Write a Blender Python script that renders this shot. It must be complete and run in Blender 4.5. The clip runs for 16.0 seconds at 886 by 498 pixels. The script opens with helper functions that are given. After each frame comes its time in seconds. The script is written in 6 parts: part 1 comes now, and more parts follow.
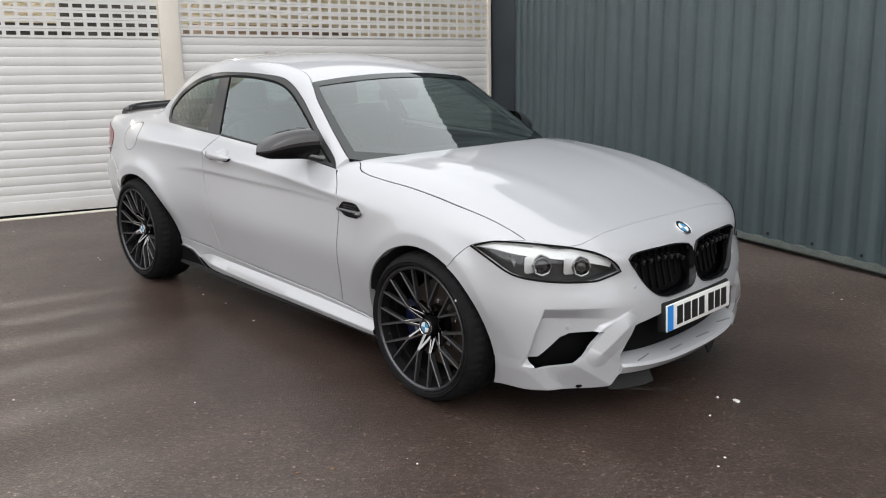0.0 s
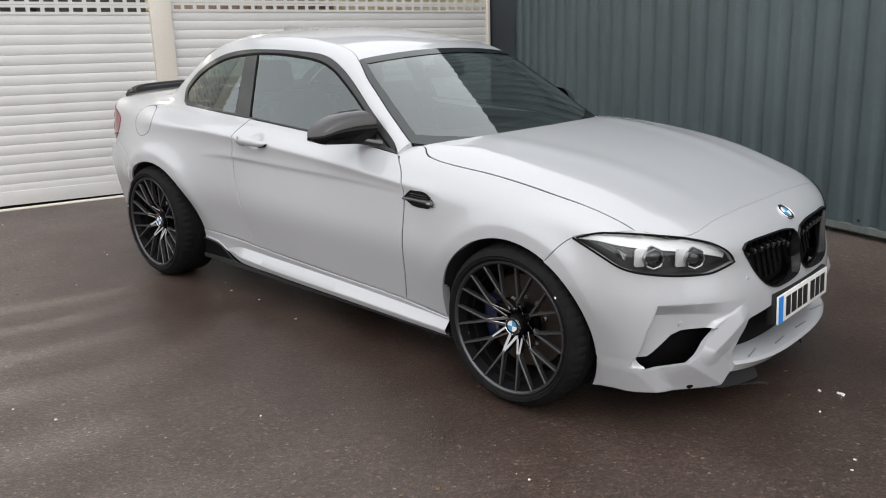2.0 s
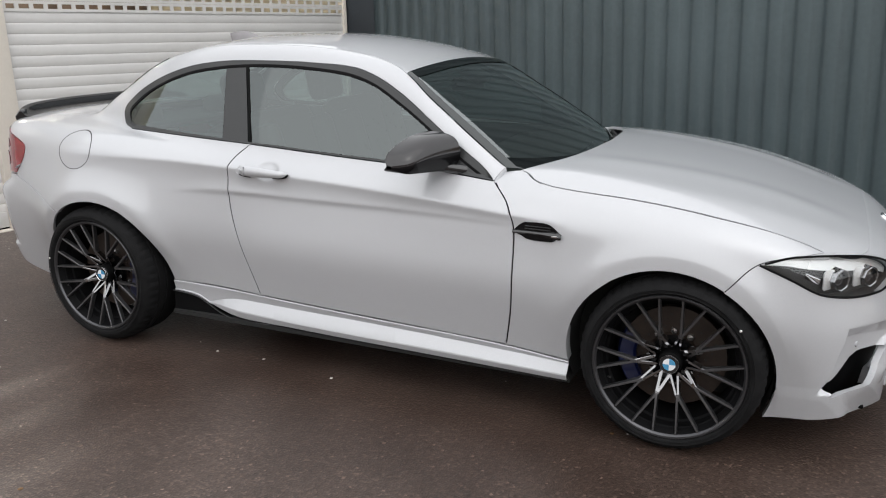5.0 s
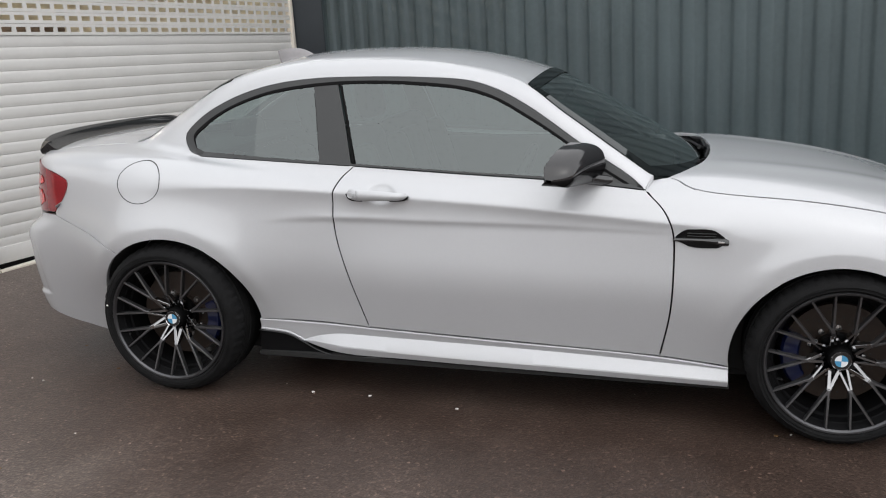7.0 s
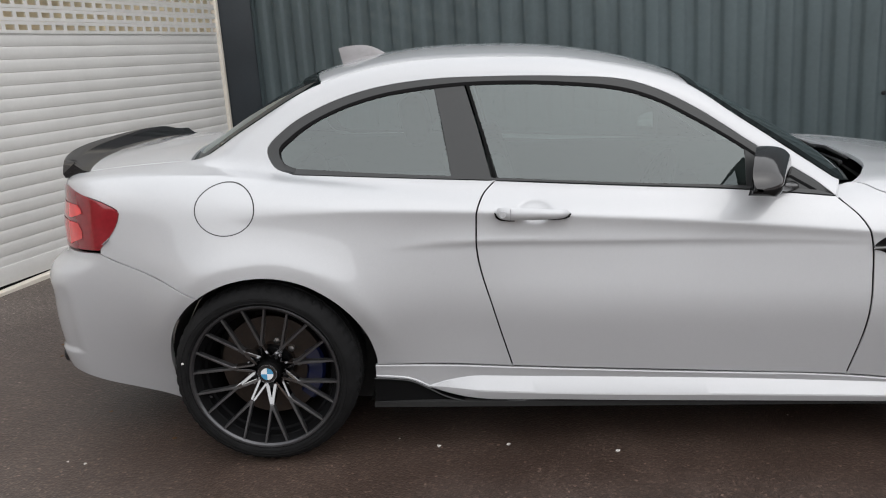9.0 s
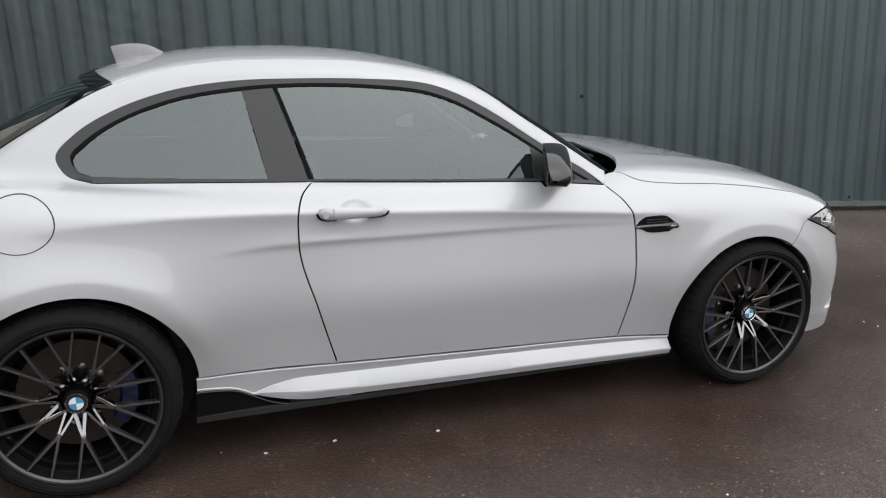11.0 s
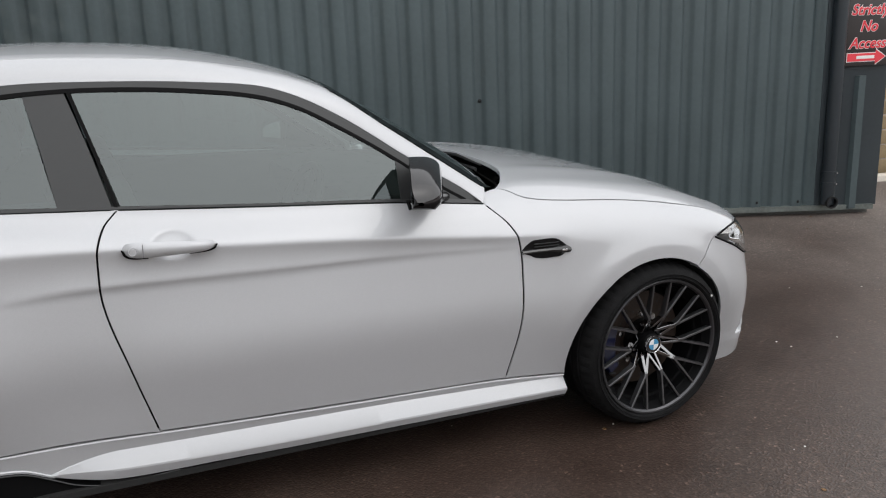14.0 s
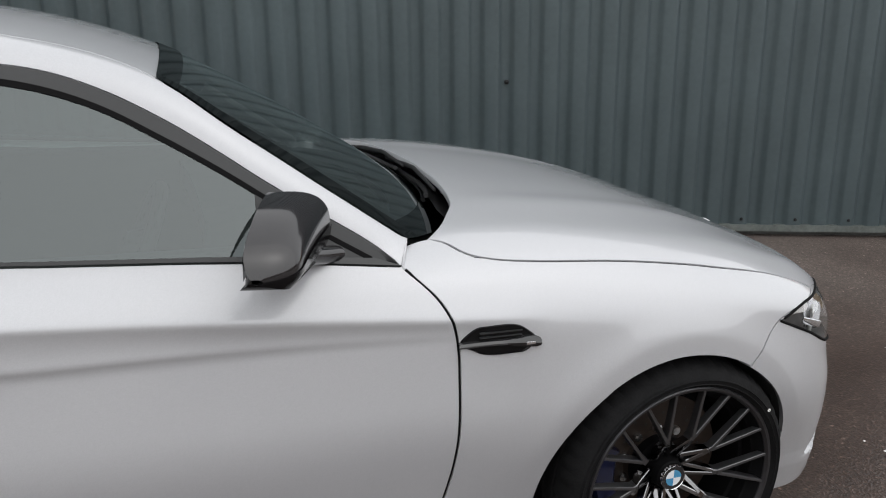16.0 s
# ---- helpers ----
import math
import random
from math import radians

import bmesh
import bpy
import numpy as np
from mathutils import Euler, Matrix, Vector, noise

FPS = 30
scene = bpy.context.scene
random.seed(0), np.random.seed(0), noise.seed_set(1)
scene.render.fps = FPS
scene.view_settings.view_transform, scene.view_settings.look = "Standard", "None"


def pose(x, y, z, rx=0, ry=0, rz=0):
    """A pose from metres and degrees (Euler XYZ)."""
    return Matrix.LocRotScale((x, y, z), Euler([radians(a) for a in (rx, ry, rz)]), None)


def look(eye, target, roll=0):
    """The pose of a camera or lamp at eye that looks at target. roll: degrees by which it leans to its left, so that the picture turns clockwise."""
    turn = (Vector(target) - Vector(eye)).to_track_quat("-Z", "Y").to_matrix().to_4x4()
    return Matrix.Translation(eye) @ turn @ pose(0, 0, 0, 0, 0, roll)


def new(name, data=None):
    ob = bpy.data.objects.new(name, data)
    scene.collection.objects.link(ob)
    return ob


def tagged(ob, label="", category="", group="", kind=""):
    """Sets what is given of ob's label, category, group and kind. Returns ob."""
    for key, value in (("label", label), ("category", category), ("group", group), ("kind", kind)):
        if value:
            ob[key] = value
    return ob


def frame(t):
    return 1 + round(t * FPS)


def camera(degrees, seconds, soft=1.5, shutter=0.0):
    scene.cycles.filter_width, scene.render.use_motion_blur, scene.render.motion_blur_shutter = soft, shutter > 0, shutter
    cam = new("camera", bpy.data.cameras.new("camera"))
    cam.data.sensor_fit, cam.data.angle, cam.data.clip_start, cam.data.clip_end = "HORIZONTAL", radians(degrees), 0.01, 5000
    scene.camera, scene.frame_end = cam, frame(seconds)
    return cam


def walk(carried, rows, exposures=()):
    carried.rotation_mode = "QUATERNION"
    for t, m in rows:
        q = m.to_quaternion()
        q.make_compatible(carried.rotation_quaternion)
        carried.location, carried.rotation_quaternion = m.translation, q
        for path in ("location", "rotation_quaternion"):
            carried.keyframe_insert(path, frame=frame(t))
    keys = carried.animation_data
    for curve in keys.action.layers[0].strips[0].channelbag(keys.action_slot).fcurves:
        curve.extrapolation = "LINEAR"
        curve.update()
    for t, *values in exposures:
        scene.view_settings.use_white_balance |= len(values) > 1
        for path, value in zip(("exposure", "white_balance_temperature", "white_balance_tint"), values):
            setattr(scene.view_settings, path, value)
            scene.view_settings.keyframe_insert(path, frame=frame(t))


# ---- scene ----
EXPOSURE = 0.37
# The camera and its walk. World: z up, the metal wall runs along x, the shutters along y.
cam = camera(57.1, 16.0, soft=1.1)
ROWS = [
    (0.0, 4.445, -2.081, 1.276, 78.40, 1.01, 60.05),
    (0.5, 4.413, -2.150, 1.278, 77.73, 1.55, 59.73),
    (1.0, 4.297, -2.204, 1.281, 77.16, 1.46, 59.42),
    (1.5, 4.100, -2.262, 1.292, 76.84, 2.09, 57.99),
    (2.0, 3.925, -2.358, 1.294, 76.62, 1.70, 56.90),
    (2.5, 3.722, -2.533, 1.316, 76.74, 2.60, 53.32),
    (3.0, 3.547, -2.652, 1.322, 76.32, 3.14, 51.81),
    (3.5, 3.319, -2.693, 1.336, 75.97, 3.67, 50.19),
    (4.0, 3.094, -2.794, 1.338, 75.79, 2.13, 46.66),
    (6.5, 1.876, -3.532, 1.444, 76.60, 4.12, 29.72),
    (7.0, 1.632, -3.582, 1.399, 76.92, 3.50, 28.32),
    (7.5, 1.314, -3.588, 1.432, 76.46, 3.90, 25.40),
    (8.0, 1.012, -3.643, 1.410, 76.71, 2.89, 21.41),
    (8.5, 0.671, -3.663, 1.446, 76.57, 3.88, 17.80),
    (9.0, 0.360, -3.605, 1.441, 76.52, 3.78, 16.31),
    (9.5, 0.100, -3.633, 1.458, 76.02, 2.33, 11.05),
    (10.0, -0.092, -3.727, 1.477, 75.30, 2.84, 0.48),
    (12.5, -0.071, -3.730, 1.460, 76.02, 2.09, -7.45),
    (13.0, 0.017, -3.646, 1.450, 76.04, 1.98, -7.50),
    (13.5, 0.108, -3.518, 1.429, 75.85, 2.37, -7.38),
    (14.0, 0.193, -3.255, 1.428, 75.63, 2.32, -11.31),
    (14.5, 0.307, -3.017, 1.423, 75.20, 3.40, -11.75),
    (15.0, 0.504, -2.777, 1.416, 74.65, 1.97, -10.19),
    (15.5, 0.662, -2.555, 1.400, 74.16, 1.57, -7.04),
    (16.0, 0.777, -2.268, 1.411, 73.59, 0.72, -5.60),
]
walk(cam, [(t, pose(x, y, z, rx, ry, rz)) for t, x, y, z, rx, ry, rz in ROWS], exposures=[(0.0, EXPOSURE), (4.0, EXPOSURE - 0.03), (8.0, EXPOSURE - 0.10), (12.5, EXPOSURE - 0.18), (16.0, EXPOSURE - 0.28)])

# ---- light: a bright overcast sky and a wide, weak sun ----
world = bpy.data.worlds.new("overcast_sky")
scene.world = world
world.use_nodes = True
wn, wl = world.node_tree.nodes, world.node_tree.links
wn.clear()
sky = wn.new("ShaderNodeTexSky")
sky.sky_type, sky.sun_disc = "NISHITA", False
sky.sun_elevation, sky.sun_rotation = radians(55), radians(125)
sky.air_density, sky.dust_density, sky.ozone_density = 1.0, 6.0, 1.0
grey = wn.new("ShaderNodeHueSaturation")
grey.inputs["Saturation"].default_value = 0.16
back = wn.new("ShaderNodeBackground")
back.inputs["Strength"].default_value = 0.12
wout = wn.new("ShaderNodeOutputWorld")
cloud = wn.new("ShaderNodeMixRGB")
cloud.inputs["Fac"].default_value = 0.78
cloud.inputs[2].default_value = (12.6, 12.8, 13.1, 1)
wl.new(sky.outputs[0], grey.inputs["Color"])
wl.new(grey.outputs[0], cloud.inputs[1])
wl.new(cloud.outputs[0], back.inputs["Color"])
wl.new(back.outputs[0], wout.inputs["Surface"])
sun = new("sun", bpy.data.lights.new("sun", "SUN"))
sun.data.energy, sun.data.angle, sun.data.color = 0.6, radians(110), (1.0, 0.975, 0.94)
sun.matrix_world = look((10, -13, 11), (0, 0, 0))

# ---- materials ----
def nodes_of(name):
    m = bpy.data.materials.new(name)
    m.use_nodes = True
    return m, m.node_tree.nodes, m.node_tree.links, m.node_tree.nodes["Principled BSDF"]


def mat(name, colour, rough=0.5, metal=0.0, coat=0.0, vary=0.12, scale=6.0, grain=60.0, bump_h=0.0, spec=0.5, rough_vary=0.08, per_piece=0.0, coat_rough=0.03):
    """A painted, plastic, metal or mineral surface with large stains, fine grain and uneven gloss."""
    m, n, l, p = nodes_of(name)
    tc = n.new("ShaderNodeTexCoord")
    big, fine = n.new("ShaderNodeTexNoise"), n.new("ShaderNodeTexNoise")
    big.inputs["Scale"].default_value, big.inputs["Detail"].default_value = scale, 4
    fine.inputs["Scale"].default_value, fine.inputs["Detail"].default_value = grain, 3
    l.new(tc.outputs["Object"], big.inputs["Vector"])
    l.new(tc.outputs["Object"], fine.inputs["Vector"])
    add = n.new("ShaderNodeMath")
    add.operation = "MULTIPLY_ADD"
    l.new(big.outputs["Fac"], add.inputs[0])
    add.inputs[1].default_value = 0.65
    half = n.new("ShaderNodeMath")
    half.operation = "MULTIPLY"
    half.inputs[1].default_value = 0.35
    l.new(fine.outputs["Fac"], half.inputs[0])
    l.new(half.outputs[0], add.inputs[2])
    tone = n.new("ShaderNodeMapRange")
    tone.inputs["From Min"].default_value, tone.inputs["From Max"].default_value = 0.3, 0.7
    tone.inputs["To Min"].default_value, tone.inputs["To Max"].default_value = 1 - vary, 1 + vary
    l.new(add.outputs[0], tone.inputs["Value"])
    value = tone.outputs[0]
    if per_piece:
        info = n.new("ShaderNodeObjectInfo")
        pm = n.new("ShaderNodeMapRange")
        pm.inputs["To Min"].default_value, pm.inputs["To Max"].default_value = 1 - per_piece, 1 + per_piece
        l.new(info.outputs["Random"], pm.inputs["Value"])
        mul = n.new("ShaderNodeMath")
        mul.operation = "MULTIPLY"
        l.new(value, mul.inputs[0])
        l.new(pm.outputs[0], mul.inputs[1])
        value = mul.outputs[0]
    mix = n.new("ShaderNodeVectorMath")
    mix.operation = "SCALE"
    mix.inputs[0].default_value = colour
    l.new(value, mix.inputs["Scale"])
    l.new(mix.outputs[0], p.inputs["Base Color"])
    rr = n.new("ShaderNodeMapRange")
    rr.inputs["To Min"].default_value, rr.inputs["To Max"].default_value = max(0.0, rough - rough_vary), min(1.0, rough + rough_vary)
    l.new(big.outputs["Fac"], rr.inputs["Value"])
    l.new(rr.outputs[0], p.inputs["Roughness"])
    p.inputs["Metallic"].default_value = metal
    p.inputs["Coat Weight"].default_value, p.inputs["Coat Roughness"].default_value = coat, coat_rough
    p.inputs["Specular IOR Level"].default_value = spec
    if bump_h:
        b = n.new("ShaderNodeBump")
        b.inputs["Distance"].default_value, b.inputs["Strength"].default_value = bump_h, 1.0
        l.new(fine.outputs["Fac"], b.inputs["Height"])
        l.new(b.outputs[0], p.inputs["Normal"])
    return m


def glass(name, tint, gloss=0.05, coat=(1.0, 1.0, 1.0)):
    """Thin clear glass: what is behind shows through, and the surroundings are mirrored."""
    m = bpy.data.materials.new(name)
    m.use_nodes = True
    n, l = m.node_tree.nodes, m.node_tree.links
    n.clear()
    out, mix, clear, shine, fr = (n.new("ShaderNode" + k) for k in ("OutputMaterial", "MixShader", "BsdfTransparent", "BsdfGlossy", "LayerWeight"))
    clear.inputs["Color"].default_value = (*tint, 1)
    shine.inputs["Roughness"].default_value = 0.01
    shine.inputs["Color"].default_value = (*coat, 1)
    fr.inputs["Blend"].default_value = 0.5
    rise, share = n.new("ShaderNodeMath"), n.new("ShaderNodeMath")
    rise.operation, share.operation = "POWER", "MULTIPLY_ADD"
    rise.inputs[1].default_value = 4.0
    share.inputs[1].default_value, share.inputs[2].default_value = 1 - gloss, gloss
    l.new(fr.outputs["Facing"], rise.inputs[0])
    l.new(rise.outputs[0], share.inputs[0])
    l.new(share.outputs[0], mix.inputs["Fac"])
    l.new(clear.outputs[0], mix.inputs[1])
    l.new(shine.outputs[0], mix.inputs[2])
    l.new(mix.outputs[0], out.inputs["Surface"])
    return m


def lamp_mat(name, colour, strength):
    m, n, l, p = nodes_of(name)
    p.inputs["Emission Color"].default_value = (*colour, 1)
    p.inputs["Emission Strength"].default_value = strength
    p.inputs["Base Color"].default_value = (*colour, 1)
    return m


def asphalt_mat():
    """Damp dark asphalt: fine aggregate, brown-black wet patches with more shine, pale worn areas, shade painted round
    the car.
    """
    m, n, l, p = nodes_of("damp_asphalt")
    tc = n.new("ShaderNodeTexCoord")

    def noise_at(scale, detail=4, rough=0.55):
        k = n.new("ShaderNodeTexNoise")
        k.inputs["Scale"].default_value, k.inputs["Detail"].default_value, k.inputs["Roughness"].default_value = scale, detail, rough
        l.new(tc.outputs["Object"], k.inputs["Vector"])
        return k.outputs["Fac"]

    def ramp(src, *stops):
        r = n.new("ShaderNodeValToRGB")
        r.color_ramp.elements[0].position, r.color_ramp.elements[0].color = stops[0][0], (*stops[0][1], 1)
        r.color_ramp.elements[1].position, r.color_ramp.elements[1].color = stops[-1][0], (*stops[-1][1], 1)
        for pos, c in stops[1:-1]:
            r.color_ramp.elements.new(pos).color = (*c, 1)
        l.new(src, r.inputs["Fac"])
        return r.outputs["Color"]

    # a wide ellipse centred at x = 1, darker and browner within, with ragged edges
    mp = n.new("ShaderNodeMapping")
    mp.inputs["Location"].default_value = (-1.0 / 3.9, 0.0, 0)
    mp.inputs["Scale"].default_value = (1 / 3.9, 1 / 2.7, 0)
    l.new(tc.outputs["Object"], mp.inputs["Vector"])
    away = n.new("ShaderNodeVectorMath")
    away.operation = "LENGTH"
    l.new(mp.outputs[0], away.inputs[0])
    wide_tone = n.new("ShaderNodeMapRange")
    wide_tone.inputs["From Min"].default_value, wide_tone.inputs["From Max"].default_value = 0.35, 1.75
    wide_tone.inputs["To Min"].default_value, wide_tone.inputs["To Max"].default_value = -0.13, 0.18
    l.new(away.outputs["Value"], wide_tone.inputs["Value"])
    # shade painted round the car: a dark ellipse turned with it
    mp2 = n.new("ShaderNodeMapping")
    mp2.vector_type = "TEXTURE"
    mp2.inputs["Rotation"].default_value = (0, 0, math.radians(14))
    mp2.inputs["Scale"].default_value = (2.95, 1.55, 1)
    l.new(tc.outputs["Object"], mp2.inputs["Vector"])
    flat_xy = n.new("ShaderNodeVectorMath")
    flat_xy.operation = "MULTIPLY"
    flat_xy.inputs[1].default_value = (1, 1, 0)
    l.new(mp2.outputs[0], flat_xy.inputs[0])
    off = n.new("ShaderNodeVectorMath")
    off.operation = "LENGTH"
    l.new(flat_xy.outputs[0], off.inputs[0])
    near_shade = n.new("ShaderNodeMapRange")
    near_shade.inputs["From Min"].default_value, near_shade.inputs["From Max"].default_value = 0.75, 1.35
    near_shade.inputs["To Min"].default_value, near_shade.inputs["To Max"].default_value = -0.05, 0.04
    l.new(off.outputs["Value"], near_shade.inputs["Value"])
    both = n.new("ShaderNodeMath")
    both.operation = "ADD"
    l.new(wide_tone.outputs[0], both.inputs[0])
    l.new(near_shade.outputs[0], both.inputs[1])
    damp_and_shade = n.new("ShaderNodeMath")
    damp_and_shade.operation = "ADD"
    calm = n.new("ShaderNodeMath")
    calm.operation = "MULTIPLY_ADD"
    calm.inputs[1].default_value, calm.inputs[2].default_value = 0.42, 0.285
    l.new(noise_at(0.7, 5, 0.65), calm.inputs[0])
    l.new(calm.outputs[0], damp_and_shade.inputs[0])
    l.new(both.outputs[0], damp_and_shade.inputs[1])
    # wet: damp noise and the wide tone, with the painted car shade added in
    wet = damp_and_shade.outputs[0]
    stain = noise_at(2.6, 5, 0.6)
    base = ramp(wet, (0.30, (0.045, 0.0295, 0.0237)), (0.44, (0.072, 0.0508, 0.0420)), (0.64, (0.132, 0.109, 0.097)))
    tone = ramp(stain, (0.3, (0.80, 0.79, 0.78)), (0.75, (1.15, 1.15, 1.15)))
    mul = n.new("ShaderNodeMixRGB")
    mul.blend_type = "MULTIPLY"
    mul.inputs["Fac"].default_value = 1.0
    l.new(base, mul.inputs[1])
    l.new(tone, mul.inputs[2])
    vor = n.new("ShaderNodeTexVoronoi")
    vor.inputs["Scale"].default_value = 118
    l.new(tc.outputs["Object"], vor.inputs["Vector"])
    chip = ramp(vor.outputs["Color"], (0.0, (0.5, 0.5, 0.5)), (0.70, (1.05, 1.05, 1.05)), (0.90, (1.7, 1.7, 1.68)), (1.0, (4.4, 4.4, 4.4)))
    mul2 = n.new("ShaderNodeMixRGB")
    mul2.blend_type = "MULTIPLY"
    mul2.inputs["Fac"].default_value = 0.95
    l.new(mul.outputs[0], mul2.inputs[1])
    l.new(chip, mul2.inputs[2])
    l.new(mul2.outputs[0], p.inputs["Base Color"])
    rr = n.new("ShaderNodeMapRange")
    rr.inputs["From Min"].default_value, rr.inputs["From Max"].default_value = 0.35, 0.65
    rr.inputs["To Min"].default_value, rr.inputs["To Max"].default_value = 0.30, 0.62
    l.new(wet, rr.inputs["Value"])
    l.new(rr.outputs[0], p.inputs["Roughness"])
    p.inputs["Specular IOR Level"].default_value = 0.38
    b = n.new("ShaderNodeBump")
    b.inputs["Distance"].default_value, b.inputs["Strength"].default_value = 0.003, 0.48
    l.new(vor.outputs["Distance"], b.inputs["Height"])
    b2 = n.new("ShaderNodeBump")
    b2.inputs["Distance"].default_value, b2.inputs["Strength"].default_value = 0.008, 0.12
    l.new(noise_at(14, 5), b2.inputs["Height"])
    l.new(b.outputs[0], b2.inputs["Normal"])
    l.new(b2.outputs[0], p.inputs["Normal"])
    return m


def paint_mat():
    """Pale silver metallic car paint under clear lacquer, with fine flake."""
    m, n, l, p = nodes_of("silver_metallic_paint")
    tc = n.new("ShaderNodeTexCoord")
    v = n.new("ShaderNodeTexVoronoi")
    v.inputs["Scale"].default_value = 900
    l.new(tc.outputs["Object"], v.inputs["Vector"])
    r = n.new("ShaderNodeMapRange")
    r.inputs["To Min"].default_value, r.inputs["To Max"].default_value = 0.93, 1.07
    l.new(v.outputs["Color"], r.inputs["Value"])
    d = n.new("ShaderNodeTexNoise")
    d.inputs["Scale"].default_value, d.inputs["Detail"].default_value = 3.0, 4
    l.new(tc.outputs["Object"], d.inputs["Vector"])
    dr = n.new("ShaderNodeMapRange")
    dr.inputs["To Min"].default_value, dr.inputs["To Max"].default_value = 0.97, 1.03
    l.new(d.outputs["Fac"], dr.inputs["Value"])
    mu = n.new("ShaderNodeMath")
    mu.operation = "MULTIPLY"
    l.new(r.outputs[0], mu.inputs[0])
    l.new(dr.outputs[0], mu.inputs[1])
    s = n.new("ShaderNodeVectorMath")
    s.operation = "SCALE"
    s.inputs[0].default_value = (0.450, 0.455, 0.473)
    l.new(mu.outputs[0], s.inputs["Scale"])
    l.new(s.outputs[0], p.inputs["Base Color"])
    p.inputs["Metallic"].default_value = 0.17
    p.inputs["Roughness"].default_value = 0.42
    p.inputs["Coat Weight"].default_value, p.inputs["Coat Roughness"].default_value = 1.0, 0.02
    return m


PAINT = paint_mat()
ASPHALT = asphalt_mat()
BLACK_GLOSS = mat("gloss_black", (0.012, 0.012, 0.013), 0.12, 0, 0.6, 0.1, rough_vary=0.03)
BLACK_SATIN = mat("satin_black_trim", (0.020, 0.021, 0.022), 0.38, 0, 0, 0.1)
GLOSS_DEEP = mat("deep_gloss_black", (0.004, 0.004, 0.0045), 0.14, 0, 0, 0.1, spec=0.22, rough_vary=0.03)
MIRROR_CAP = mat("satin_carbon", (0.016, 0.0148, 0.016), 0.11, 0.0, 0.3, 0.25, 60, 400, rough_vary=0.03)
CARBON = mat("dark_carbon", (0.012, 0.0115, 0.012), 0.07, 0.0, 0.0, 0.25, 60, 400, rough_vary=0.02, spec=0.4)
SILVER_SATIN = mat("satin_silver_reflector", (0.78, 0.78, 0.78), 0.28, 0.4, 0.3, 0.05)
PLASTIC = mat("black_plastic", (0.012, 0.012, 0.013), 0.6, 0, 0, 0.15, spec=0.35)
BLACK_DEEP = mat("deep_black_plastic", (0.0035, 0.0035, 0.0038), 0.6, 0, 0, 0.15, spec=0.08)
LINER = mat("wheel_arch_felt", (0.012, 0.012, 0.012), 0.95, 0, 0, 0.2)
RUBBER = mat("tyre_rubber", (0.0085, 0.0085, 0.009), 0.8, 0, 0, 0.45, 20, 160, 0.0012, spec=0.14)
RIM = mat("dark_graphite_rim", (0.12, 0.12, 0.125), 0.34, 0.85, 0.2, 0.12)
BARREL = mat("black_rim_barrel", (0.005, 0.005, 0.0055), 0.6, 0, 0, 0.2, spec=0.08)
RIM_LIP = mat("grey_rim_edge", (0.07, 0.07, 0.075), 0.35, 0.85, 0.2, 0.12)
MACHINED = mat("polished_dark_metal", (0.26, 0.26, 0.265), 0.10, 1.0, 0.0, 0.1, rough_vary=0.03)
DISC = mat("rusty_brake_disc", (0.030, 0.020, 0.015), 0.5, 0.3, 0, 0.4, 25, 120)
CALIPER = mat("blue_caliper", (0.003, 0.007, 0.040), 0.3, 0, 0.6, 0.15)
STEEL = mat("bright_steel", (0.6, 0.6, 0.6), 0.25, 1.0, 0, 0.15)
DIM_CHROME = mat("dim_chrome", (0.34, 0.34, 0.35), 0.12, 1.0, 0, 0.1)
CHROME = mat("chrome", (0.8, 0.8, 0.82), 0.08, 1.0, 0, 0.05)
SLOT_GREY = mat("grey_slot", (0.20, 0.20, 0.21), 0.5)
MIRROR = mat("mirror_glass", (0.78, 0.80, 0.81), 0.02, 1.0, 0, 0.02, rough_vary=0.01)
RED_LENS = mat("red_lamp_lens", (0.60, 0.022, 0.022), 0.1, 0, 0.8, 0.35, 9, 30)
RED_DARK = mat("dark_red_lamp", (0.19, 0.008, 0.014), 0.1, 0, 0.8, 0.3)
WHITE_PLATE = mat("white_plate", (0.78, 0.78, 0.76), 0.35, 0, 0, 0.05)
BLUE_BAND = mat("blue_band", (0.03, 0.25, 0.72), 0.35, 0, 0, 0.08)
INK = mat("black_ink", (0.012, 0.012, 0.012), 0.45, 0, 0, 0.1)
BADGE_BLUE = mat("badge_blue", (0.06, 0.26, 0.46), 0.2, 0, 0.6, 0.08)
BADGE_WHITE = mat("badge_white", (0.75, 0.76, 0.78), 0.2, 0, 0.6, 0.05)
LEATHER = mat("black_leather", (0.022, 0.021, 0.021), 0.5, 0, 0, 0.2, 10, 200, 0.0006)
CABIN = mat("dark_cabin_trim", (0.03, 0.03, 0.031), 0.7, 0, 0, 0.15)
LINING = mat("grey_headlining", (0.16, 0.16, 0.16), 0.9, 0, 0, 0.1)
SCREEN_GLASS = glass("windscreen_glass", (0.36, 0.42, 0.395), 0.165, (0.95, 1.0, 1.0))
FRIT = glass("printed_border", (0.003, 0.003, 0.003), 0.18, (0.50, 0.52, 0.52))
SIDE_GLASS = glass("side_glass", (0.34, 0.42, 0.40), 0.118, (0.91, 0.98, 0.98))
LENS = glass("headlamp_lens", (0.92, 0.93, 0.93), 0.04)
SHUTTER = mat("white_shutter", (0.61, 0.60, 0.585), 0.45, 0, 0, 0.05, 2.5, 50, per_piece=0.02)
POST = mat("cream_post", (0.68, 0.63, 0.56), 0.5, 0, 0, 0.06, 3)
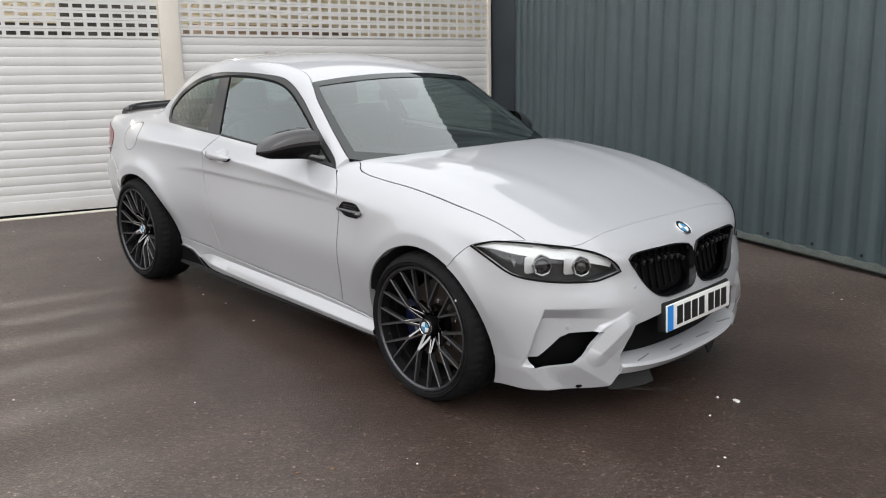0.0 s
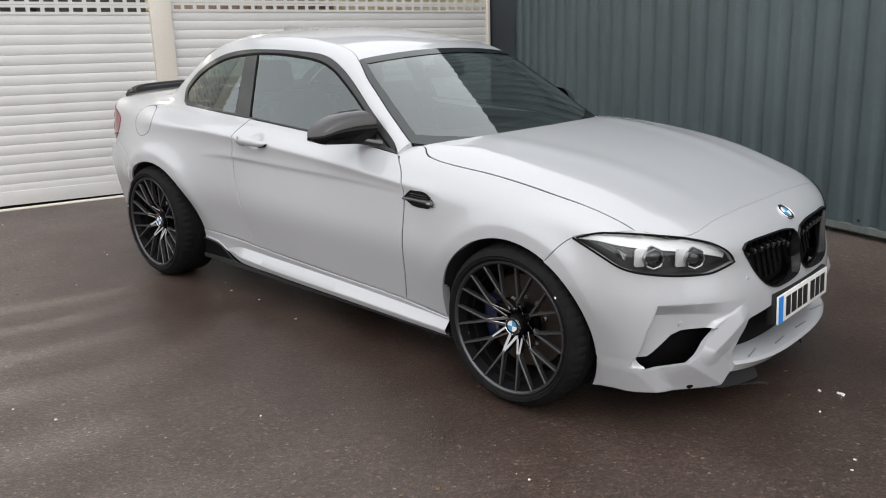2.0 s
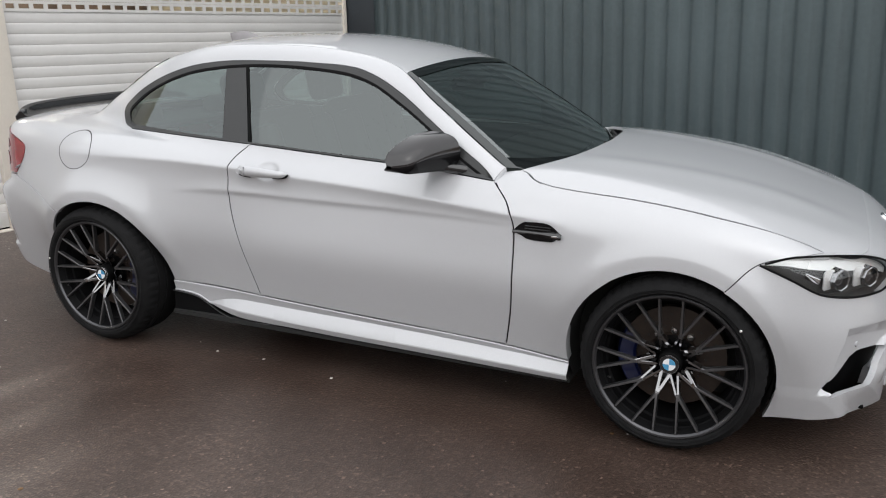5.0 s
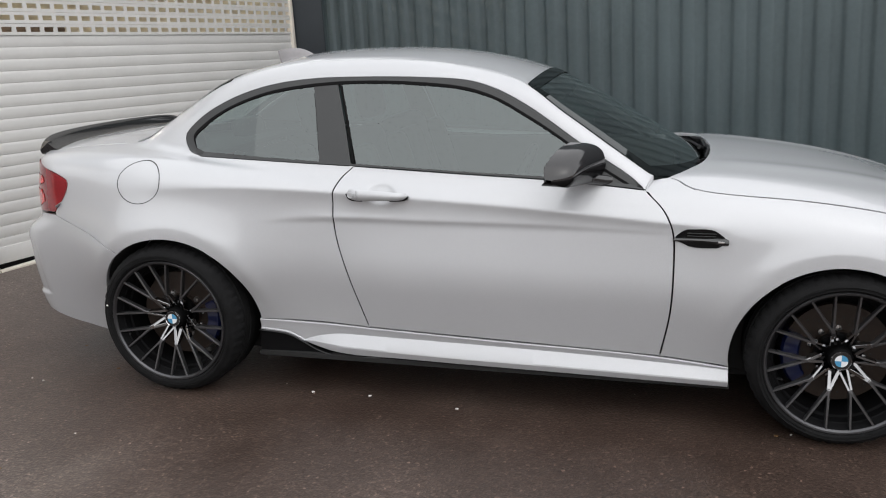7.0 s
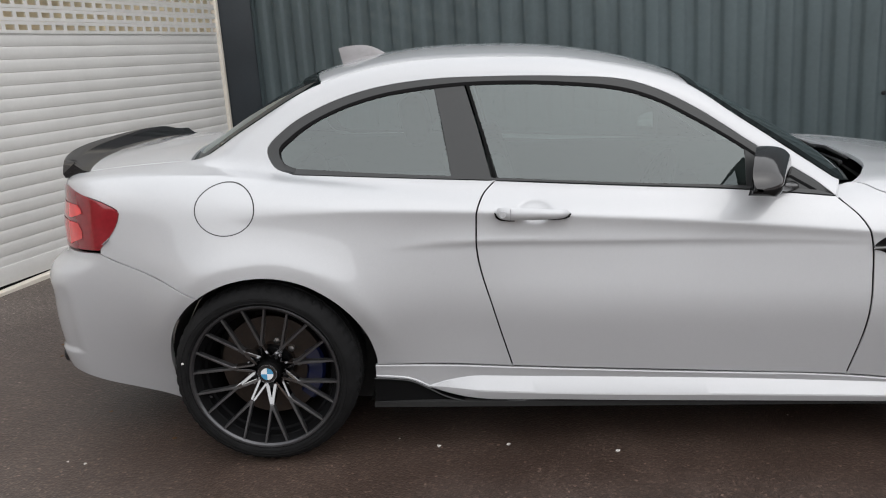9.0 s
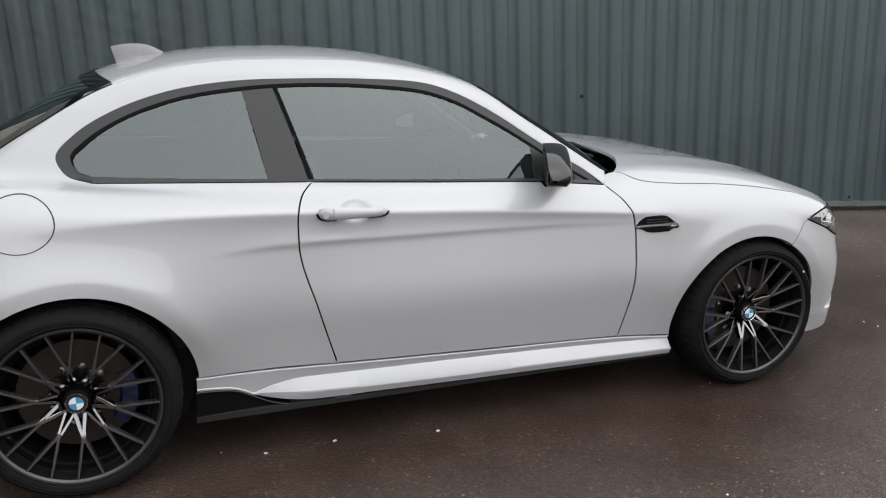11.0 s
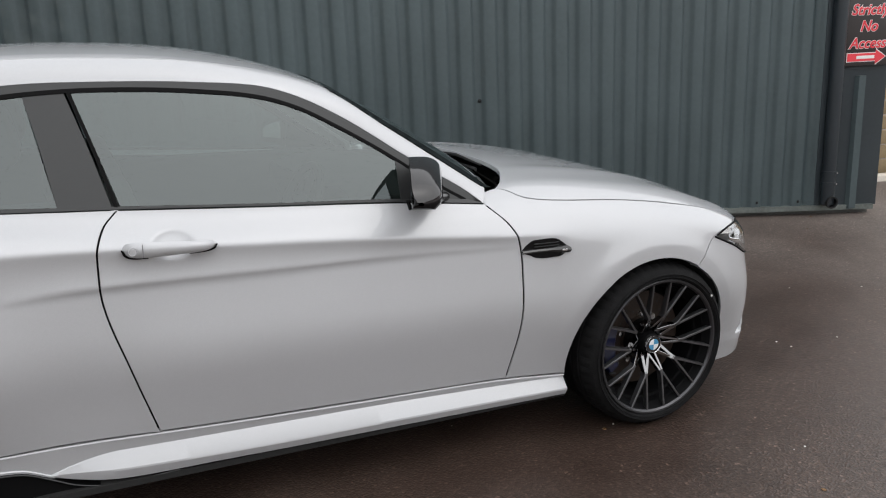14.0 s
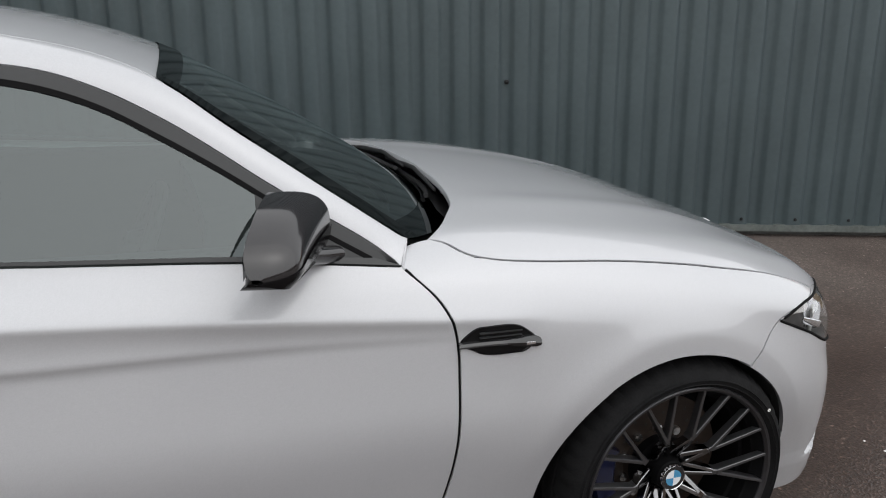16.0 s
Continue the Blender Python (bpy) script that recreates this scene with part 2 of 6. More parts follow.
FIN_GREY = mat("grey_aerial", (0.22, 0.21, 0.215), 0.35, 0, 0.3, 0.12)
CLADDING = mat("green_grey_cladding", (0.062, 0.084, 0.091), 0.42, 0.1, 0, 0.16, 1.6, 30)
FLAT_PANEL = mat("flat_dark_panel", (0.036, 0.046, 0.053), 0.4, 0.1, 0, 0.15, 1.6, 30)
CLADDING_DARK = mat("dark_flashing", (0.022, 0.028, 0.034), 0.4, 0.1, 0, 0.15, 3)
FLASHING = mat("dirty_pressed_flashing", (0.125, 0.140, 0.132), 0.5, 0.2, 0, 0.35, 5, 40)
CONCRETE = mat("dark_concrete", (0.10, 0.10, 0.095), 0.85, 0, 0, 0.3, 6, 80, 0.002)
SIGN_BOARD = mat("dark_sign_board", (0.035, 0.03, 0.03), 0.4, 0, 0, 0.1)
SIGN_RED = mat("red_sign_paint", (0.75, 0.05, 0.07), 0.4, 0, 0, 0.08)
SIGN_WHITE = mat("white_sign_paint", (0.8, 0.78, 0.78), 0.4, 0, 0, 0.05)
WOOD = mat("weathered_wood", (0.28, 0.21, 0.12), 0.75, 0, 0, 0.3, 4, 60, 0.001, per_piece=0.15)
GARAGE = mat("workshop_wall", (0.66, 0.61, 0.50), 0.8, 0, 0, 0.15, 1.0)
BRICKWORK = mat("dull_brickwork", (0.20, 0.15, 0.12), 0.85, 0, 0, 0.25, 1.2, 14)
MARK = mat("dried_mark", (0.115, 0.100, 0.090), 0.6, 0, 0, 0.45, 25, 130)
STONE = mat("pale_grit", (0.62, 0.60, 0.57), 0.8, 0, 0, 0.2, 30, 200)
LEAF = mat("dry_leaf", (0.16, 0.09, 0.04), 0.8, 0, 0, 0.3, 30, 200)
TUBE = lamp_mat("lit_tube", (1.0, 0.93, 0.80), 190.0)


# ---- mesh helpers ----
def mesh_ob(name, verts, faces, material, parent=None, label="", sharp=35.0):
    me = bpy.data.meshes.new(name)
    me.from_pydata([tuple(map(float, v)) for v in verts], [], faces)
    me.materials.append(material)
    me.polygons.foreach_set("use_smooth", [True] * len(me.polygons))
    me.update()
    me.set_sharp_from_angle(angle=radians(sharp))
    ob = new(name, me)
    ob.parent = parent
    if label:
        ob["label"] = label
    return ob


def part(name, bm, material, parent=None, label="", sharp=35.0):
    me = bpy.data.meshes.new(name)
    bm.to_mesh(me)
    bm.free()
    me.materials.append(material)
    me.polygons.foreach_set("use_smooth", [True] * len(me.polygons))
    me.update()
    me.set_sharp_from_angle(angle=radians(sharp))
    ob = new(name, me)
    ob.parent = parent
    if label:
        ob["label"] = label
    return ob


def thing(name, m, label, category, group="", kind=""):
    ob = new(name)
    ob.empty_display_size = 0.1
    ob.matrix_basis = m
    return tagged(ob, label, category, group, kind)


def box_bm(sx, sy, sz, m=None, bevel=0.0, seg=2, bm=None):
    own = bm is None
    b = bmesh.new()
    bmesh.ops.create_cube(b, size=1.0)
    bmesh.ops.scale(b, vec=(sx, sy, sz), verts=b.verts)
    if bevel:
        bmesh.ops.bevel(b, geom=b.edges[:], offset=bevel, segments=seg, profile=0.5, affect="EDGES")
    if m is not None:
        bmesh.ops.transform(b, matrix=m, verts=b.verts)
    if own:
        return b
    me = bpy.data.meshes.new("tmp")
    b.to_mesh(me)
    b.free()
    bm.from_mesh(me)
    bpy.data.meshes.remove(me)
    return bm


def lathe(profile, n=48, m=None, axis="y", bm=None, closed=False):
    """Turns (radius, along) points round the axis y (or x)."""
    bm = bm or bmesh.new()
    rings = []
    for r, a in profile:
        ring = []
        for i in range(n):
            c, s = math.cos(2 * math.pi * i / n) * r, math.sin(2 * math.pi * i / n) * r
            v = Vector((c, a, s)) if axis == "y" else Vector((a, c, s)) if axis == "x" else Vector((c, s, a))
            ring.append(bm.verts.new(m @ v if m is not None else v))
        rings.append(ring)
    pairs = list(zip(rings, rings[1:])) + ([(rings[-1], rings[0])] if closed else [])
    for a, b in pairs:
        for i in range(n):
            bm.faces.new((a[i], a[(i + 1) % n], b[(i + 1) % n], b[i]))
    bmesh.ops.recalc_face_normals(bm, faces=bm.faces[:])
    return bm


def tube(points, radius, n=8, bm=None, ends=True):
    """A round bar along points; radius: one number or one a point."""
    bm = bm or bmesh.new()
    pts = [Vector(p) for p in points]
    rads = radius if isinstance(radius, (list, tuple)) else [radius] * len(pts)
    rings = []
    for i, p in enumerate(pts):
        d = (pts[min(i + 1, len(pts) - 1)] - pts[max(i - 1, 0)]).normalized()
        a = d.cross(Vector((0, 0, 1)))
        a = a.normalized() if a.length > 1e-4 else Vector((1, 0, 0))
        b = d.cross(a)
        rings.append([bm.verts.new(p + (a * math.cos(2 * math.pi * k / n) + b * math.sin(2 * math.pi * k / n)) * rads[i]) for k in range(n)])
    for a, b in zip(rings, rings[1:]):
        for k in range(n):
            bm.faces.new((a[k], a[(k + 1) % n], b[(k + 1) % n], b[k]))
    if ends:
        bm.faces.new(rings[0][::-1])
        bm.faces.new(rings[-1])
    bmesh.ops.recalc_face_normals(bm, faces=bm.faces[:])
    return bm


def prism(outline, depth, m=None, bevel=0.0, bm=None):
    """A plate with an (x, y) outline, extruded along z by depth."""
    b = bmesh.new()
    f = b.faces.new([b.verts.new((x, y, 0)) for x, y in outline])
    ext = bmesh.ops.extrude_face_region(b, geom=[f])
    bmesh.ops.translate(b, vec=(0, 0, depth), verts=[v for v in ext["geom"] if isinstance(v, bmesh.types.BMVert)])
    bmesh.ops.recalc_face_normals(b, faces=b.faces[:])
    if bevel:
        bmesh.ops.bevel(b, geom=b.edges[:], offset=bevel, segments=2, profile=0.5, affect="EDGES")
    if m is not None:
        bmesh.ops.transform(b, matrix=m, verts=b.verts)
    if bm is None:
        return b
    me = bpy.data.meshes.new("tmp")
    b.to_mesh(me)
    b.free()
    bm.from_mesh(me)
    bpy.data.meshes.remove(me)
    return bm


# ---- the place: sloping asphalt, two roller shutters, a corrugated metal wall ----
def ground_z(x, y):
    s = max(0.0, min(1.0, (-x - 2.4) / 1.2))
    q = max(0.0, min(1.0, (y - 1.7) / 0.9))
    return -0.04235 * x + 0.00849 * y - 0.022 * s * s * (3 - 2 * s) + 0.07 * q * q * (3 - 2 * q)


lines = sorted({round(v, 3) for v in [k * 0.4 for k in range(-20, 21)] + [s * d for s in (-1, 1) for d in (10, 14, 20, 30, 45, 70, 110, 180, 300, 600)]})
gv = [(x, y, ground_z(max(-12, min(12, x)), max(-12, min(12, y)))) for y in lines for x in lines]
nl = len(lines)
gf = [(j * nl + i, j * nl + i + 1, (j + 1) * nl + i + 1, (j + 1) * nl + i) for j in range(nl - 1) for i in range(nl - 1)]
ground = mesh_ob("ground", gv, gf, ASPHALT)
tagged(ground, "damp dark asphalt forecourt with brownish wet patches and shade painted round the car", "ground", kind="structure")

XS, Y_END, Y_POST = -3.83, 3.33, (-0.42, -0.23)
SLAT, TOP = 0.0815, 3.35


def slat_profile():
    """One convex slat seen from its end: (out, up)."""
    return [(0.0, 0.0), (0.003, 0.0015), (0.0062, 0.014), (0.0075, 0.036), (0.0065, 0.058), (0.0040, 0.076), (0.0012, 0.0812)]


def solid_slat(name, length):
    pr = slat_profile()
    vs, fs = [], []
    for y in (0.0, length):
        vs += [(o, y, u) for o, u in pr]
    k = len(pr)
    fs = [(i, i + 1, k + i + 1, k + i) for i in range(k - 1)] + [(k - 1, 0, k, 2 * k - 1)]
    fs += [tuple(range(k))[::-1], tuple(range(k, 2 * k))]
    return vs, fs


def punched_slat(length):
    """A slat with a row of oblong see-through slots."""
    bm = bmesh.new()
    box_bm(0.012, length, 0.022, pose(0.007, length / 2, 0.011), bm=bm)
    box_bm(0.012, length, 0.022, pose(0.007, length / 2, 0.068), bm=bm)
    n = int(length / 0.111)
    for i in range(n + 1):
        box_bm(0.011, 0.031, 0.036, pose(0.007, min(length - 0.016, max(0.016, i * 0.111)), 0.0395), bm=bm)
    return bm


def roller_shutter(y0, y1, label):
    base = ground_z(XS, (y0 + y1) / 2) - 0.01
    sh = thing("roller_shutter", pose(XS, y0, base), label, "roller shutter", "pair of roller shutters", "structure")
    vs, fs = solid_slat("slat", y1 - y0)
    first = mesh_ob("slat", vs, fs, SHUTTER, sh)
    first.location = (0, 0, 0.06)
    pb = part("punched_slat", punched_slat(y1 - y0), SHUTTER, sh, "white slat with a row of slots")
    rows = int((TOP - 0.06) / SLAT)
    start = round((1.735 - base - 0.06) / SLAT)
    pb.location = (0, 0, 0.06 + start * SLAT)
    for r in range(1, rows):
        if r == start:
            continue
        src = pb if r > start and r < start + 12 else first
        o = new(src.name.split(".")[0], src.data)
        o.parent = sh
        o.location = (0, 0, 0.06 + r * SLAT)
    part("bottom_rail", box_bm(0.026, y1 - y0, 0.118, pose(0.003, (y1 - y0) / 2, 0.104), 0.005), SHUTTER, sh, "flat white bottom rail")
    # the seal's black fills the gap under the rail in place of its shade
    part("seal", box_bm(0.012, y1 - y0, 0.090, pose(-0.002, (y1 - y0) / 2, 0.002), 0.003), BLACK_DEEP, sh, "black rubber seal, enlarged to draw the dark gap under the rail")
    vs = []
    for y in (y0, y1):
        g = ground_z(XS, y) - base
        vs += [(o, y - y0, g + up) for o, up in ((-0.02, -0.03), (0.055, -0.03), (0.055, 0.006), (0.046, 0.011), (-0.02, 0.012))]
    mesh_ob("threshold", vs, [(0, 1, 6, 5), (1, 2, 7, 6), (2, 3, 8, 7), (3, 4, 9, 8), (4, 0, 5, 9), (4, 3, 2, 1, 0), (5, 6, 7, 8, 9)], POST, sh, "pale threshold strip")
    return sh


roller_shutter(Y_POST[1], Y_END - 0.045, "closed white roller shutter with slotted upper slats")
roller_shutter(-2.95, Y_POST[0], "closed wide white roller shutter with slotted upper slats")
for name, y0, y1, out in (("shutter_post", Y_POST[0] + 0.002, Y_POST[1] - 0.002, 0.05), ("shutter_guide", Y_END - 0.043, Y_END, 0.035), ("shutter_post", -3.17, -2.952, 0.05)):
    zb = ground_z(XS, y0) - 0.02
    p = part(name, box_bm(out + 0.06, y1 - y0, TOP - zb + 0.1, pose(XS + out - (out + 0.06) / 2, (y0 + y1) / 2, (zb + TOP + 0.1) / 2), 0.008), POST)
    tagged(p, "cream painted steel post between shutters" if name == "shutter_post" else "slim cream steel shutter guide rail", "post", kind="structure")
head = part("wall_shutter_head", box_bm(0.3, 6.65, 0.5, pose(XS - 0.1, 0.025, TOP + 0.29), 0.01), CLADDING)
tagged(head, "grey-green cladding above the roller shutters", "wall", kind="structure")

# unseen walls added to close the yard and darken the reflected horizon
for nm, size, at in (("wall_south", (52.0, 0.4, 4.0), (3.0, -21.0, 1.6)), ("wall_east", (0.4, 25.0, 4.0), (26.0, -8.5, 1.0)), ("wall_west_far", (0.4, 17.4, 4.0), (-10.2, -12.1, 1.9))):
    w = part(nm, box_bm(*size, pose(*at), 0.01), BRICKWORK)
    tagged(w, "plain brown brick wall added out of view to darken reflections", "wall", kind="structure")

# the workshop behind the shutters, glimpsed through the slots
for nm, s, c in (("wall_workshop_back", (0.2, 7.15, 4.0), (XS - 6.1, 0.175, 1.9)), ("wall_workshop_side", (5.9, 0.2, 4.0), (XS - 3.05, 3.75, 1.9)), ("wall_workshop_far_side", (5.9, 0.2, 4.0), (XS - 3.05, -3.30, 1.9))):
    w = part(nm, box_bm(*s, pose(*c)), GARAGE)
    tagged(w, "plain beige workshop wall behind the shutters", "wall", kind="structure")
shop_top = part("ceiling", box_bm(6.0, 6.9, 0.15, pose(XS - 3.1, 0.22, 3.98)), GARAGE)
tagged(shop_top, "plain workshop ceiling", "ceiling", kind="structure")
for y in (0.5, -2.35):
    tl = thing("tube_light", pose(XS - 2.4, y, 3.2), "lit fluorescent tube light hanging in the workshop", "light", "workshop tube lights")
    part("housing", box_bm(0.1, 1.6, 0.06, pose(0, 0, 0.05), 0.01), SHUTTER, tl)
    part("tube", lathe([(0.001, -0.75), (0.018, -0.75), (0.018, 0.75), (0.001, 0.75)], 16), TUBE, tl)
    part("hanger", tube([(0, 0, 0.08), (0, 0, 0.7)], 0.006), STEEL, tl)



def storage_cabinet(y0, y1, top, material, label):
    """A closed cabinet with two doors, its front towards the shutters; added to darken the lower slots."""
    z0, wide = ground_z(-6.8, (y0 + y1) / 2), y1 - y0
    cab = thing("storage_cabinet", pose(-6.8, (y0 + y1) / 2, z0), label, "cabinet", "workshop cabinets")
    tall = top - z0
    part("body", box_bm(0.56, wide, tall, pose(0, 0, tall / 2), 0.01), material, cab)
    for k in (-1, 1):
        door = part("door", box_bm(0.02, wide / 2 - 0.01, tall - 0.08, pose(0.291, k * wide / 4, tall / 2), 0.004), material, cab)
        part("handle", tube([(0.315, k * 0.05, tall * 0.5), (0.315, k * 0.05, tall * 0.5 + 0.14)], 0.008), STEEL, door, "steel handle")


storage_cabinet(-2.7, -1.05, 2.04, BLACK_SATIN, "black cabinet added as the dark shape behind the shutter slots")
storage_cabinet(-0.98, 0.22, 2.29, CABIN, "tall dark grey cabinet added as a dark shape in the workshop")
storage_cabinet(0.5, 2.7, 2.06, BRICKWORK, "dull brown cabinet added as a darker shape in the workshop")


def corrugated(name, path, x0, x1, height, pitch, crown, slope, depth):
    """Trapezoid-profile sheet that follows a plan line y = path(x), front towards -y."""
    prof, x = [], x0
    while x < x1:
        p = pitch(x)
        flat = p - crown - 2 * slope
        r = 0.3 * slope
        prof += [(x + r, 0.0), (x + flat - r, 0.0), (x + flat + r, -0.2 * depth), (x + flat + slope - r, -0.8 * depth), (x + flat + slope + r, -depth), (x + flat + slope + crown - r, -depth), (x + p - slope + r, -0.8 * depth), (x + p - r, -0.2 * depth)]
        x += p
    prof = [q for q in prof if q[0] <= x1]
    levels = [0.0, 0.5, 1.0, 1.6, 2.4, 3.2, height]
    foot = [ground_z(px, 2.7) + 0.055 for px, _ in prof]
    vs = [(px, float(path(px)) + py, foot[i] if r == 0 else foot[i] * 0 + z) for r, z in enumerate(levels) for i, (px, py) in enumerate(prof)]
    k = len(prof)
    fs = [(r * k + i, r * k + i + 1, (r + 1) * k + i + 1, (r + 1) * k + i) for r in range(len(levels) - 1) for i in range(k - 1)]
    n0 = len(vs)
    for r, z in enumerate(levels):
        vs += [(px, float(path(px)) + 0.12, foot[i] if r == 0 else z) for i, (px, py) in enumerate(prof)]
    fs += [(n0 + r * k + i, n0 + (r + 1) * k + i, n0 + (r + 1) * k + i + 1, n0 + r * k + i + 1) for r in range(len(levels) - 1) for i in range(k - 1)]
    t0, t1 = (len(levels) - 1) * k, n0 + (len(levels) - 1) * k
    fs += [(t0 + i, t0 + i + 1, t1 + i + 1, t1 + i) for i in range(k - 1)]
    return mesh_ob(name, vs, fs, CLADDING, sharp=60)


def wall_y(x):
    return 2.755 - 0.03 * (x - 1.65)


X_END, KINK, WALL_H = 4.975, (-1.20, wall_y(-1.2)), 4.3
YW = wall_y(4.75)
knots = [(-3.56, 3.50), (-2.4, 3.15), (-1.2, 2.87), (0.0, 2.80), (1.65, 2.755), (4.53, wall_y(4.53))]


def wall_line(x):
    i = max(k for k in range(len(knots) - 1) if k == 0 or x >= knots[k][0])
    (xa, ya), (xb, yb) = knots[i], knots[i + 1]
    return ya + (yb - ya) * (x - xa) / (xb - xa)


w1 = corrugated("wall_north", wall_line, -3.578, 4.53, WALL_H + 0.2, lambda x: 0.182 + 0.028 * max(0.0, min(1.0, (-0.8 - x) / 1.5)), 0.080, 0.028, 0.030)
tagged(w1, "tall dark green-grey corrugated metal cladding wall", "wall", kind="structure")
fl = part("corner_flashing", prism([(-3.83, 3.335), (-3.555, 3.49), (-3.50, 3.62), (-3.83, 3.62)], WALL_H + 0.2, pose(0, 0, 0.1), 0.006), CLADDING_DARK)
tagged(fl, "smooth dark metal corner flashing beside the shutter", "flashing", kind="structure")

def sloping_bar(name, x0, x1, y0, y1, up0, up1, material, label, category):
    """A bar along the wall's foot that follows the slope of the ground."""
    vs = []
    for x in (x0, x1):
        g, w = ground_z(x, 2.7), wall_line(min(x, 4.53))
        vs += [(x, w + y0, g + up0), (x, w + y1, g + up0), (x, w + y1, g + up1), (x, w + y0, g + up1)]
    fs = [(0, 1, 2, 3), (7, 6, 5, 4), (0, 4, 5, 1), (1, 5, 6, 2), (2, 6, 7, 3), (3, 7, 4, 0)]
    return tagged(mesh_ob(name, vs, fs, material), label, category, kind="structure")


sloping_bar("plinth", -0.9, X_END, 0.01, 0.2, -0.1, 0.05, CONCRETE, "dark concrete plinth under the metal wall", "plinth")
sloping_bar("base_flashing", -0.9, X_END, -0.055, 0.03, 0.062, 0.078, FLASHING, "thin pressed metal drip flashing at the wall foot", "flashing")
sloping_bar("base_flashing", -0.9, X_END, -0.060, -0.055, 0.036, 0.078, FLASHING, "pressed metal drip edge at the wall foot", "flashing")

# corner of the wall with downpipe and sign
pil = part("wall_end_panel", box_bm(X_END - 4.44 + 0.04, 0.10, WALL_H, pose((4.44 + X_END + 0.04) / 2, YW + 0.02, WALL_H / 2 - 0.05), 0.006), FLAT_PANEL)
tagged(pil, "flat dark metal corner panel at the end of the wall", "wall", kind="structure")
rb = part("wall_end_rib", prism([(0, 0), (0.10, 0), (0.08, -0.03), (0.02, -0.03)], 1.08, pose(4.72, YW - 0.031, -0.06)), CLADDING)
tagged(rb, "raised dark metal rib below the sign", "cladding rib", kind="structure")
dp = thing("downpipe", pose(4.52, YW - 0.075, ground_z(4.5, 2.7)), "dark grey plastic rainwater downpipe fixed to the wall corner", "downpipe")
part("pipe", tube([(0, 0, 0.20), (0, 0, 4.0)], 0.052, 20), CLADDING_DARK, dp)
part("shoe", lathe([(0.056, 0.34), (0.056, 0.24), (0.054, 0.18), (0.054, 0.10), (0.044, 0.09), (0.044, 0.3)], 20, axis="z"), CLADDING_DARK, dp)
part("outlet", lathe([(0.050, -0.055), (0.050, -0.075), (0.040, -0.075), (0.040, 0.0), (0.001, 0.0)], 20, pose(0, 0, 0.12)), PLASTIC, dp, "dark open pipe outlet")
for z in (0.36, 0.27):
    part("clip", lathe([(0.053, z - 0.012), (0.060, z - 0.012), (0.060, z + 0.012), (0.053, z + 0.012)], 20, axis="z"), CLADDING_DARK, dp)
    part("screw", lathe([(0.001, -0.066), (0.007, -0.066), (0.007, -0.055)], 8, pose(0.03, 0, z)), STEEL, dp)
# a bent bolt hole in the cladding
bolt = part("wall_bolt", lathe([(0.001, -0.022), (0.007, -0.021), (0.008, -0.010), (0.014, -0.007), (0.015, 0.0)], 12, pose(1.655, wall_y(1.655) - 0.002, 0.978)), PLASTIC)
tagged(bolt, "small dented bolt head in the metal wall", "bolt")

for k in range(-8, 8):
    x = 1.655 + 0.0905 + 0.364 * k
    if -0.9 < x < 4.3:
        fb = part("wall_bolt", lathe([(0.001, -0.011), (0.006, -0.010), (0.007, -0.005), (0.010, -0.003), (0.011, 0.0)], 10, pose(x, wall_line(x) - 0.034, ground_z(x, 2.7) + 0.115)), PLASTIC)
        tagged(fb, "small dark cladding bolt above the wall foot", "bolt", "cladding bolts")

sign = thing("warning_sign", pose(4.755, YW - 0.065, 1.40), "dark access sign with red lettering and a red arrow", "sign")
part("board", box_bm(0.46, 0.012, 0.74, pose(0.02, 0, 0.07), 0.003), SIGN_BOARD, sign)


def lettering(text, size, m, material, parent, offset=0.0, label=""):
    cu = bpy.data.curves.new("lettering", "FONT")
    cu.body, cu.size, cu.align_x, cu.shear, cu.offset, cu.extrude = text, size, "CENTER", 0.25, offset, 0.0008
    tmp = new("tmp_text", cu)
    me = bpy.data.meshes.new_from_object(tmp)
    bpy.data.objects.remove(tmp)
    me.materials.append(material)
    ob = new("lettering", me)
    ob.parent, ob.matrix_basis = parent, m
    if label:
        ob["label"] = label
    return ob


for text, z, sz in (("Strictly", 0.09, 0.115), ("No", -0.035, 0.115), ("Access", -0.165, 0.115)):
    lettering(text, sz, pose(0.02, -0.0072, z, 90), SIGN_WHITE, sign, 0.0055, "white outline of the lettering")
    lettering(text, sz, pose(0.02, -0.0092, z, 90), SIGN_RED, sign, 0.0022, "red lettering")
arrow = [(-0.17, -0.03), (0.08, -0.03), (0.08, -0.055), (0.17, 0), (0.08, 0.055), (0.08, 0.03), (-0.17, 0.03)]
part("arrow_outline", prism([(x * 1.04, y * 1.18) for x, y in arrow], 0.001, pose(0.02, -0.0065, -0.235, 90)), SIGN_WHITE, sign, "white arrow outline")
part("arrow", prism(arrow, 0.001, pose(0.02, -0.0085, -0.235, 90)), SIGN_RED, sign, "red arrow")
part("small_print_bar", prism([(-0.09, -0.012), (0.07, -0.012), (0.07, 0.012), (-0.09, 0.012)], 0.001, pose(0.02, -0.0100, -0.235, 90)), SIGN_WHITE, sign, "pale bar of unreadable small print")

# timber fence past the wall's end
fence = thing("timber_fence", pose(X_END + 0.15, 4.3, ground_z(6, 4.3)), "weathered brown horizontal-board timber fence past the wall", "fence")
fb = part("board", box_bm(4.4, 0.03, 0.145, pose(2.2, 0, 0.09), 0.004), WOOD, fence)
for i in range(1, 10):
    o = new("board", fb.data)
    o.parent = fence
    o.location = (0, 0.002 * (i % 2), i * 0.155)
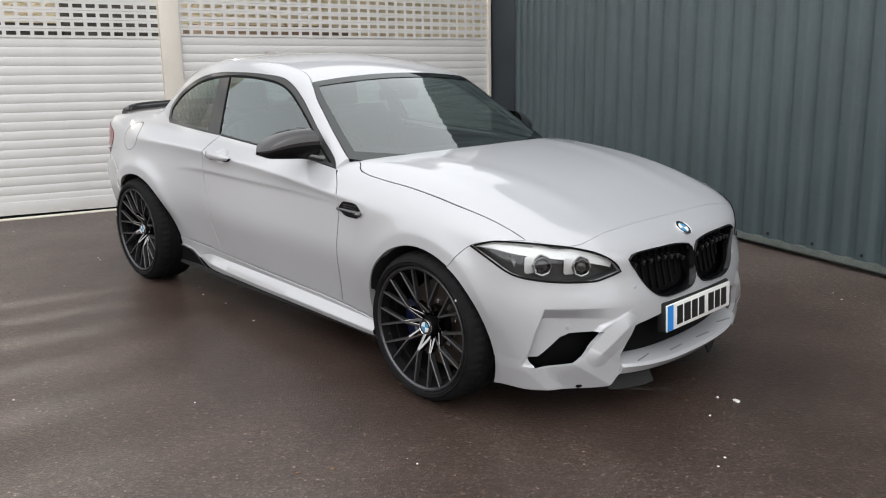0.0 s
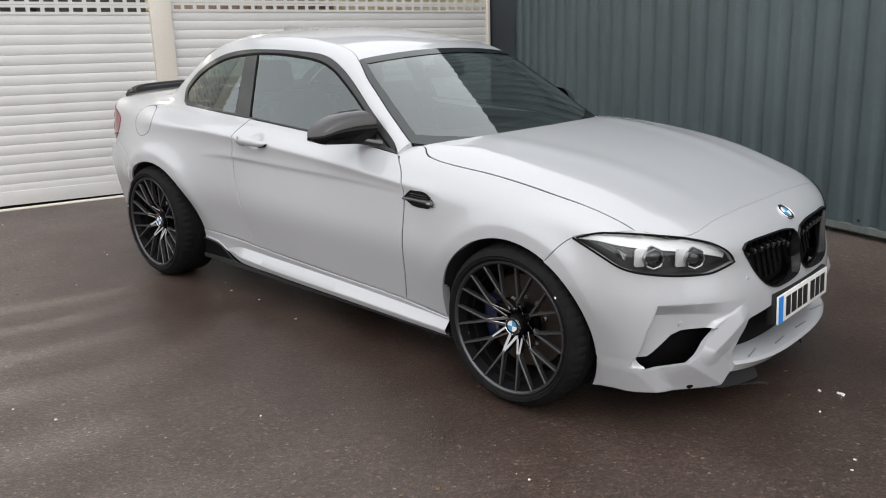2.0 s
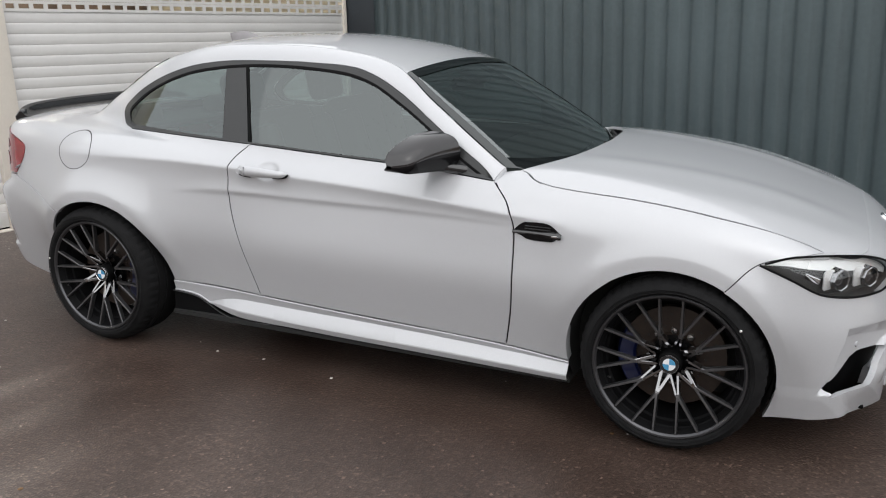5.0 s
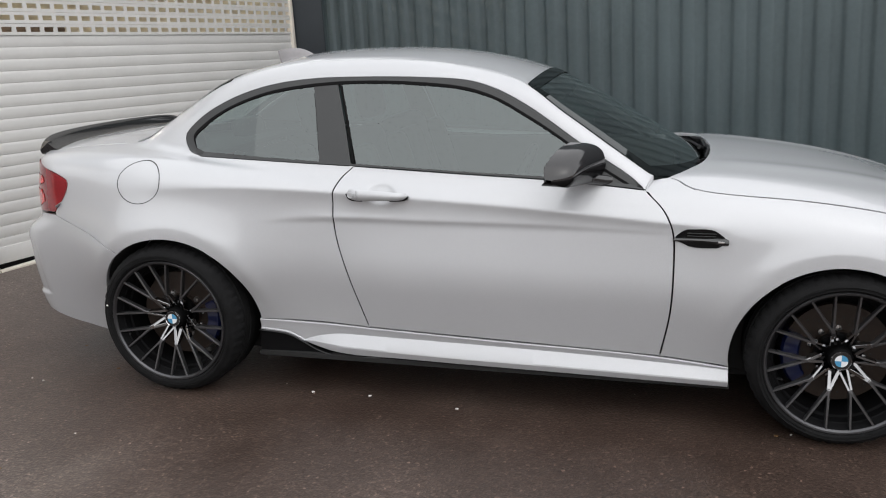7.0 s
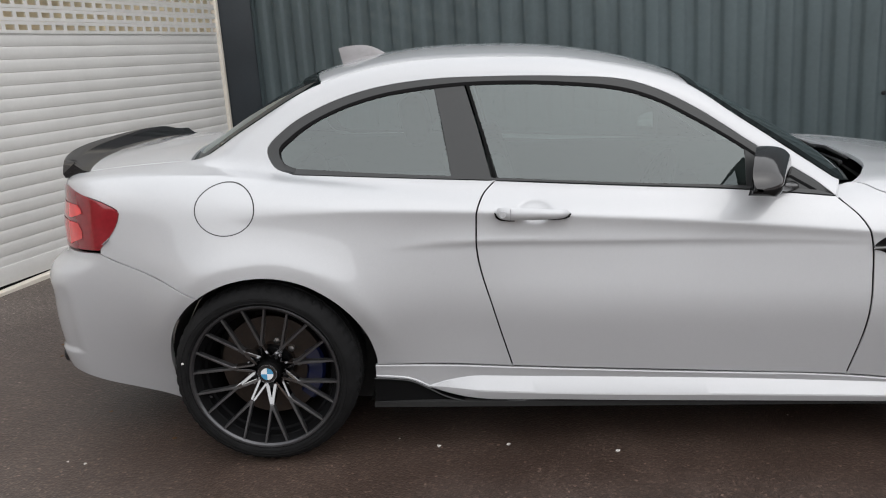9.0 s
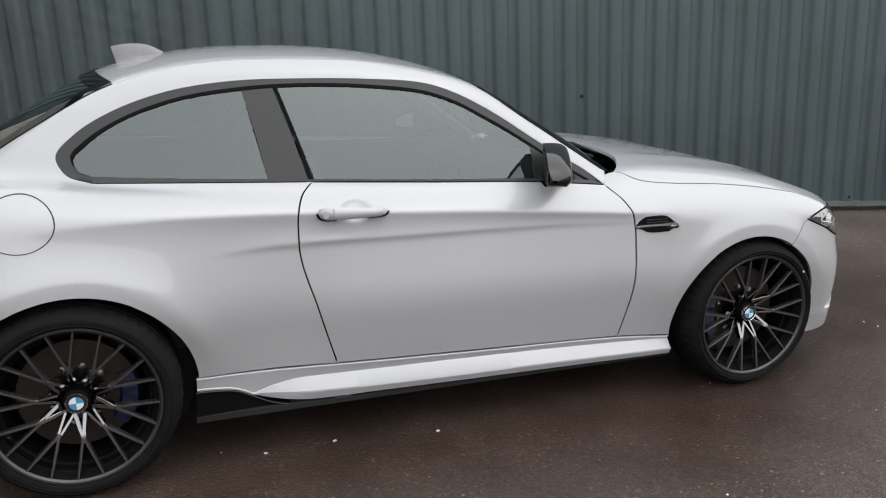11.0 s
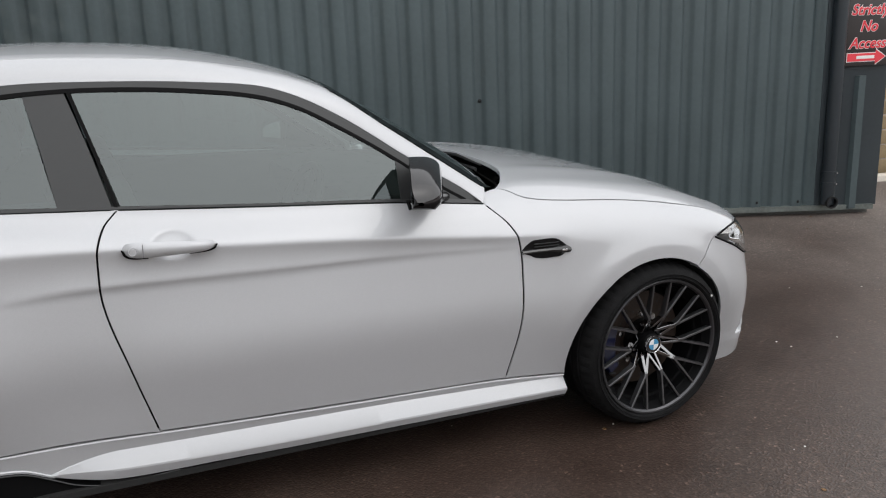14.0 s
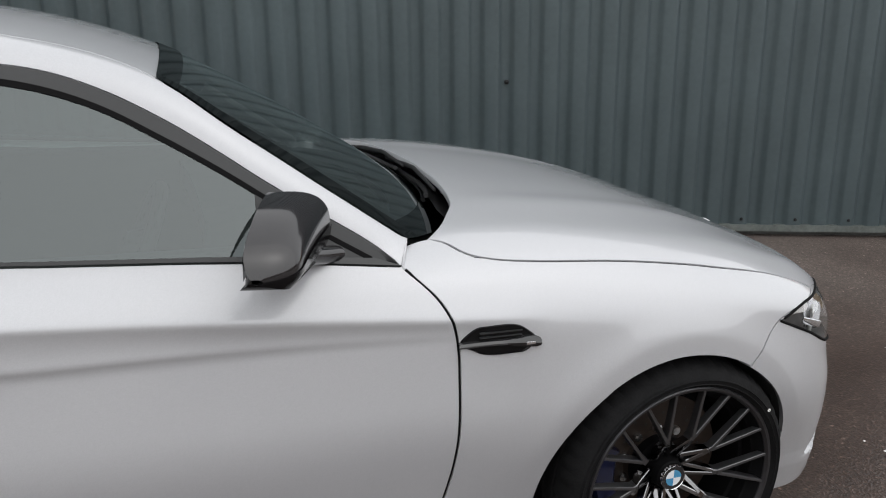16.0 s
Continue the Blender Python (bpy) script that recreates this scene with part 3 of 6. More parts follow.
for x in (0.1, 2.2, 4.3):
    part("post", box_bm(0.09, 0.09, 1.7, pose(x, 0.065, 0.83), 0.006), WOOD, fence)
kerb = part("kerb", box_bm(4.6, 0.12, 0.14, pose(X_END + 2.3, 4.05, ground_z(7, 4.05) + 0.03), 0.01), POST)
tagged(kerb, "pale concrete edging at the foot of the fence", "kerb", kind="structure")

# loose grit and a few leaves on the asphalt
rng = random.Random(7)


def scatter(name, count, material, label, size, flat, spots):
    bm = bmesh.new()
    for i in range(count):
        x, y, s = spots(i)
        b0 = len(bm.verts)
        r = bmesh.ops.create_icosphere(bm, subdivisions=1, radius=s)
        for v in r["verts"]:
            v.co *= rng.uniform(0.75, 1.2)
            v.co.z *= flat
        bmesh.ops.transform(bm, matrix=pose(x, y, ground_z(x, y) + s * flat * 0.5, 0, 0, rng.uniform(0, 360)), verts=r["verts"])
    o = part(name, bm, material)
    tagged(o, label, name.replace("_", " "), kind="stuff")
    return o


# ---- the car's outer skin as one smooth solid: x ahead, y to its left, z up, metres, origin on the ground between the axles ----
def spline(*knots):
    """A smooth curve through (x, value) knots, level beyond its ends."""
    kx, ky = np.array(knots, float).T
    d = np.diff(ky) / np.diff(kx)
    m = np.r_[d[0], (d[:-1] + d[1:]) / 2, d[-1]]
    m[1:-1][d[:-1] * d[1:] <= 0] = 0

    def f(x):
        x = np.clip(np.asarray(x, float), kx[0], kx[-1])
        i = np.clip(np.searchsorted(kx, x) - 1, 0, len(kx) - 2)
        h = kx[i + 1] - kx[i]
        s = (x - kx[i]) / h
        return ky[i] * (1 + 2 * s) * (1 - s) ** 2 + ky[i + 1] * s * s * (3 - 2 * s) + h * (m[i] * s * (1 - s) ** 2 - m[i + 1] * s * s * (1 - s))

    return f


def smax(a, b, k):
    h = np.clip(0.5 + 0.5 * (a - b) / k, 0, 1)
    return b + (a - b) * h + k * h * (1 - h)


def smin(a, b, k):
    return -smax(-a, -b, k)


def step(x, a, b):
    s = np.clip((x - a) / (b - a), 0, 1)
    return s * s * (3 - 2 * s)


def bump(x, c, w):
    return np.exp(-(((x - c) / w) ** 2))


AXLE_F, AXLE_R = (1.3465, 0.322), (-1.3465, 0.330)
ARCH_F, ARCH_R = (1.328, 0.315, 0.362), (-1.337, 0.319, 0.379)
crease_z = spline((-2.3, 0.985), (-1.6, 0.955), (-1.316, 0.93), (-0.586, 0.853), (-0.1, 0.827), (0.3, 0.814), (0.75, 0.806), (1.4, 0.785), (2.2, 0.74))
crease_y = spline((-2.3, 0.78), (-1.9, 0.79), (-1.4, 0.842), (-0.6, 0.842), (0.0, 0.847), (0.7, 0.85), (1.35, 0.852), (1.6, 0.835), (2.2, 0.80))
edge_z = spline((-1.7, 0.938), (-1.45, 0.934), (-1.2, 0.924), (-0.9, 0.914), (-0.6, 0.900), (-0.33, 0.885), (0.1, 0.860), (0.57, 0.827), (0.72, 0.815), (1.0, 0.80))
band_h = spline((-1.6, 0.016), (-1.4, 0.026), (-1.2, 0.036), (-1.0, 0.045), (-0.8, 0.053), (-0.6, 0.059), (-0.4, 0.061), (-0.13, 0.056), (0.32, 0.046), (0.57, 0.036), (0.72, 0.028), (1.0, 0.02))
deck_z = spline((-2.3, 1.03), (-2.1, 1.055), (-1.8, 1.075), (-1.5, 1.07), (-1.0, 1.03), (0.0, 0.985), (0.6, 0.990), (0.8, 0.996), (1.2, 0.967), (1.55, 0.906), (1.85, 0.812), (2.02, 0.750), (2.2, 0.66))
roof_z = spline((-2.1, 0.92), (-1.75, 1.06), (-1.5, 1.213), (-1.25, 1.352), (-1.0, 1.420), (-0.8, 1.447), (-0.55, 1.453), (-0.1, 1.416), (0.2, 1.332), (0.5, 1.18), (0.8, 1.00), (1.05, 0.84))
nose_x = spline((0.0, 2.06), (0.2, 2.10), (0.33, 2.125), (0.5, 2.12), (0.6, 2.095), (0.72, 2.075), (0.8, 2.01), (0.95, 1.8))
tail_x = spline((0.1, 2.14), (0.25, 2.245), (0.45, 2.295), (0.62, 2.30), (0.685, 2.28), (0.75, 2.21), (0.85, 2.21), (0.95, 2.195), (1.1, 2.21))


def side_y(x, z):
    u = z - crease_z(x)
    e = 0.0045 + 0.022 * step(-x, 0.45, 0.95) + 0.014 * step(x, 0.74, 1.0)
    up = e * np.logaddexp(0, u / e)
    dn = up - u
    w = crease_y(x) - 0.58 * up - 1.2 * up**2
    low = crease_y(x) - 0.25 * np.maximum(dn - 0.20, 0) ** 1.6
    w = w - 0.25 * np.maximum(dn - 0.20, 0) ** 1.6
    # the sharp shoulder edge of the flank with a shaded band below it
    lift = np.maximum(edge_z(x) - crease_z(x), 0)
    ey = crease_y(x) - 0.58 * lift - 1.2 * lift**2
    s = 0.003 + 0.012 * step(-x, 1.1, 1.5)
    v = z - edge_z(x)
    vu = s * np.logaddexp(0, v / s)
    vd = vu - v
    soft_edge = 0.008 + 0.028 * step(-x, -0.45, 0.30)
    past_band = soft_edge * np.logaddexp(0, (vd - band_h(x)) / soft_edge)
    sharp = ey - (0.58 + 2.4 * lift) * vu - 1.2 * vu**2 - 0.27 * (vd - past_band) + (low - ey + 0.27 * band_h(x)) * (1 - np.exp(-past_band / 0.15))
    sharp = sharp + 0.012 * bump(z, 0.56, 0.12)
    f = step(x, -1.66, -1.36) * (1 - step(x, 0.74, 1.0))
    w = f * sharp + (1 - f) * w
    w = w + 0.092 * bump(x, -1.42, 0.46) * bump(z, 0.60, 0.26) + 0.070 * bump(x, 1.36, 0.40) * bump(z, 0.52, 0.21)
    w = w - 0.024 * bump(x, -0.70, 0.24) * bump(z, 0.52, 0.22)
    w = w - 0.020 * np.exp(-((((x + 0.385) / 0.054) ** 2 + ((z - 0.892) / 0.033) ** 2) ** 3))
    for cx, cz, r in (ARCH_F, ARCH_R):
        out = np.maximum(np.hypot(x - cx, z - cz) - r, 0)
        w = w + (0.006 * bump(out, 0.052, 0.05) - 0.13 * np.maximum(0.052 - out, 0)) * step(z, 0.34, 0.50)
    past = ((x - 0.945) * 0.25 - (z - 0.75) * 0.075) / 0.261
    return w - 0.005 * step(-past, 0.0, 0.036) * (1 - step(-past, 0.036, 0.15)) * bump(z, 0.66, 0.09)


def low_skin(p):
    """Negative inside the lower body (wings, doors, bonnet, boot)."""
    x, ay, z = p[:, 0], np.sqrt(p[:, 1] ** 2 + 1e-6), p[:, 2]
    side = ay - side_y(x, z)
    front = (x - (nose_x(z) - 0.36 * (ay / 0.9) ** 2.9)) * 0.9
    back = (-x - (tail_x(z) - (0.33 + 0.05 * step(z, 0.66, 0.85)) * (ay / 0.9) ** 4.4)) * 0.9
    ridge = 0.005 * bump(ay, 0.47 - 0.10 * step(x, 0.8, 2.0), 0.07) * step(x, 0.75, 1.1) * (1 - step(x, 1.7, 2.0))
    ahead = step(x, 0.5, 1.0)
    edge = 0.19 * ahead * 0.010 * np.logaddexp(0, (ay - 0.685 + 0.07 * step(x, 1.25, 1.9)) / 0.010)
    top = (z - deck_z(x) - ridge + edge + (0.035 * ahead + 0.045 * (1 - ahead)) * (ay / 0.75) ** 2.6) * 0.97
    return smax(smax(side, top, 0.06), smax(front, back, 0.02), 0.07)


def high_skin(p):
    """Negative inside the cabin (glass, pillars, roof)."""
    x, ay, z = p[:, 0], np.sqrt(p[:, 1] ** 2 + 1e-6), p[:, 2]
    dz = z - 0.95
    g = 0.745 - 0.40 * dz - 0.12 * dz * np.abs(dz) - 0.10 * np.clip((-0.6 - x) / 0.9, 0, 2) ** 2
    xx = x + ay**2 * (0.30 * step(x, -0.2, 0.4) - 0.20 * step(-x, 0.8, 1.4))
    cap = (z - roof_z(xx) + (0.15 - 0.12 * step(x, -0.15, 0.30)) * ay**2) * (1 - 0.16 * step(x, 0.1, 0.5) - 0.12 * step(-x, 1.1, 1.5))
    return smax(smax((ay - g) * 0.92, cap, 0.05), smax(0.8 - z, np.abs(x + 0.45) - 1.5, 0.01), 0.01)


def skin(p):
    return smin(low_skin(p), high_skin(p), 0.035)

def drop(p, f=skin, n=8):
    """Moves points onto the skin along its slope."""
    p = np.array(p, float)
    sh = p.shape
    p = p.reshape(-1, 3)
    h = 1e-4
    for _ in range(n):
        v = f(p)
        g = np.stack([(f(p + h * np.eye(3)[k]) - f(p - h * np.eye(3)[k])) / (2 * h) for k in range(3)], -1)
        p = p - 0.9 * (v / np.maximum((g * g).sum(-1), 0.05))[:, None] * g
    return p.reshape(sh)


def slide(p, axis, a, b, f=skin):
    """Sets one coordinate of points so that they lie on the skin; a lies outside, b inside."""
    p = np.array(p, float).reshape(-1, 3)
    lo, hi = np.full(len(p), float(a)), np.full(len(p), float(b))
    for _ in range(30):
        m = (lo + hi) / 2
        p[:, axis] = m
        out = f(p) > 0
        lo, hi = np.where(out, m, lo), np.where(out, hi, m)
    p[:, axis] = (lo + hi) / 2
    return p


def line(pts, n):
    """A smooth line of n points through pts, evenly spaced."""
    pts = np.array(pts, float)
    d = np.r_[0, np.cumsum(np.linalg.norm(np.diff(pts, axis=0), axis=1))]
    t = np.linspace(0, d[-1], 400)
    q = np.stack([spline(*zip(d, pts[:, k]))(t) for k in range(pts.shape[1])], -1)
    e = np.r_[0, np.cumsum(np.linalg.norm(np.diff(q, axis=0), axis=1))]
    return np.stack([np.interp(np.linspace(0, e[-1], n), e, q[:, k]) for k in range(pts.shape[1])], -1)


def side_line(pts, n, f=skin):
    """A line given in side view (x, z), laid on the right flank."""
    q = line(pts, n)
    return slide(np.stack([q[:, 0], np.zeros(n), q[:, 1]], -1), 1, -1.15, -0.05, f)


def skin_line(pts, n, f=skin):
    return drop(line(pts, n), f)


def arc(c, a0, a1, n, r0=None, r1=None):
    a = np.radians(np.linspace(a0, a1, n))
    r = np.linspace(r0 or c[2], r1 or c[2], n)
    return np.stack([c[0] + r * np.cos(a), c[1] + r * np.sin(a)], -1)


def flank(xz, f=skin):
    xz = np.array(xz)
    return slide(np.stack([xz[:, 0], np.zeros(len(xz)), xz[:, 1]], -1), 1, -1.15, -0.05, f)


def coons(bottom, top, left, right, f=skin):
    """A patch between four lines that meet at the corners, laid on the skin. Returns [u, v, 3]."""
    nu, nv = len(bottom), len(left)
    u, v = np.linspace(0, 1, nu)[:, None, None], np.linspace(0, 1, nv)[None, :, None]
    p = (1 - v) * bottom[:, None] + v * top[:, None] + (1 - u) * left[None] + u * right[None]
    p = p - ((1 - u) * (1 - v) * bottom[0] + u * (1 - v) * bottom[-1] + (1 - u) * v * top[0] + u * v * top[-1])
    q = drop(p, f) if f else p
    q[0], q[-1], q[:, 0], q[:, -1] = left, right, bottom, top
    return q


def ruled(a, b, n, f=skin):
    t = np.linspace(0, 1, n)[None, :, None]
    p = (1 - t) * a[:, None] + t * b[:, None]
    q = drop(p, f) if f else p
    q[:, 0], q[:, -1] = a, b
    return q


FLIP = np.array([1.0, -1.0, 1.0])


def grid_bm(p, bm=None):
    bm = bm or bmesh.new()
    nu, nv = p.shape[:2]
    vs = [[bm.verts.new(p[i, j]) for j in range(nv)] for i in range(nu)]
    for i in range(nu - 1):
        for j in range(nv - 1):
            bm.faces.new((vs[i][j], vs[i + 1][j], vs[i + 1][j + 1], vs[i][j + 1]))
    return bm


def outward(bm, centre):
    """Turns faces so that most look away from centre."""
    bm.normal_update()
    s = sum((f.calc_center_median() - Vector(centre)).dot(f.normal) * f.calc_area() for f in bm.faces)
    if s < 0:
        bmesh.ops.reverse_faces(bm, faces=bm.faces[:])
    bm.normal_update()


def returned(bm, depth=0.014, gap=0.0026):
    """Pulls the open edges back by the shut gap, rounds them and turns them inwards."""
    bm.normal_update()
    edges = [e for e in bm.edges if e.is_boundary]
    rim = {v for e in edges for v in e.verts}
    shift = {}
    for v in rim:
        inner = [e.other_vert(v).co - v.co for e in v.link_edges if not e.is_boundary]
        d = sum(inner, Vector()) if inner else Vector()
        shift[v] = d.normalized() * gap if d.length > 1e-6 else Vector()
    for v, s in shift.items():
        v.co += s
    normals = {v: v.normal.copy() for v in rim}
    for k, (down, out) in enumerate(((0.0012, 0.0009), (depth, 0.0))):
        r = bmesh.ops.extrude_edge_only(bm, edges=edges)
        fresh = [g for g in r["geom"] if isinstance(g, bmesh.types.BMVert)]
        near = {}
        for v in fresh:
            for e in v.link_edges:
                o = e.other_vert(v)
                if o in normals and o not in fresh:
                    near[v] = o
        nxt = {}
        for v in fresh:
            o = near.get(v)
            if o is None:
                continue
            nrm = normals[o]
            back = shift.get(o, Vector())
            v.co = o.co - nrm * down - (back.normalized() * out if back.length else Vector())
            nxt[v] = nrm
            shift[v] = back
        normals = nxt
        edges = [g for g in r["geom"] if isinstance(g, bmesh.types.BMEdge) and g.is_boundary]
    return bm


CENTRE = (0.0, 0.0, 0.55)


def panel(name, p, material, parent, label="", both=True, depth=0.02, gap=0.0034, sharp=40.0, lift=0.0, holes=()):
    """A pressed panel from a patch; both: its mirror twin on the other flank too."""
    made = []
    for side in ((1, -1) if both else (1,)):
        bm = grid_bm(p if side > 0 else p * FLIP)
        bmesh.ops.remove_doubles(bm, verts=bm.verts[:], dist=1e-5)
        outward(bm, CENTRE)
        for poly, axes, toward in holes:
            cut(bm, poly, axes, (toward[0], toward[1] * side, toward[2]))
        if lift:
            for v in bm.verts:
                v.co += v.normal * lift
        if depth:
            returned(bm, depth, gap)
        made.append(part(name, bm, material, parent, label, sharp))
    return made


def cut(bm, poly, axes, toward, remove=True, least=0.1):
    """Cuts the outline poly, given in two axes' coordinates, into the mesh where its faces look toward that way;
    removes what lies inside. Returns the faces inside, if kept."""
    pts = np.array(poly, float)
    if sum(pts[i - 1][0] * pts[i][1] - pts[i][0] * pts[i - 1][1] for i in range(len(pts))) < 0:
        pts = pts[::-1]
    a, b = (Vector(k) for k in axes)
    look_way = Vector(toward)
    lo, hi = pts.min(0) - 0.03, pts.max(0) + 0.03

    def near(f):
        c = f.calc_center_median()
        return lo[0] < c.dot(a) < hi[0] and lo[1] < c.dot(b) < hi[1] and f.normal.dot(look_way) > least

    bm.normal_update()
    for i in range(len(pts)):
        p, q = pts[i - 1], pts[i]
        co = a * p[0] + b * p[1]
        d = a * (q[0] - p[0]) + b * (q[1] - p[1])
        mid = (p + q) / 2
        reach = np.linalg.norm(q - p) / 2 + 0.035
        fs = [f for f in bm.faces if near(f) and math.hypot(f.calc_center_median().dot(a) - mid[0], f.calc_center_median().dot(b) - mid[1]) < reach]
        if not fs:
            continue
        geom = list({v for f in fs for v in f.verts}) + list({e for f in fs for e in f.edges}) + fs
        bmesh.ops.bisect_plane(bm, geom=geom, plane_co=co, plane_no=d.cross(a.cross(b)).normalized(), dist=1e-6)

    def within(c):
        x, y, k = c.dot(a), c.dot(b), False
        for i in range(len(pts)):
            (x0, y0), (x1, y1) = pts[i - 1], pts[i]
            if (y0 > y) != (y1 > y) and x < (x1 - x0) * (y - y0) / (y1 - y0) + x0:
                k = not k
        return k

    bm.normal_update()
    inside = [f for f in bm.faces if near(f) and within(f.calc_center_median())]
    if remove:
        bmesh.ops.delete(bm, geom=inside, context="FACES")
    return inside


def smooth_poly(pts, n):
    """A closed, rounded outline of n points through pts."""
    p = np.array(pts, float)
    k = len(p)
    q = line(np.vstack([p[-2:], p, p[:2]]), 400)
    i0 = np.argmin(np.linalg.norm(q[:200] - p[0], axis=1))
    i1 = 200 + np.argmin(np.linalg.norm(q[200:] - p[0], axis=1))
    seg = q[i0:i1]
    e = np.r_[0, np.cumsum(np.linalg.norm(np.diff(seg, axis=0), axis=1))]
    return np.stack([np.interp(np.linspace(0, e[-1], n, endpoint=False), e, seg[:, j]) for j in range(p.shape[1])], -1)


# ---- the car ----
CAR_M = Matrix(((0.969783, -0.240275, 0.042306, 0), (0.24083, 0.97053, -0.008478, 0), (-0.039022, 0.01841, 0.999069, 0), (0, 0, 0, 1)))
car = thing("car", CAR_M, "pale silver two-door sports coupe with black wheels, parked on the asphalt", "car")

SILL = [(-0.985, 0.337), (-0.46, 0.322), (0.11, 0.304), (0.715, 0.284), (0.968, 0.26)]
DOOR_REAR = [(-0.466, 0.3215), (-0.533, 0.546), (-0.588, 0.75), (-0.590, 0.88), (-0.568, 0.945), (-0.522, 0.992)]
DOOR_FRONT = [(0.716, 0.284), (0.746, 0.47), (0.752, 0.69), (0.742, 0.79), (0.712, 0.853), (0.640, 0.922)]
BELT = [(-0.522, 0.992), (-0.08, 0.969), (0.304, 0.950), (0.47, 0.937), (0.640, 0.922)]

def split_edge(pts, z, n0, n1):
    """A door edge in side view, parted at height z into two lines that share a point."""
    q = line(pts, 400)
    i = int(np.argmin(abs(q[:, 1] - z)))
    return line(q[: i + 1], n0), line(q[i:], n1)


def joined(patches, k, centre):
    """One pressing from patches that share edges."""
    bm = grid_bm(patches[0] * k)
    outward(bm, CENTRE)
    for p in patches[1:]:
        extra = grid_bm(p * k)
        outward(extra, centre)
        me = bpy.data.meshes.new("tmp")
        extra.to_mesh(me)
        extra.free()
        bm.from_mesh(me)
        bpy.data.meshes.remove(me)
    bmesh.ops.remove_doubles(bm, verts=bm.verts[:], dist=0.0007)
    return bm


# door
panel("door", coons(side_line([(-0.466, 0.3215), (0.11, 0.304), (0.716, 0.284)], 170), side_line(BELT, 170), side_line(DOOR_REAR, 104), side_line(DOOR_FRONT, 104)), PAINT, car, depth=0.04, gap=0.0040)

# rear quarter, with pillars and roof rail in one pressing
DLO_TOP = [(-1.243, 1.019), (-1.318, 1.043), (-1.348, 1.098), (-1.293, 1.165), (-1.166, 1.242), (-0.977, 1.306), (-0.771, 1.336), (-0.526, 1.342), (-0.265, 1.336), (-0.05, 1.318), (0.06, 1.283), (0.185, 1.220), (0.285, 1.157), (0.36, 1.106), (0.455, 1.046), (0.585, 0.966), (0.640, 0.922)]
RAIL = [(-1.70, -0.535, 1.06), (-1.50, -0.52, 1.15), (-1.31, -0.51, 1.238), (-1.15, -0.505, 1.318), (-0.88, -0.50, 1.38), (-0.46, -0.505, 1.40), (-0.05, -0.50, 1.362), (0.08, -0.520, 1.345), (0.192, -0.567, 1.287), (0.285, -0.609, 1.222), (0.383, -0.638, 1.156), (0.48, -0.667, 1.09), (0.58, -0.693, 1.024), (0.665, -0.708, 0.957)]
low_r, high_r = split_edge(DOOR_REAR, 0.60, 22, 60)
arch_r = arc(ARCH_R, 60.0, 126.6, 66)
part_r = flank(line([low_r[-1], (-0.85, 0.635), arch_r[0]], 24))
q_bottom = np.vstack([part_r, flank(arch_r)[1:]])
t1 = side_line([(-0.522, 0.992), (-0.873, 1.006), (-1.243, 1.019)], 40)
t2 = skin_line([tuple(t1[-1]), (-1.48, -0.60, 1.05), (-1.70, -0.535, 1.06)], 24)
t3 = skin_line([(-1.70, -0.535, 1.06), (-1.78, -0.565, 1.055), (-1.98, -0.60, 1.035), (-2.12, -0.62, 0.99)], 27)
t3[0] = t2[-1]
q_top = np.vstack([t1, t2[1:], t3[1:]])
q_right = skin_line([tuple(q_bottom[-1]), (-1.74, -0.86, 0.70), (-1.890, -0.80, 0.750), (-1.932, -0.79, 0.772), (-1.895, -0.80, 0.82), (-1.858, -0.80, 0.875), (-1.848, -0.795, 0.912), (-1.89, -0.78, 0.940), (-1.97, -0.74, 0.960), (-2.05, -0.70, 0.974), tuple(q_top[-1])], 60)
q_right[0], q_right[-1] = q_bottom[-1], q_top[-1]
quarter = coons(q_bottom, q_top, flank(high_r), q_right)
low_quarter = coons(flank(line([(-0.466, 0.3215), (-0.7, 0.330), (-0.958, 0.333)], 24)), part_r, flank(low_r), flank(arc(ARCH_R, 2.0, 60.0, 22)))
low_quarter[-1, 0] = flank([(-0.958, 0.333)])[0]
r_in, r_out = side_line(DLO_TOP, 150), skin_line(RAIL, 150)
r_in[0], r_out[0] = t1[-1], t2[-1]
strip = ruled(r_in, r_out, 24)
strip[0] = skin_line([tuple(t1[-1]), (-1.48, -0.60, 1.05), (-1.70, -0.535, 1.06)], 24)
# front wing
shutline = [(0.723, -0.696, 0.956), (0.757, -0.712, 0.948), (0.795, -0.742, 0.929), (0.848, -0.758, 0.919), (0.95, -0.768, 0.91), (1.16, -0.772, 0.896), (1.42, -0.772, 0.855), (1.655, -0.757, 0.81), (1.80, -0.742, 0.757)]
SHUT = skin_line(shutline, 70, low_skin)
low_f, high_f = split_edge(DOOR_FRONT, 0.60, 22, 56)
arch_f = arc(ARCH_F, 125.0, 59.5, 72)
part_f = flank(line([low_f[-1], (0.95, 0.605), arch_f[0]], 14))
w_bottom = np.vstack([part_f, flank(arch_f)[1:]])
low_wing = coons(flank(np.linspace((0.716, 0.284), (0.968, 0.26), 14)), part_f, flank(low_f), flank(arc(ARCH_F, 188.6, 125.0, 22)), low_skin)
neck = skin_line([tuple(r_in[-1]), (0.715, -0.757, 0.926), tuple(SHUT[7])], 23, low_skin)
neck[0], neck[-1] = strip[-1][0], SHUT[7]
w_top = np.vstack([neck, SHUT[8:]])
c_left = strip[-1][[0, 3, 7, 10, 13, 16, 20, 23]]
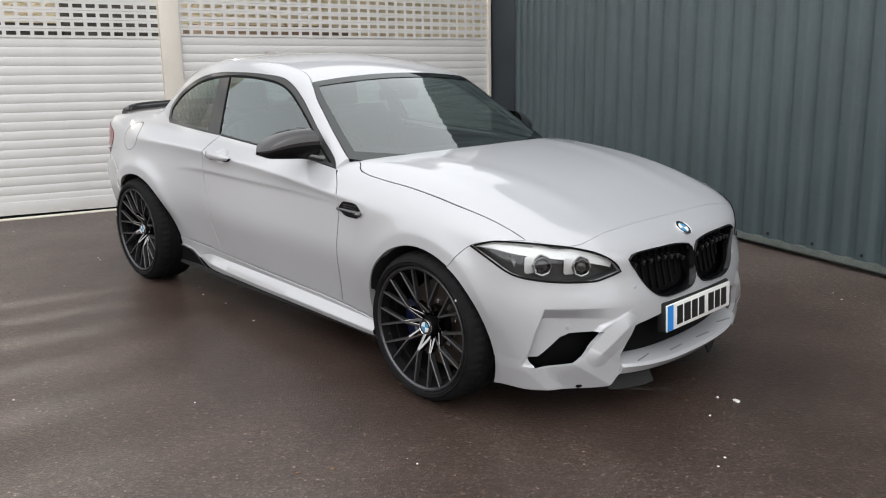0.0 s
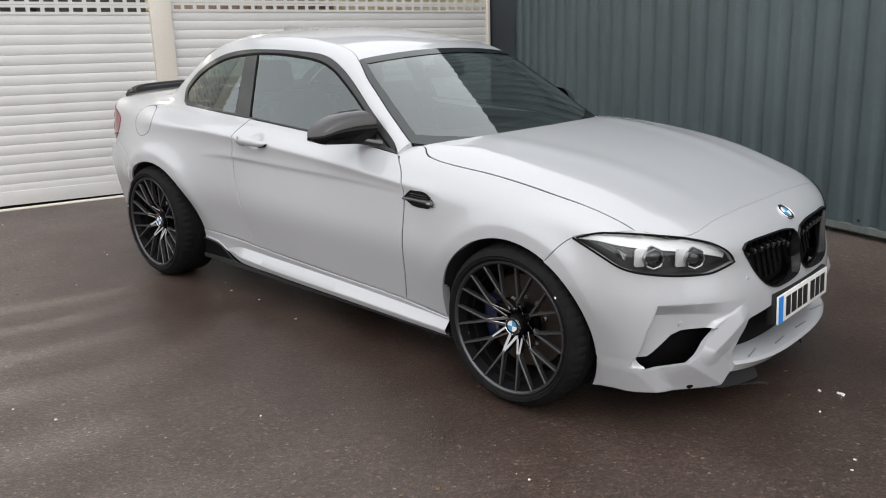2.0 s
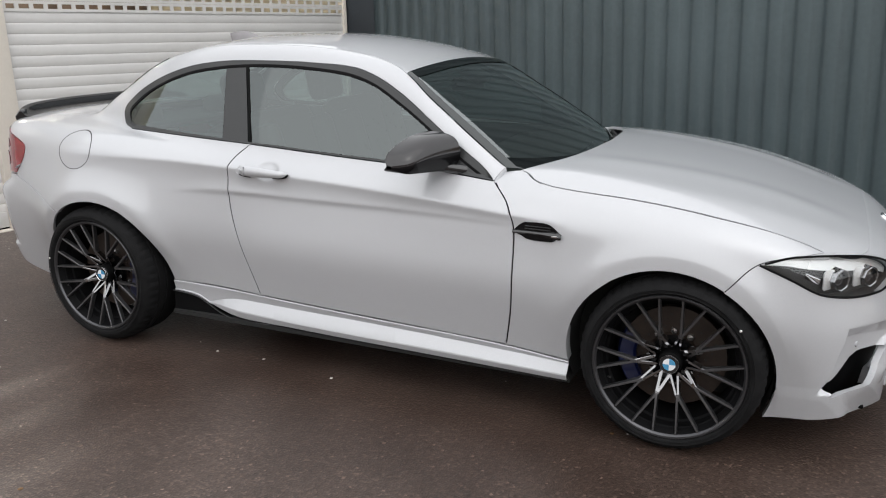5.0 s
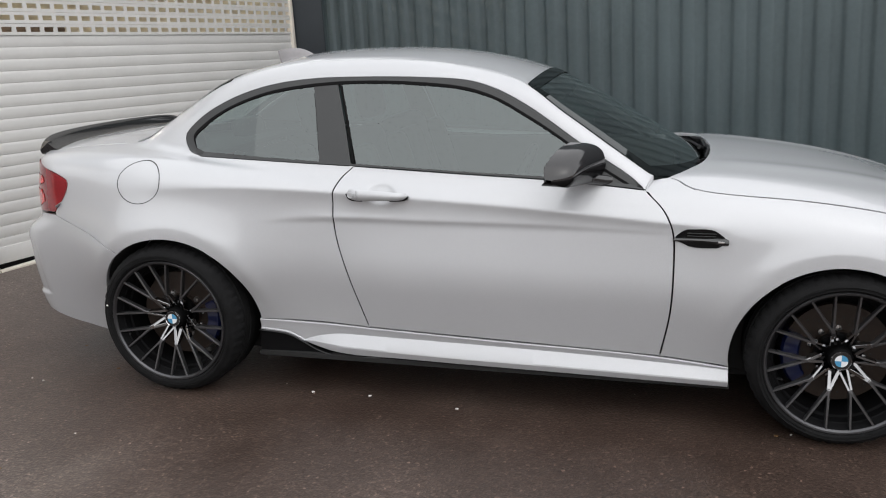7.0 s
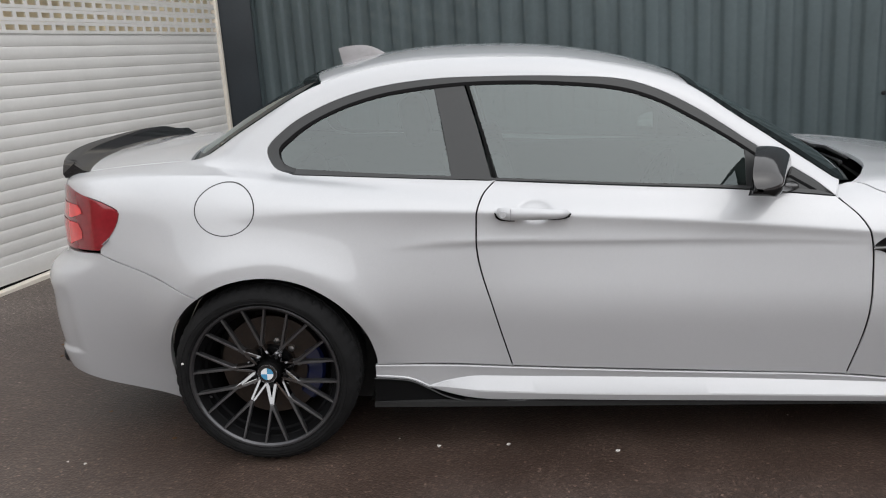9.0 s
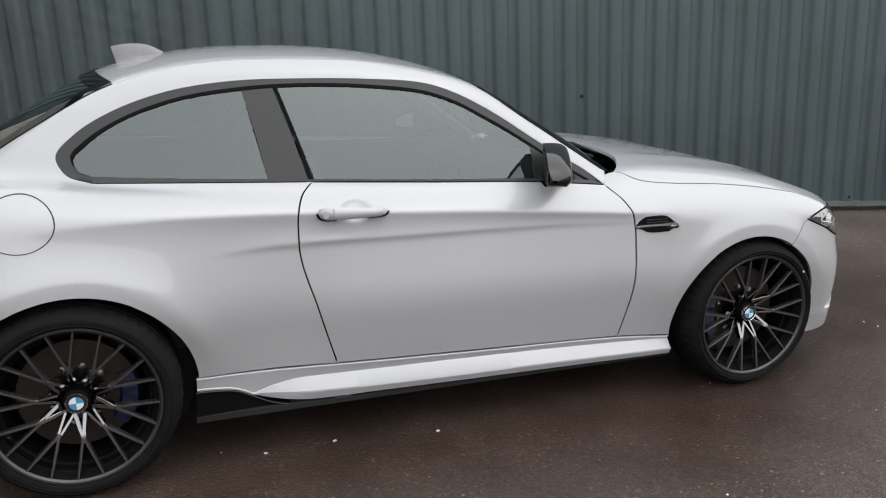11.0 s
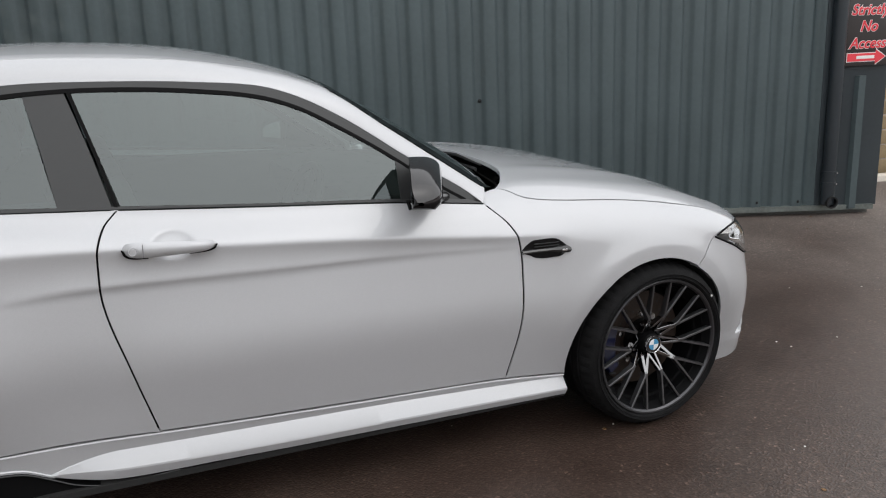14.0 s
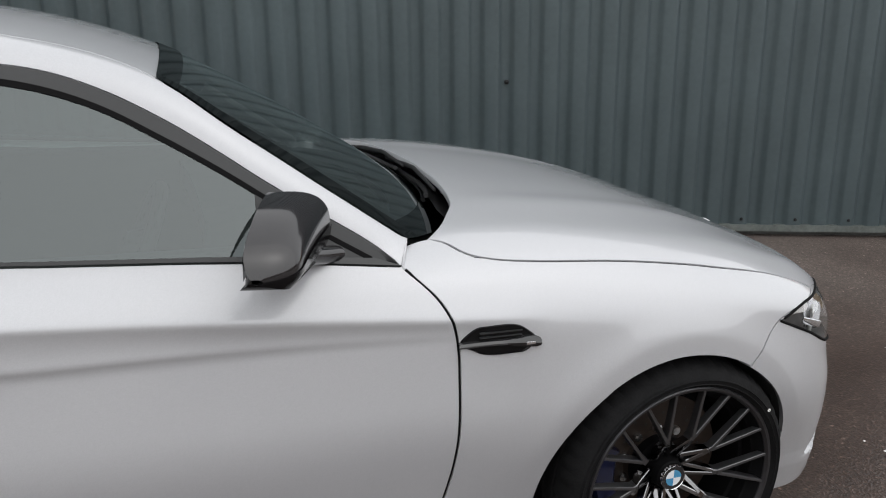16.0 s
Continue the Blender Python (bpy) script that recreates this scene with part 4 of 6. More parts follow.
c_top = skin_line([tuple(strip[-1][-1]), (0.695, -0.700, 0.956), tuple(SHUT[0])], 23, low_skin)
c_top[0], c_top[-1] = c_left[-1], SHUT[0]
corner = coons(neck, c_top, c_left, SHUT[7::-1], low_skin)
w_right = skin_line([tuple(w_bottom[-1]), (1.61, -0.85, 0.727), (1.73, -0.81, 0.757), tuple(SHUT[-1])], 56)
w_right[0], w_right[-1] = w_bottom[-1], w_top[-1]
VENT = [(0.752, 0.757), (0.785, 0.790), (0.80, 0.795), (0.885, 0.793), (0.905, 0.782), (0.930, 0.757), (0.918, 0.742), (0.895, 0.730), (0.80, 0.734), (0.785, 0.742)]
wing = coons(w_bottom, w_top, flank(high_f), w_right, low_skin)
wing[0, -1] = neck[0]
for side in (1, -1):
    bm = joined([wing, low_wing, corner], np.array([1.0, side, 1.0]), (0.7, 0, 0.6))
    returned(bm, 0.04, 0.0040)
    part("front_wing", bm, PAINT, car, "", 40)

for side in (1, -1):
    bm = joined([quarter, low_quarter, strip], np.array([1.0, side, 1.0]), (-0.4, 0, 0.6))
    returned(bm, 0.02, 0.0030)
    part("rear_quarter", bm, PAINT, car, "silver rear quarter panel with roof rail", 40)

# roof
on_roof = np.nonzero((r_out[:, 0] > -1.165) & (r_out[:, 0] < 0.185))[0]
ditch = r_out[[*range(on_roof[0], on_roof[-1], 2), on_roof[-1]]]
ta = np.linspace(-1, 1, 41)
roof = np.array([[(x - 0.0 + (1 - s * s) * (0.018 * (np.clip((x + 0.3) / 0.485, 0, 1)) ** 2 - 0.075 * (np.clip((-0.3 - x) / 0.86, 0, 1)) ** 2), y * -s, z) for s in ta] for x, y, z in ditch])
roof[:, :, 1] = np.outer(ditch[:, 1], -ta)
roof = slide(roof.reshape(-1, 3), 2, 1.6, 0.9).reshape(roof.shape)
panel("roof", roof, PAINT, car, both=False, depth=0.012)

# bonnet
rear_edge = line([(0.723, -0.696), (0.770, -0.635), (0.812, -0.56), (0.846, -0.49), (0.885, -0.30), (0.905, 0.0)], 24)
front_edge = line([(1.80, -0.742), (1.897, -0.665), (1.939, -0.59), (1.948, -0.45), (1.950, -0.2), (1.952, 0.0)], 24)
lift_z = lambda e: slide(np.c_[e, np.zeros(len(e))], 2, 1.3, 0.4, low_skin)
b_left, b_right = lift_z(rear_edge), lift_z(front_edge)
mid_line = slide(np.c_[np.linspace(0.905, 1.952, 70), np.zeros(70), np.zeros(70)], 2, 1.3, 0.4, low_skin)
SHUT2 = SHUT.copy()
half = coons(SHUT2, mid_line, np.vstack([SHUT2[:1], b_left[1:]]), np.vstack([SHUT2[-1:], b_right[1:]]), low_skin)
bonnet = np.concatenate([half, (half * FLIP)[:, -2::-1]], 1)
panel("bonnet", bonnet, PAINT, car, both=False, depth=0.014, gap=0.0042)

# black seals in the shut gaps; their black stands in for the gaps' shade
for side in (1, -1):
    S = np.array([1.0, side, 1.0])
    for nm, pts, inset in (("bonnet_seal", b_right, (-0.002, 0, -0.0056)), ("bonnet_seal", SHUT[1:], (0, 0.003, -0.0056)), ("door_seal", side_line(DOOR_FRONT, 60)[1:-1], (0, 0.0056, 0)), ("door_seal", side_line(DOOR_REAR, 60)[1:-1], (0, 0.0056, 0))):
        part(nm, tube([tuple((p + np.array(inset)) * S) for p in pts], 0.0036, 6), BLACK_DEEP, car, "thin black rubber seal standing in for shade in the shut gap")

# front bumper with its openings
HEAD_TOP = [(1.612, -0.849, 0.727), (1.73, -0.81, 0.757), (1.84, -0.722, 0.752), (1.94, -0.61, 0.731), (1.995, -0.535, 0.705), (2.028, -0.475, 0.662), (2.038, -0.455, 0.632)]
HEAD_LOW = [(1.612, -0.849, 0.727), (1.717, -0.843, 0.684), (1.80, -0.815, 0.641), (1.87, -0.758, 0.622), (1.93, -0.672, 0.609), (1.99, -0.565, 0.604), (2.015, -0.51, 0.616), (2.038, -0.455, 0.632)]
f_top = skin_line([tuple(w_bottom[-1]), (1.61, -0.85, 0.727), (1.73, -0.81, 0.757), tuple(SHUT[-1])], 130, low_skin)
f_top = np.vstack([f_top[:-1], lift_z(line([(1.80, -0.742), (1.897, -0.665), (1.939, -0.59), (1.948, -0.45), (1.950, -0.2), (1.952, 0.0)], 140))])
f_top[129] = b_right[0]
f_top[0] = w_bottom[-1]
n_f = len(f_top)
f_left = flank(arc(ARCH_F, -26.0, 59.5, 150, 0.378, ARCH_F[2]))
f_bottom = skin_line([tuple(f_left[0]), (1.70, -0.775, 0.155), (1.80, -0.768, 0.166), (1.899, -0.724, 0.177), (1.96, -0.642, 0.175), (2.022, -0.508, 0.172), (2.048, -0.462, 0.208), (2.058, -0.43, 0.224), (2.07, -0.3, 0.215), (2.085, 0.0, 0.205)], n_f, low_skin)
f_bottom[0], f_bottom[-1, 1] = f_left[0], 0.0
f_mid = slide(np.c_[np.zeros(150), np.zeros(150), np.linspace(f_bottom[-1, 2], f_top[-1, 2], 150)], 0, 2.6, 1.2, low_skin)
f_mid[0], f_mid[-1] = f_bottom[-1], f_top[-1]
nose = coons(f_bottom, f_top, f_left, f_mid, low_skin)

DIAG = Vector((0.72, -0.69, 0)).normalized()
HEAD_AX = (Vector((0.69, 0.72, 0)).normalized(), Vector((0, 0, 1)))
YZ = (Vector((0, 1, 0)), Vector((0, 0, 1)))
head_poly = [(Vector(p).dot(HEAD_AX[0]), p[2]) for p in np.vstack([skin_line(HEAD_LOW, 18, low_skin), skin_line(HEAD_TOP, 16, low_skin)[-2:0:-1]])]
KIDNEY = [(-0.420, 0.676), (-0.400, 0.690), (-0.36, 0.695), (-0.22, 0.697), (-0.07, 0.688), (-0.018, 0.674), (-0.006, 0.645), (-0.004, 0.60), (-0.010, 0.540), (-0.040, 0.510), (-0.10, 0.498), (-0.20, 0.494), (-0.28, 0.510), (-0.335, 0.550), (-0.385, 0.622)]
kid_poly = smooth_poly(KIDNEY, 40)
LOW_MOUTH = [(0.02, 0.435), (-0.26, 0.435), (-0.415, 0.412), (-0.432, 0.371), (-0.472, 0.300), (-0.456, 0.250), (-0.40, 0.232), (-0.2, 0.222), (0.02, 0.220)]
SIDE_DISH = [(-0.792, 0.268), (-0.778, 0.42), (-0.750, 0.510), (-0.735, 0.513), (-0.568, 0.500), (-0.40, 0.490), (-0.47, 0.455), (-0.552, 0.420), (-0.602, 0.350), (-0.645, 0.308), (-0.72, 0.290)]
SIDE_HOLE = [(-0.774, 0.262), (-0.759, 0.306), (-0.738, 0.309), (-0.672, 0.386), (-0.640, 0.400), (-0.545, 0.407), (-0.586, 0.366), (-0.626, 0.314), (-0.66, 0.291), (-0.727, 0.279)]



def inside_by(pts, poly):
    """How far points lie inside an outline; negative outside."""
    poly = np.array(poly, float)
    a, b = poly, np.roll(poly, -1, 0)
    d = b - a
    rel = pts[:, None] - a[None]
    t = np.clip((rel * d).sum(-1) / (d * d).sum(-1), 0, 1)
    dist = np.linalg.norm(rel - t[..., None] * d, axis=-1).min(1)
    y = pts[:, 1][:, None]
    cross = ((a[:, 1] > y) != (b[:, 1] > y)) & (pts[:, 0][:, None] < d[:, 0] * (y - a[:, 1]) / np.where(d[:, 1] == 0, 1e-9, d[:, 1]) + a[:, 0])
    return np.where(cross.sum(1) % 2 == 1, dist, -dist)


flat = nose.reshape(-1, 3)
ledge = np.clip((0.5125 - 0.057 * (flat[:, 1] + 0.75) - flat[:, 2]) / 0.046, 0, 1)
sunk = np.minimum(step(inside_by(flat[:, 1:], SIDE_DISH), -0.001, 0.011), ledge) * (flat[:, 0] > 1.75) * (0.06 + 0.94 * step(-flat[:, 1], 0.49, 0.66)) * step(flat[:, 2], 0.262, 0.305)


def ridge(p, a, b, wide):
    a, d = np.array(a), np.array(b) - np.array(a)
    t = np.clip(((p - a) @ d) / (d @ d), 0, 1)
    return np.clip(1 - np.linalg.norm(p - a - t[:, None] * d, axis=1) / wide, 0, 1)


# winglet edges under the intake and the blade beside it
proud = 0.020 * ridge(flat[:, 1:], (-0.655, 0.285), (-0.495, 0.172), 0.085) + 0.012 * ridge(flat[:, 1:], (-0.781, 0.252), (-0.724, 0.176), 0.05)
proud = proud + 0.014 * ridge(flat[:, 1:], (-0.565, 0.320), (-0.45, 0.415), 0.055)
proud = proud * (flat[:, 0] > 1.70)
nose = (flat + sunk[:, None] * np.array([-0.042, 0.012, 0.0]) + proud[:, None] * np.array([1.0, -0.25, 0.0])).reshape(nose.shape)
half_nose = grid_bm(nose)
outward(half_nose, (1.2, 0, 0.45))
cut(half_nose, SIDE_HOLE, YZ, (1, -0.25, 0), least=-2)
cut(half_nose, kid_poly, YZ, (1, 0, 0), least=-2)
cut(half_nose, LOW_MOUTH, YZ, (1, 0, 0), least=-2)
cut(half_nose, head_poly, HEAD_AX, tuple(DIAG), least=-2)
for side in (1, -1):
    bm = half_nose.copy()
    if side < 0:
        bmesh.ops.scale(bm, vec=(1, -1, 1), verts=bm.verts[:])
        bmesh.ops.reverse_faces(bm, faces=bm.faces[:])
    bm.normal_update()
    edges = [e for e in bm.edges if e.is_boundary and not all(abs(v.co.y) < 1e-4 for v in e.verts)]
    nor = {v: v.normal.copy() for e in edges for v in e.verts}
    r = bmesh.ops.extrude_edge_only(bm, edges=edges)
    for v in [g for g in r["geom"] if isinstance(g, bmesh.types.BMVert)]:
        o = next((e.other_vert(v) for e in v.link_edges if e.other_vert(v) in nor), None)
        if o is not None:
            v.co = o.co - (Vector((0.95, -0.22 * side, 0.05)) if o.co.x > 1.83 else nor[o]) * 0.022
    if side > 0:
        keep = bm
    else:
        me = bpy.data.meshes.new("tmp")
        bm.to_mesh(me)
        bm.free()
        keep.from_mesh(me)
        bpy.data.meshes.remove(me)
bmesh.ops.remove_doubles(keep, verts=[v for v in keep.verts if abs(v.co.y) < 1e-3], dist=0.0005)
bumper = part("front_bumper", keep, PAINT, car, "silver front bumper with deep angular side intakes", 32)

# dark inner shell behind the openings
inner_n = drop(nose, low_skin)
shell = bmesh.new()
for side in (1, -1):
    q = (inner_n - np.array([0.075, 0, 0])) * np.array([1.0, 0.96 * side, 1.0])
    grid_bm(q[20::4, 4:-12:3], shell)
part("intake_shell", shell, BLACK_DEEP, bumper, "black intake backing")
for side in (1, -1):
    m = bmesh.new()
    for y in np.linspace(-0.42, -0.02, 15):
        zt, zb = 0.445, 0.215
        x = nose_x(0.33) - 0.36 * (abs(y) / 0.9) ** 2.9 - 0.10
        box_bm(0.02, 0.004, zt - zb, pose(x, y * side, (zt + zb) / 2), bm=m)
    for z in np.linspace(0.25, 0.43, 9):
        tube([(nose_x(z) - 0.36 * (abs(y) / 0.9) ** 2.9 - 0.095, y * side, z) for y in np.linspace(-0.44, 0.0, 10)], 0.003, 5, m)
    part("mesh_grille", m, BLACK_DEEP, bumper, "black mesh in the lower intake")

# kidney grilles
for side in (1, -1):
    kp = np.array(kid_poly)
    ring_o = slide(np.c_[np.zeros(40), kp], 0, 2.6, 1.2, low_skin)
    c = ring_o.mean(0)
    prof = [(1.0, -0.012), (1.0, 0.005), (0.988, 0.009), (0.965, 0.005), (0.95, -0.03)]
    vs, fs = [], []
    for s, d in prof:
        vs += [((p[0] + d), (c[1] + (p[1] - c[1]) * s) * side, c[2] + (p[2] - c[2]) * (s if s == 1 else s - 0.03)) for p in ring_o]
    for k in range(len(prof) - 1):
        for i in range(40):
            j = (i + 1) % 40
            f = (k * 40 + i, k * 40 + j, (k + 1) * 40 + j, (k + 1) * 40 + i)
            fs.append(f if side > 0 else f[::-1])
    kidney = mesh_ob("kidney_grille", vs, fs, GLOSS_DEEP, car, "gloss black kidney grille frame", 50)
    gb = bmesh.new()
    gb.faces.new([gb.verts.new((p[0] - 0.064, p[1] * side, p[2])) for p in ring_o])
    part("grille_backing", gb, BLACK_DEEP, kidney, "black backing behind the bars")
    for y in np.linspace(-0.37, -0.055, 8):
        hi = np.interp(y, [-0.40, -0.36, -0.22, -0.075, -0.04], [0.655, 0.676, 0.680, 0.668, 0.64])
        lo = np.interp(y, [-0.385, -0.345, -0.29, -0.20, -0.10, -0.05], [0.625, 0.575, 0.532, 0.512, 0.520, 0.55])
        zs = np.linspace(lo, hi, 6)
        b = bmesh.new()
        xs = nose_x(zs) - 0.36 * (abs(y) / 0.9) ** 2.9 - 0.052
        vsl = []
        for x, z in zip(xs, zs):
            vsl.append([b.verts.new((x - 0.05, (y - 0.004) * side, z)), b.verts.new((x - 0.004, (y - 0.006) * side, z)), b.verts.new((x, y * side, z)), b.verts.new((x - 0.004, (y + 0.006) * side, z)), b.verts.new((x - 0.05, (y + 0.004) * side, z))])
        for r0, r1 in zip(vsl, vsl[1:]):
            for k in range(4):
                b.faces.new((r0[k], r0[k + 1], r1[k + 1], r1[k]))
        bmesh.ops.recalc_face_normals(b, faces=b.faces[:])
        part("grille_bar", b, BLACK_DEEP, kidney)
        sx = nose_x(hi - 0.02) - 0.36 * (abs(y) / 0.9) ** 2.9
        part("grille_stub", box_bm(0.030, 0.016, 0.022, pose(sx - 0.022, y * side, hi - 0.030, 0, 12), 0.004), BLACK_GLOSS, kidney)

# front lip below the lower intake
lip = bmesh.new()
ys = np.linspace(-0.46, 0.46, 33)
rings = []
for y in ys:
    e = 0.36 * (abs(y) / 0.9) ** 2.9
    x = 2.085 - e
    t = 1 - 0.25 * (abs(y) / 0.46) ** 4
    up = 0.022 * (abs(y) / 0.46) ** 2
    prof = [(x - 0.05, 0.254), (x - 0.006, 0.252), (x + 0.046 * t, 0.234), (x + 0.056 * t, 0.222), (x + 0.030, 0.192), (x - 0.06, 0.186)]
    rings.append([lip.verts.new((px, y, pz + up)) for px, pz in prof])
for a, b in zip(rings, rings[1:]):
    for k in range(5):
        lip.faces.new((a[k], a[k + 1], b[k + 1], b[k]))
lip.faces.new(rings[0])
lip.faces.new(rings[-1][::-1])
bmesh.ops.recalc_face_normals(lip, faces=lip.faces[:])
part("front_lip", lip, PAINT, bumper, "silver chin lip under the lower intake", 28)
for y in (-0.33, -0.11, 0.11, 0.33):
    part("lip_slot", box_bm(0.006, 0.10, 0.003, pose(2.105 - 0.36 * (abs(y) / 0.9) ** 2.9, y, 0.2445 + 0.022 * (abs(y) / 0.46) ** 2, 0, 19, (-1 if y > 0 else 1) * 8 * abs(y) / 0.33), 0.001), SLOT_GREY, bumper, "grey slot in the chin lip")
for side in (1, -1):
    for y, z in ((-0.655, 0.425), (-0.40, 0.560)):
        x = slide(np.array([[0, y, z]]), 0, 2.6, 1.2, low_skin)[0, 0] - (0.0395 if z < 0.5 else 0.0)
        y = y + (0.010 if z < 0.5 else 0.0)
        part("parking_sensor", lathe([(0.001, 0.0015), (0.009, 0.0008), (0.011, -0.004)], 18, pose(x, y * side, z, 0, 0, (-28 if z < 0.5 else -14) * side), axis="x"), PAINT, bumper, "small round parking sensor", 60)

# black undertray added to darken under the nose, with an air deflector each side
part("undertray", box_bm(0.62, 1.26, 0.012, pose(1.68, 0, 0.186), 0.004), BLACK_DEEP, car, "black tray added to darken the space under the nose")
for side in (1, -1):
    rows = []
    for t in np.linspace(0, 1, 9):
        x, y = 1.998 + 0.080 * t ** 0.9, -(0.435 - 0.205 * t) * side
        low = 0.108 + 0.010 * abs(2 * t - 1) ** 3
        rows.append([(x - 0.05, y, 0.192), (x - 0.010, y, low + 0.008), (x - 0.004, y, low), (x, y, low + 0.003), (x - 0.004, y, low + 0.012), (x - 0.036, y, 0.192)])
    b = grid_bm(np.array(rows))
    b.verts.ensure_lookup_table()
    b.faces.new([b.verts[i] for i in range(6)])
    b.faces.new([b.verts[48 + i] for i in range(6)])
    bmesh.ops.recalc_face_normals(b, faces=b.faces[:])
    part("air_deflector", b, PLASTIC, car, "black plastic air deflector under the bumper", 40)

# headlamps
for side in (1, -1):
    S = np.array([1.0, side, 1.0])
    lo, hi = skin_line(HEAD_LOW, 40, low_skin), skin_line(HEAD_TOP, 40, low_skin)
    hi[0], hi[-1] = lo[0], lo[-1]
    face = ruled(lo, hi, 14, low_skin)
    hl = thing("headlamp", Matrix.Identity(4), "", "")
    for key in ("label", "category"):
        if key in hl:
            del hl[key]
    hl.parent = car
    hl["label"] = "clear headlamp with two round projectors and a bright upper strip"
    inw = np.array([-0.055, 0.030, -0.004])
    bk = bmesh.new()
    grid_bm((face * 0.985 + face.mean((0, 1)) * 0.015 + inw) * S, bk)
    edge = np.vstack([face[:, 0], face[::-1, -1]])
    ring = np.stack([edge, edge * 0.985 + face.mean((0, 1)) * 0.015 + inw], 1)
    grid_bm(ring * S, bk)
    part("housing", bk, BLACK_SATIN, hl, "black inner housing")
    lens = grid_bm(face * S)
    outward(lens, (1.2, 0, 0.5))
    lob = part("lens", lens, LENS, hl, "clear glossy lens")
    lob.visible_shadow = False
    strip_hi = np.concatenate([(0.64 * hi[1:-3] + 0.36 * lo[1:-3])[:, None], (0.97 * hi[1:-3] + 0.03 * lo[1:-3])[:, None]], 1) + np.array([-0.024, 0.015, -0.007])
    st = grid_bm(strip_hi * S)
    back_strip = strip_hi + np.array([-0.03, 0.02, 0])
    grid_bm(np.concatenate([strip_hi[:, :1], back_strip[:, :1]], 1) * S, st)
    bmesh.ops.recalc_face_normals(st, faces=st.faces[:])
    rim_line = np.vstack([face[:, 0], face[::-1, -1][1:]])
    part("lamp_seal", tube([tuple(q * S) for q in rim_line[:-1]], 0.0040, 6), BLACK_DEEP, hl, "black seal round the lamp")
    part("daytime_strip", st, SILVER_SATIN, hl, "bright chromed upper strip")
    for px, py, pz, rr in ((1.862, -0.715, 0.672, 0.036), (1.955, -0.592, 0.662, 0.034)):
        m = pose(px - 0.004, py * side, pz - 0.004, 0, 0, -40 * side)
        tall = [(-0.030, -0.030), (-0.022, -0.036), (0.012, -0.034), (0.020, -0.024), (0.022, 0.026), (0.012, 0.034), (-0.022, 0.032), (-0.030, 0.024)]
        part("projector_bezel", prism(tall, 0.006, m @ Matrix(((0, 0, 1, -0.012), (1, 0, 0, -0.036 * side), (0, 1, 0, 0.004), (0, 0, 0, 1))), 0.002), SILVER_SATIN, hl, "bright bezel beside the projector")
        part("projector_ring", lathe([(rr - 0.003, -0.02), (rr - 0.003, 0.010), (rr + 0.001, 0.012), (rr + 0.004, 0.008), (rr + 0.006, -0.05)], 8, m, axis="x"), DIM_CHROME, hl, "chrome projector ring")
        part("projector", lathe([(0.001, 0.006), (rr * 0.4, 0.004), (rr * 0.7, -0.003), (rr - 0.004, -0.015)], 28, m, axis="x"), BLACK_GLOSS, hl, "dark glass projector lens")
    px, py, pz = 1.775, -0.792, 0.684
    part("reflector", box_bm(0.05, 0.008, 0.020, pose(px, py * side, pz, 0, 12, -20 * side), 0.003), CHROME, hl, "small chromed side reflector")


# round badges: ring, quartered disc
def badge(m, radius, parent, plate=BLACK_GLOSS):
    b = part("badge", lathe([(radius * 0.66, 0.004), (radius * 0.98, 0.0045), (radius, 0.003), (radius, -0.006)], 32, m, axis="x"), plate, parent, "round badge with a dark ring")
    part("badge_rim", lathe([(radius * 0.96, 0.0044), (radius * 0.99, 0.006), (radius * 1.02, 0.0044), (radius * 1.02, -0.004)], 32, m, axis="x"), CHROME, b)
    for q in range(4):
        pts = [(0, 0)] + [(radius * 0.66 * math.cos(math.radians(90 * q + a)), radius * 0.66 * math.sin(math.radians(90 * q + a))) for a in range(0, 91, 15)]
        mm = m @ Matrix(((0, 0, 1, 0.0042), (1, 0, 0, 0), (0, 1, 0, 0), (0, 0, 0, 1)))
        part("badge_quarter", prism(pts, 0.0006, mm), BADGE_BLUE if q % 2 == 0 else BADGE_WHITE, b)


badge(pose(2.036, 0, 0.7325, 0, -55, 0), 0.038, car)

# number plate: white board, blue band, plain bars
plate = part("number_plate", box_bm(0.008, 0.52, 0.111, pose(2.137, 0, 0.412, 0, -4), 0.003), WHITE_PLATE, car, "white front number plate on a black carrier")
part("plate_carrier", box_bm(0.035, 0.53, 0.122, pose(2.114, 0, 0.414, 0, -4), 0.006), PLASTIC, plate, "black plate carrier")
part("blue_band", box_bm(0.002, 0.042, 0.104, pose(2.1418, -0.236, 0.412, 0, -4)), BLUE_BAND, plate, "blue band")
y = -0.185
for wdt, gap_after in ((0.044, 0.012), (0.05, 0.012), (0.045, 0.012), (0.045, 0.034), (0.045, 0.012), (0.042, 0.012), (0.045, 0.0)):
    part("character_bar", box_bm(0.0016, wdt, 0.078, pose(2.1418, y + wdt / 2, 0.412, 0, -4)), INK, plate, "plain black bar")
    y += wdt + gap_after

# side skirt and black blade
xs = np.linspace(-0.966, 0.968, 110)
sill_z = spline(*SILL)
blade_top = spline((-0.99, 0.282), (-0.90, 0.275), (-0.835, 0.264), (-0.773, 0.234), (-0.715, 0.205), (-0.674, 0.193), (-0.611, 0.184), (-0.52, 0.186), (-0.42, 0.192))
ledge_top = spline((-0.77, 0.240), (-0.70, 0.260), (-0.58, 0.276), (-0.05, 0.272), (0.35, 0.264), (0.97, 0.242))
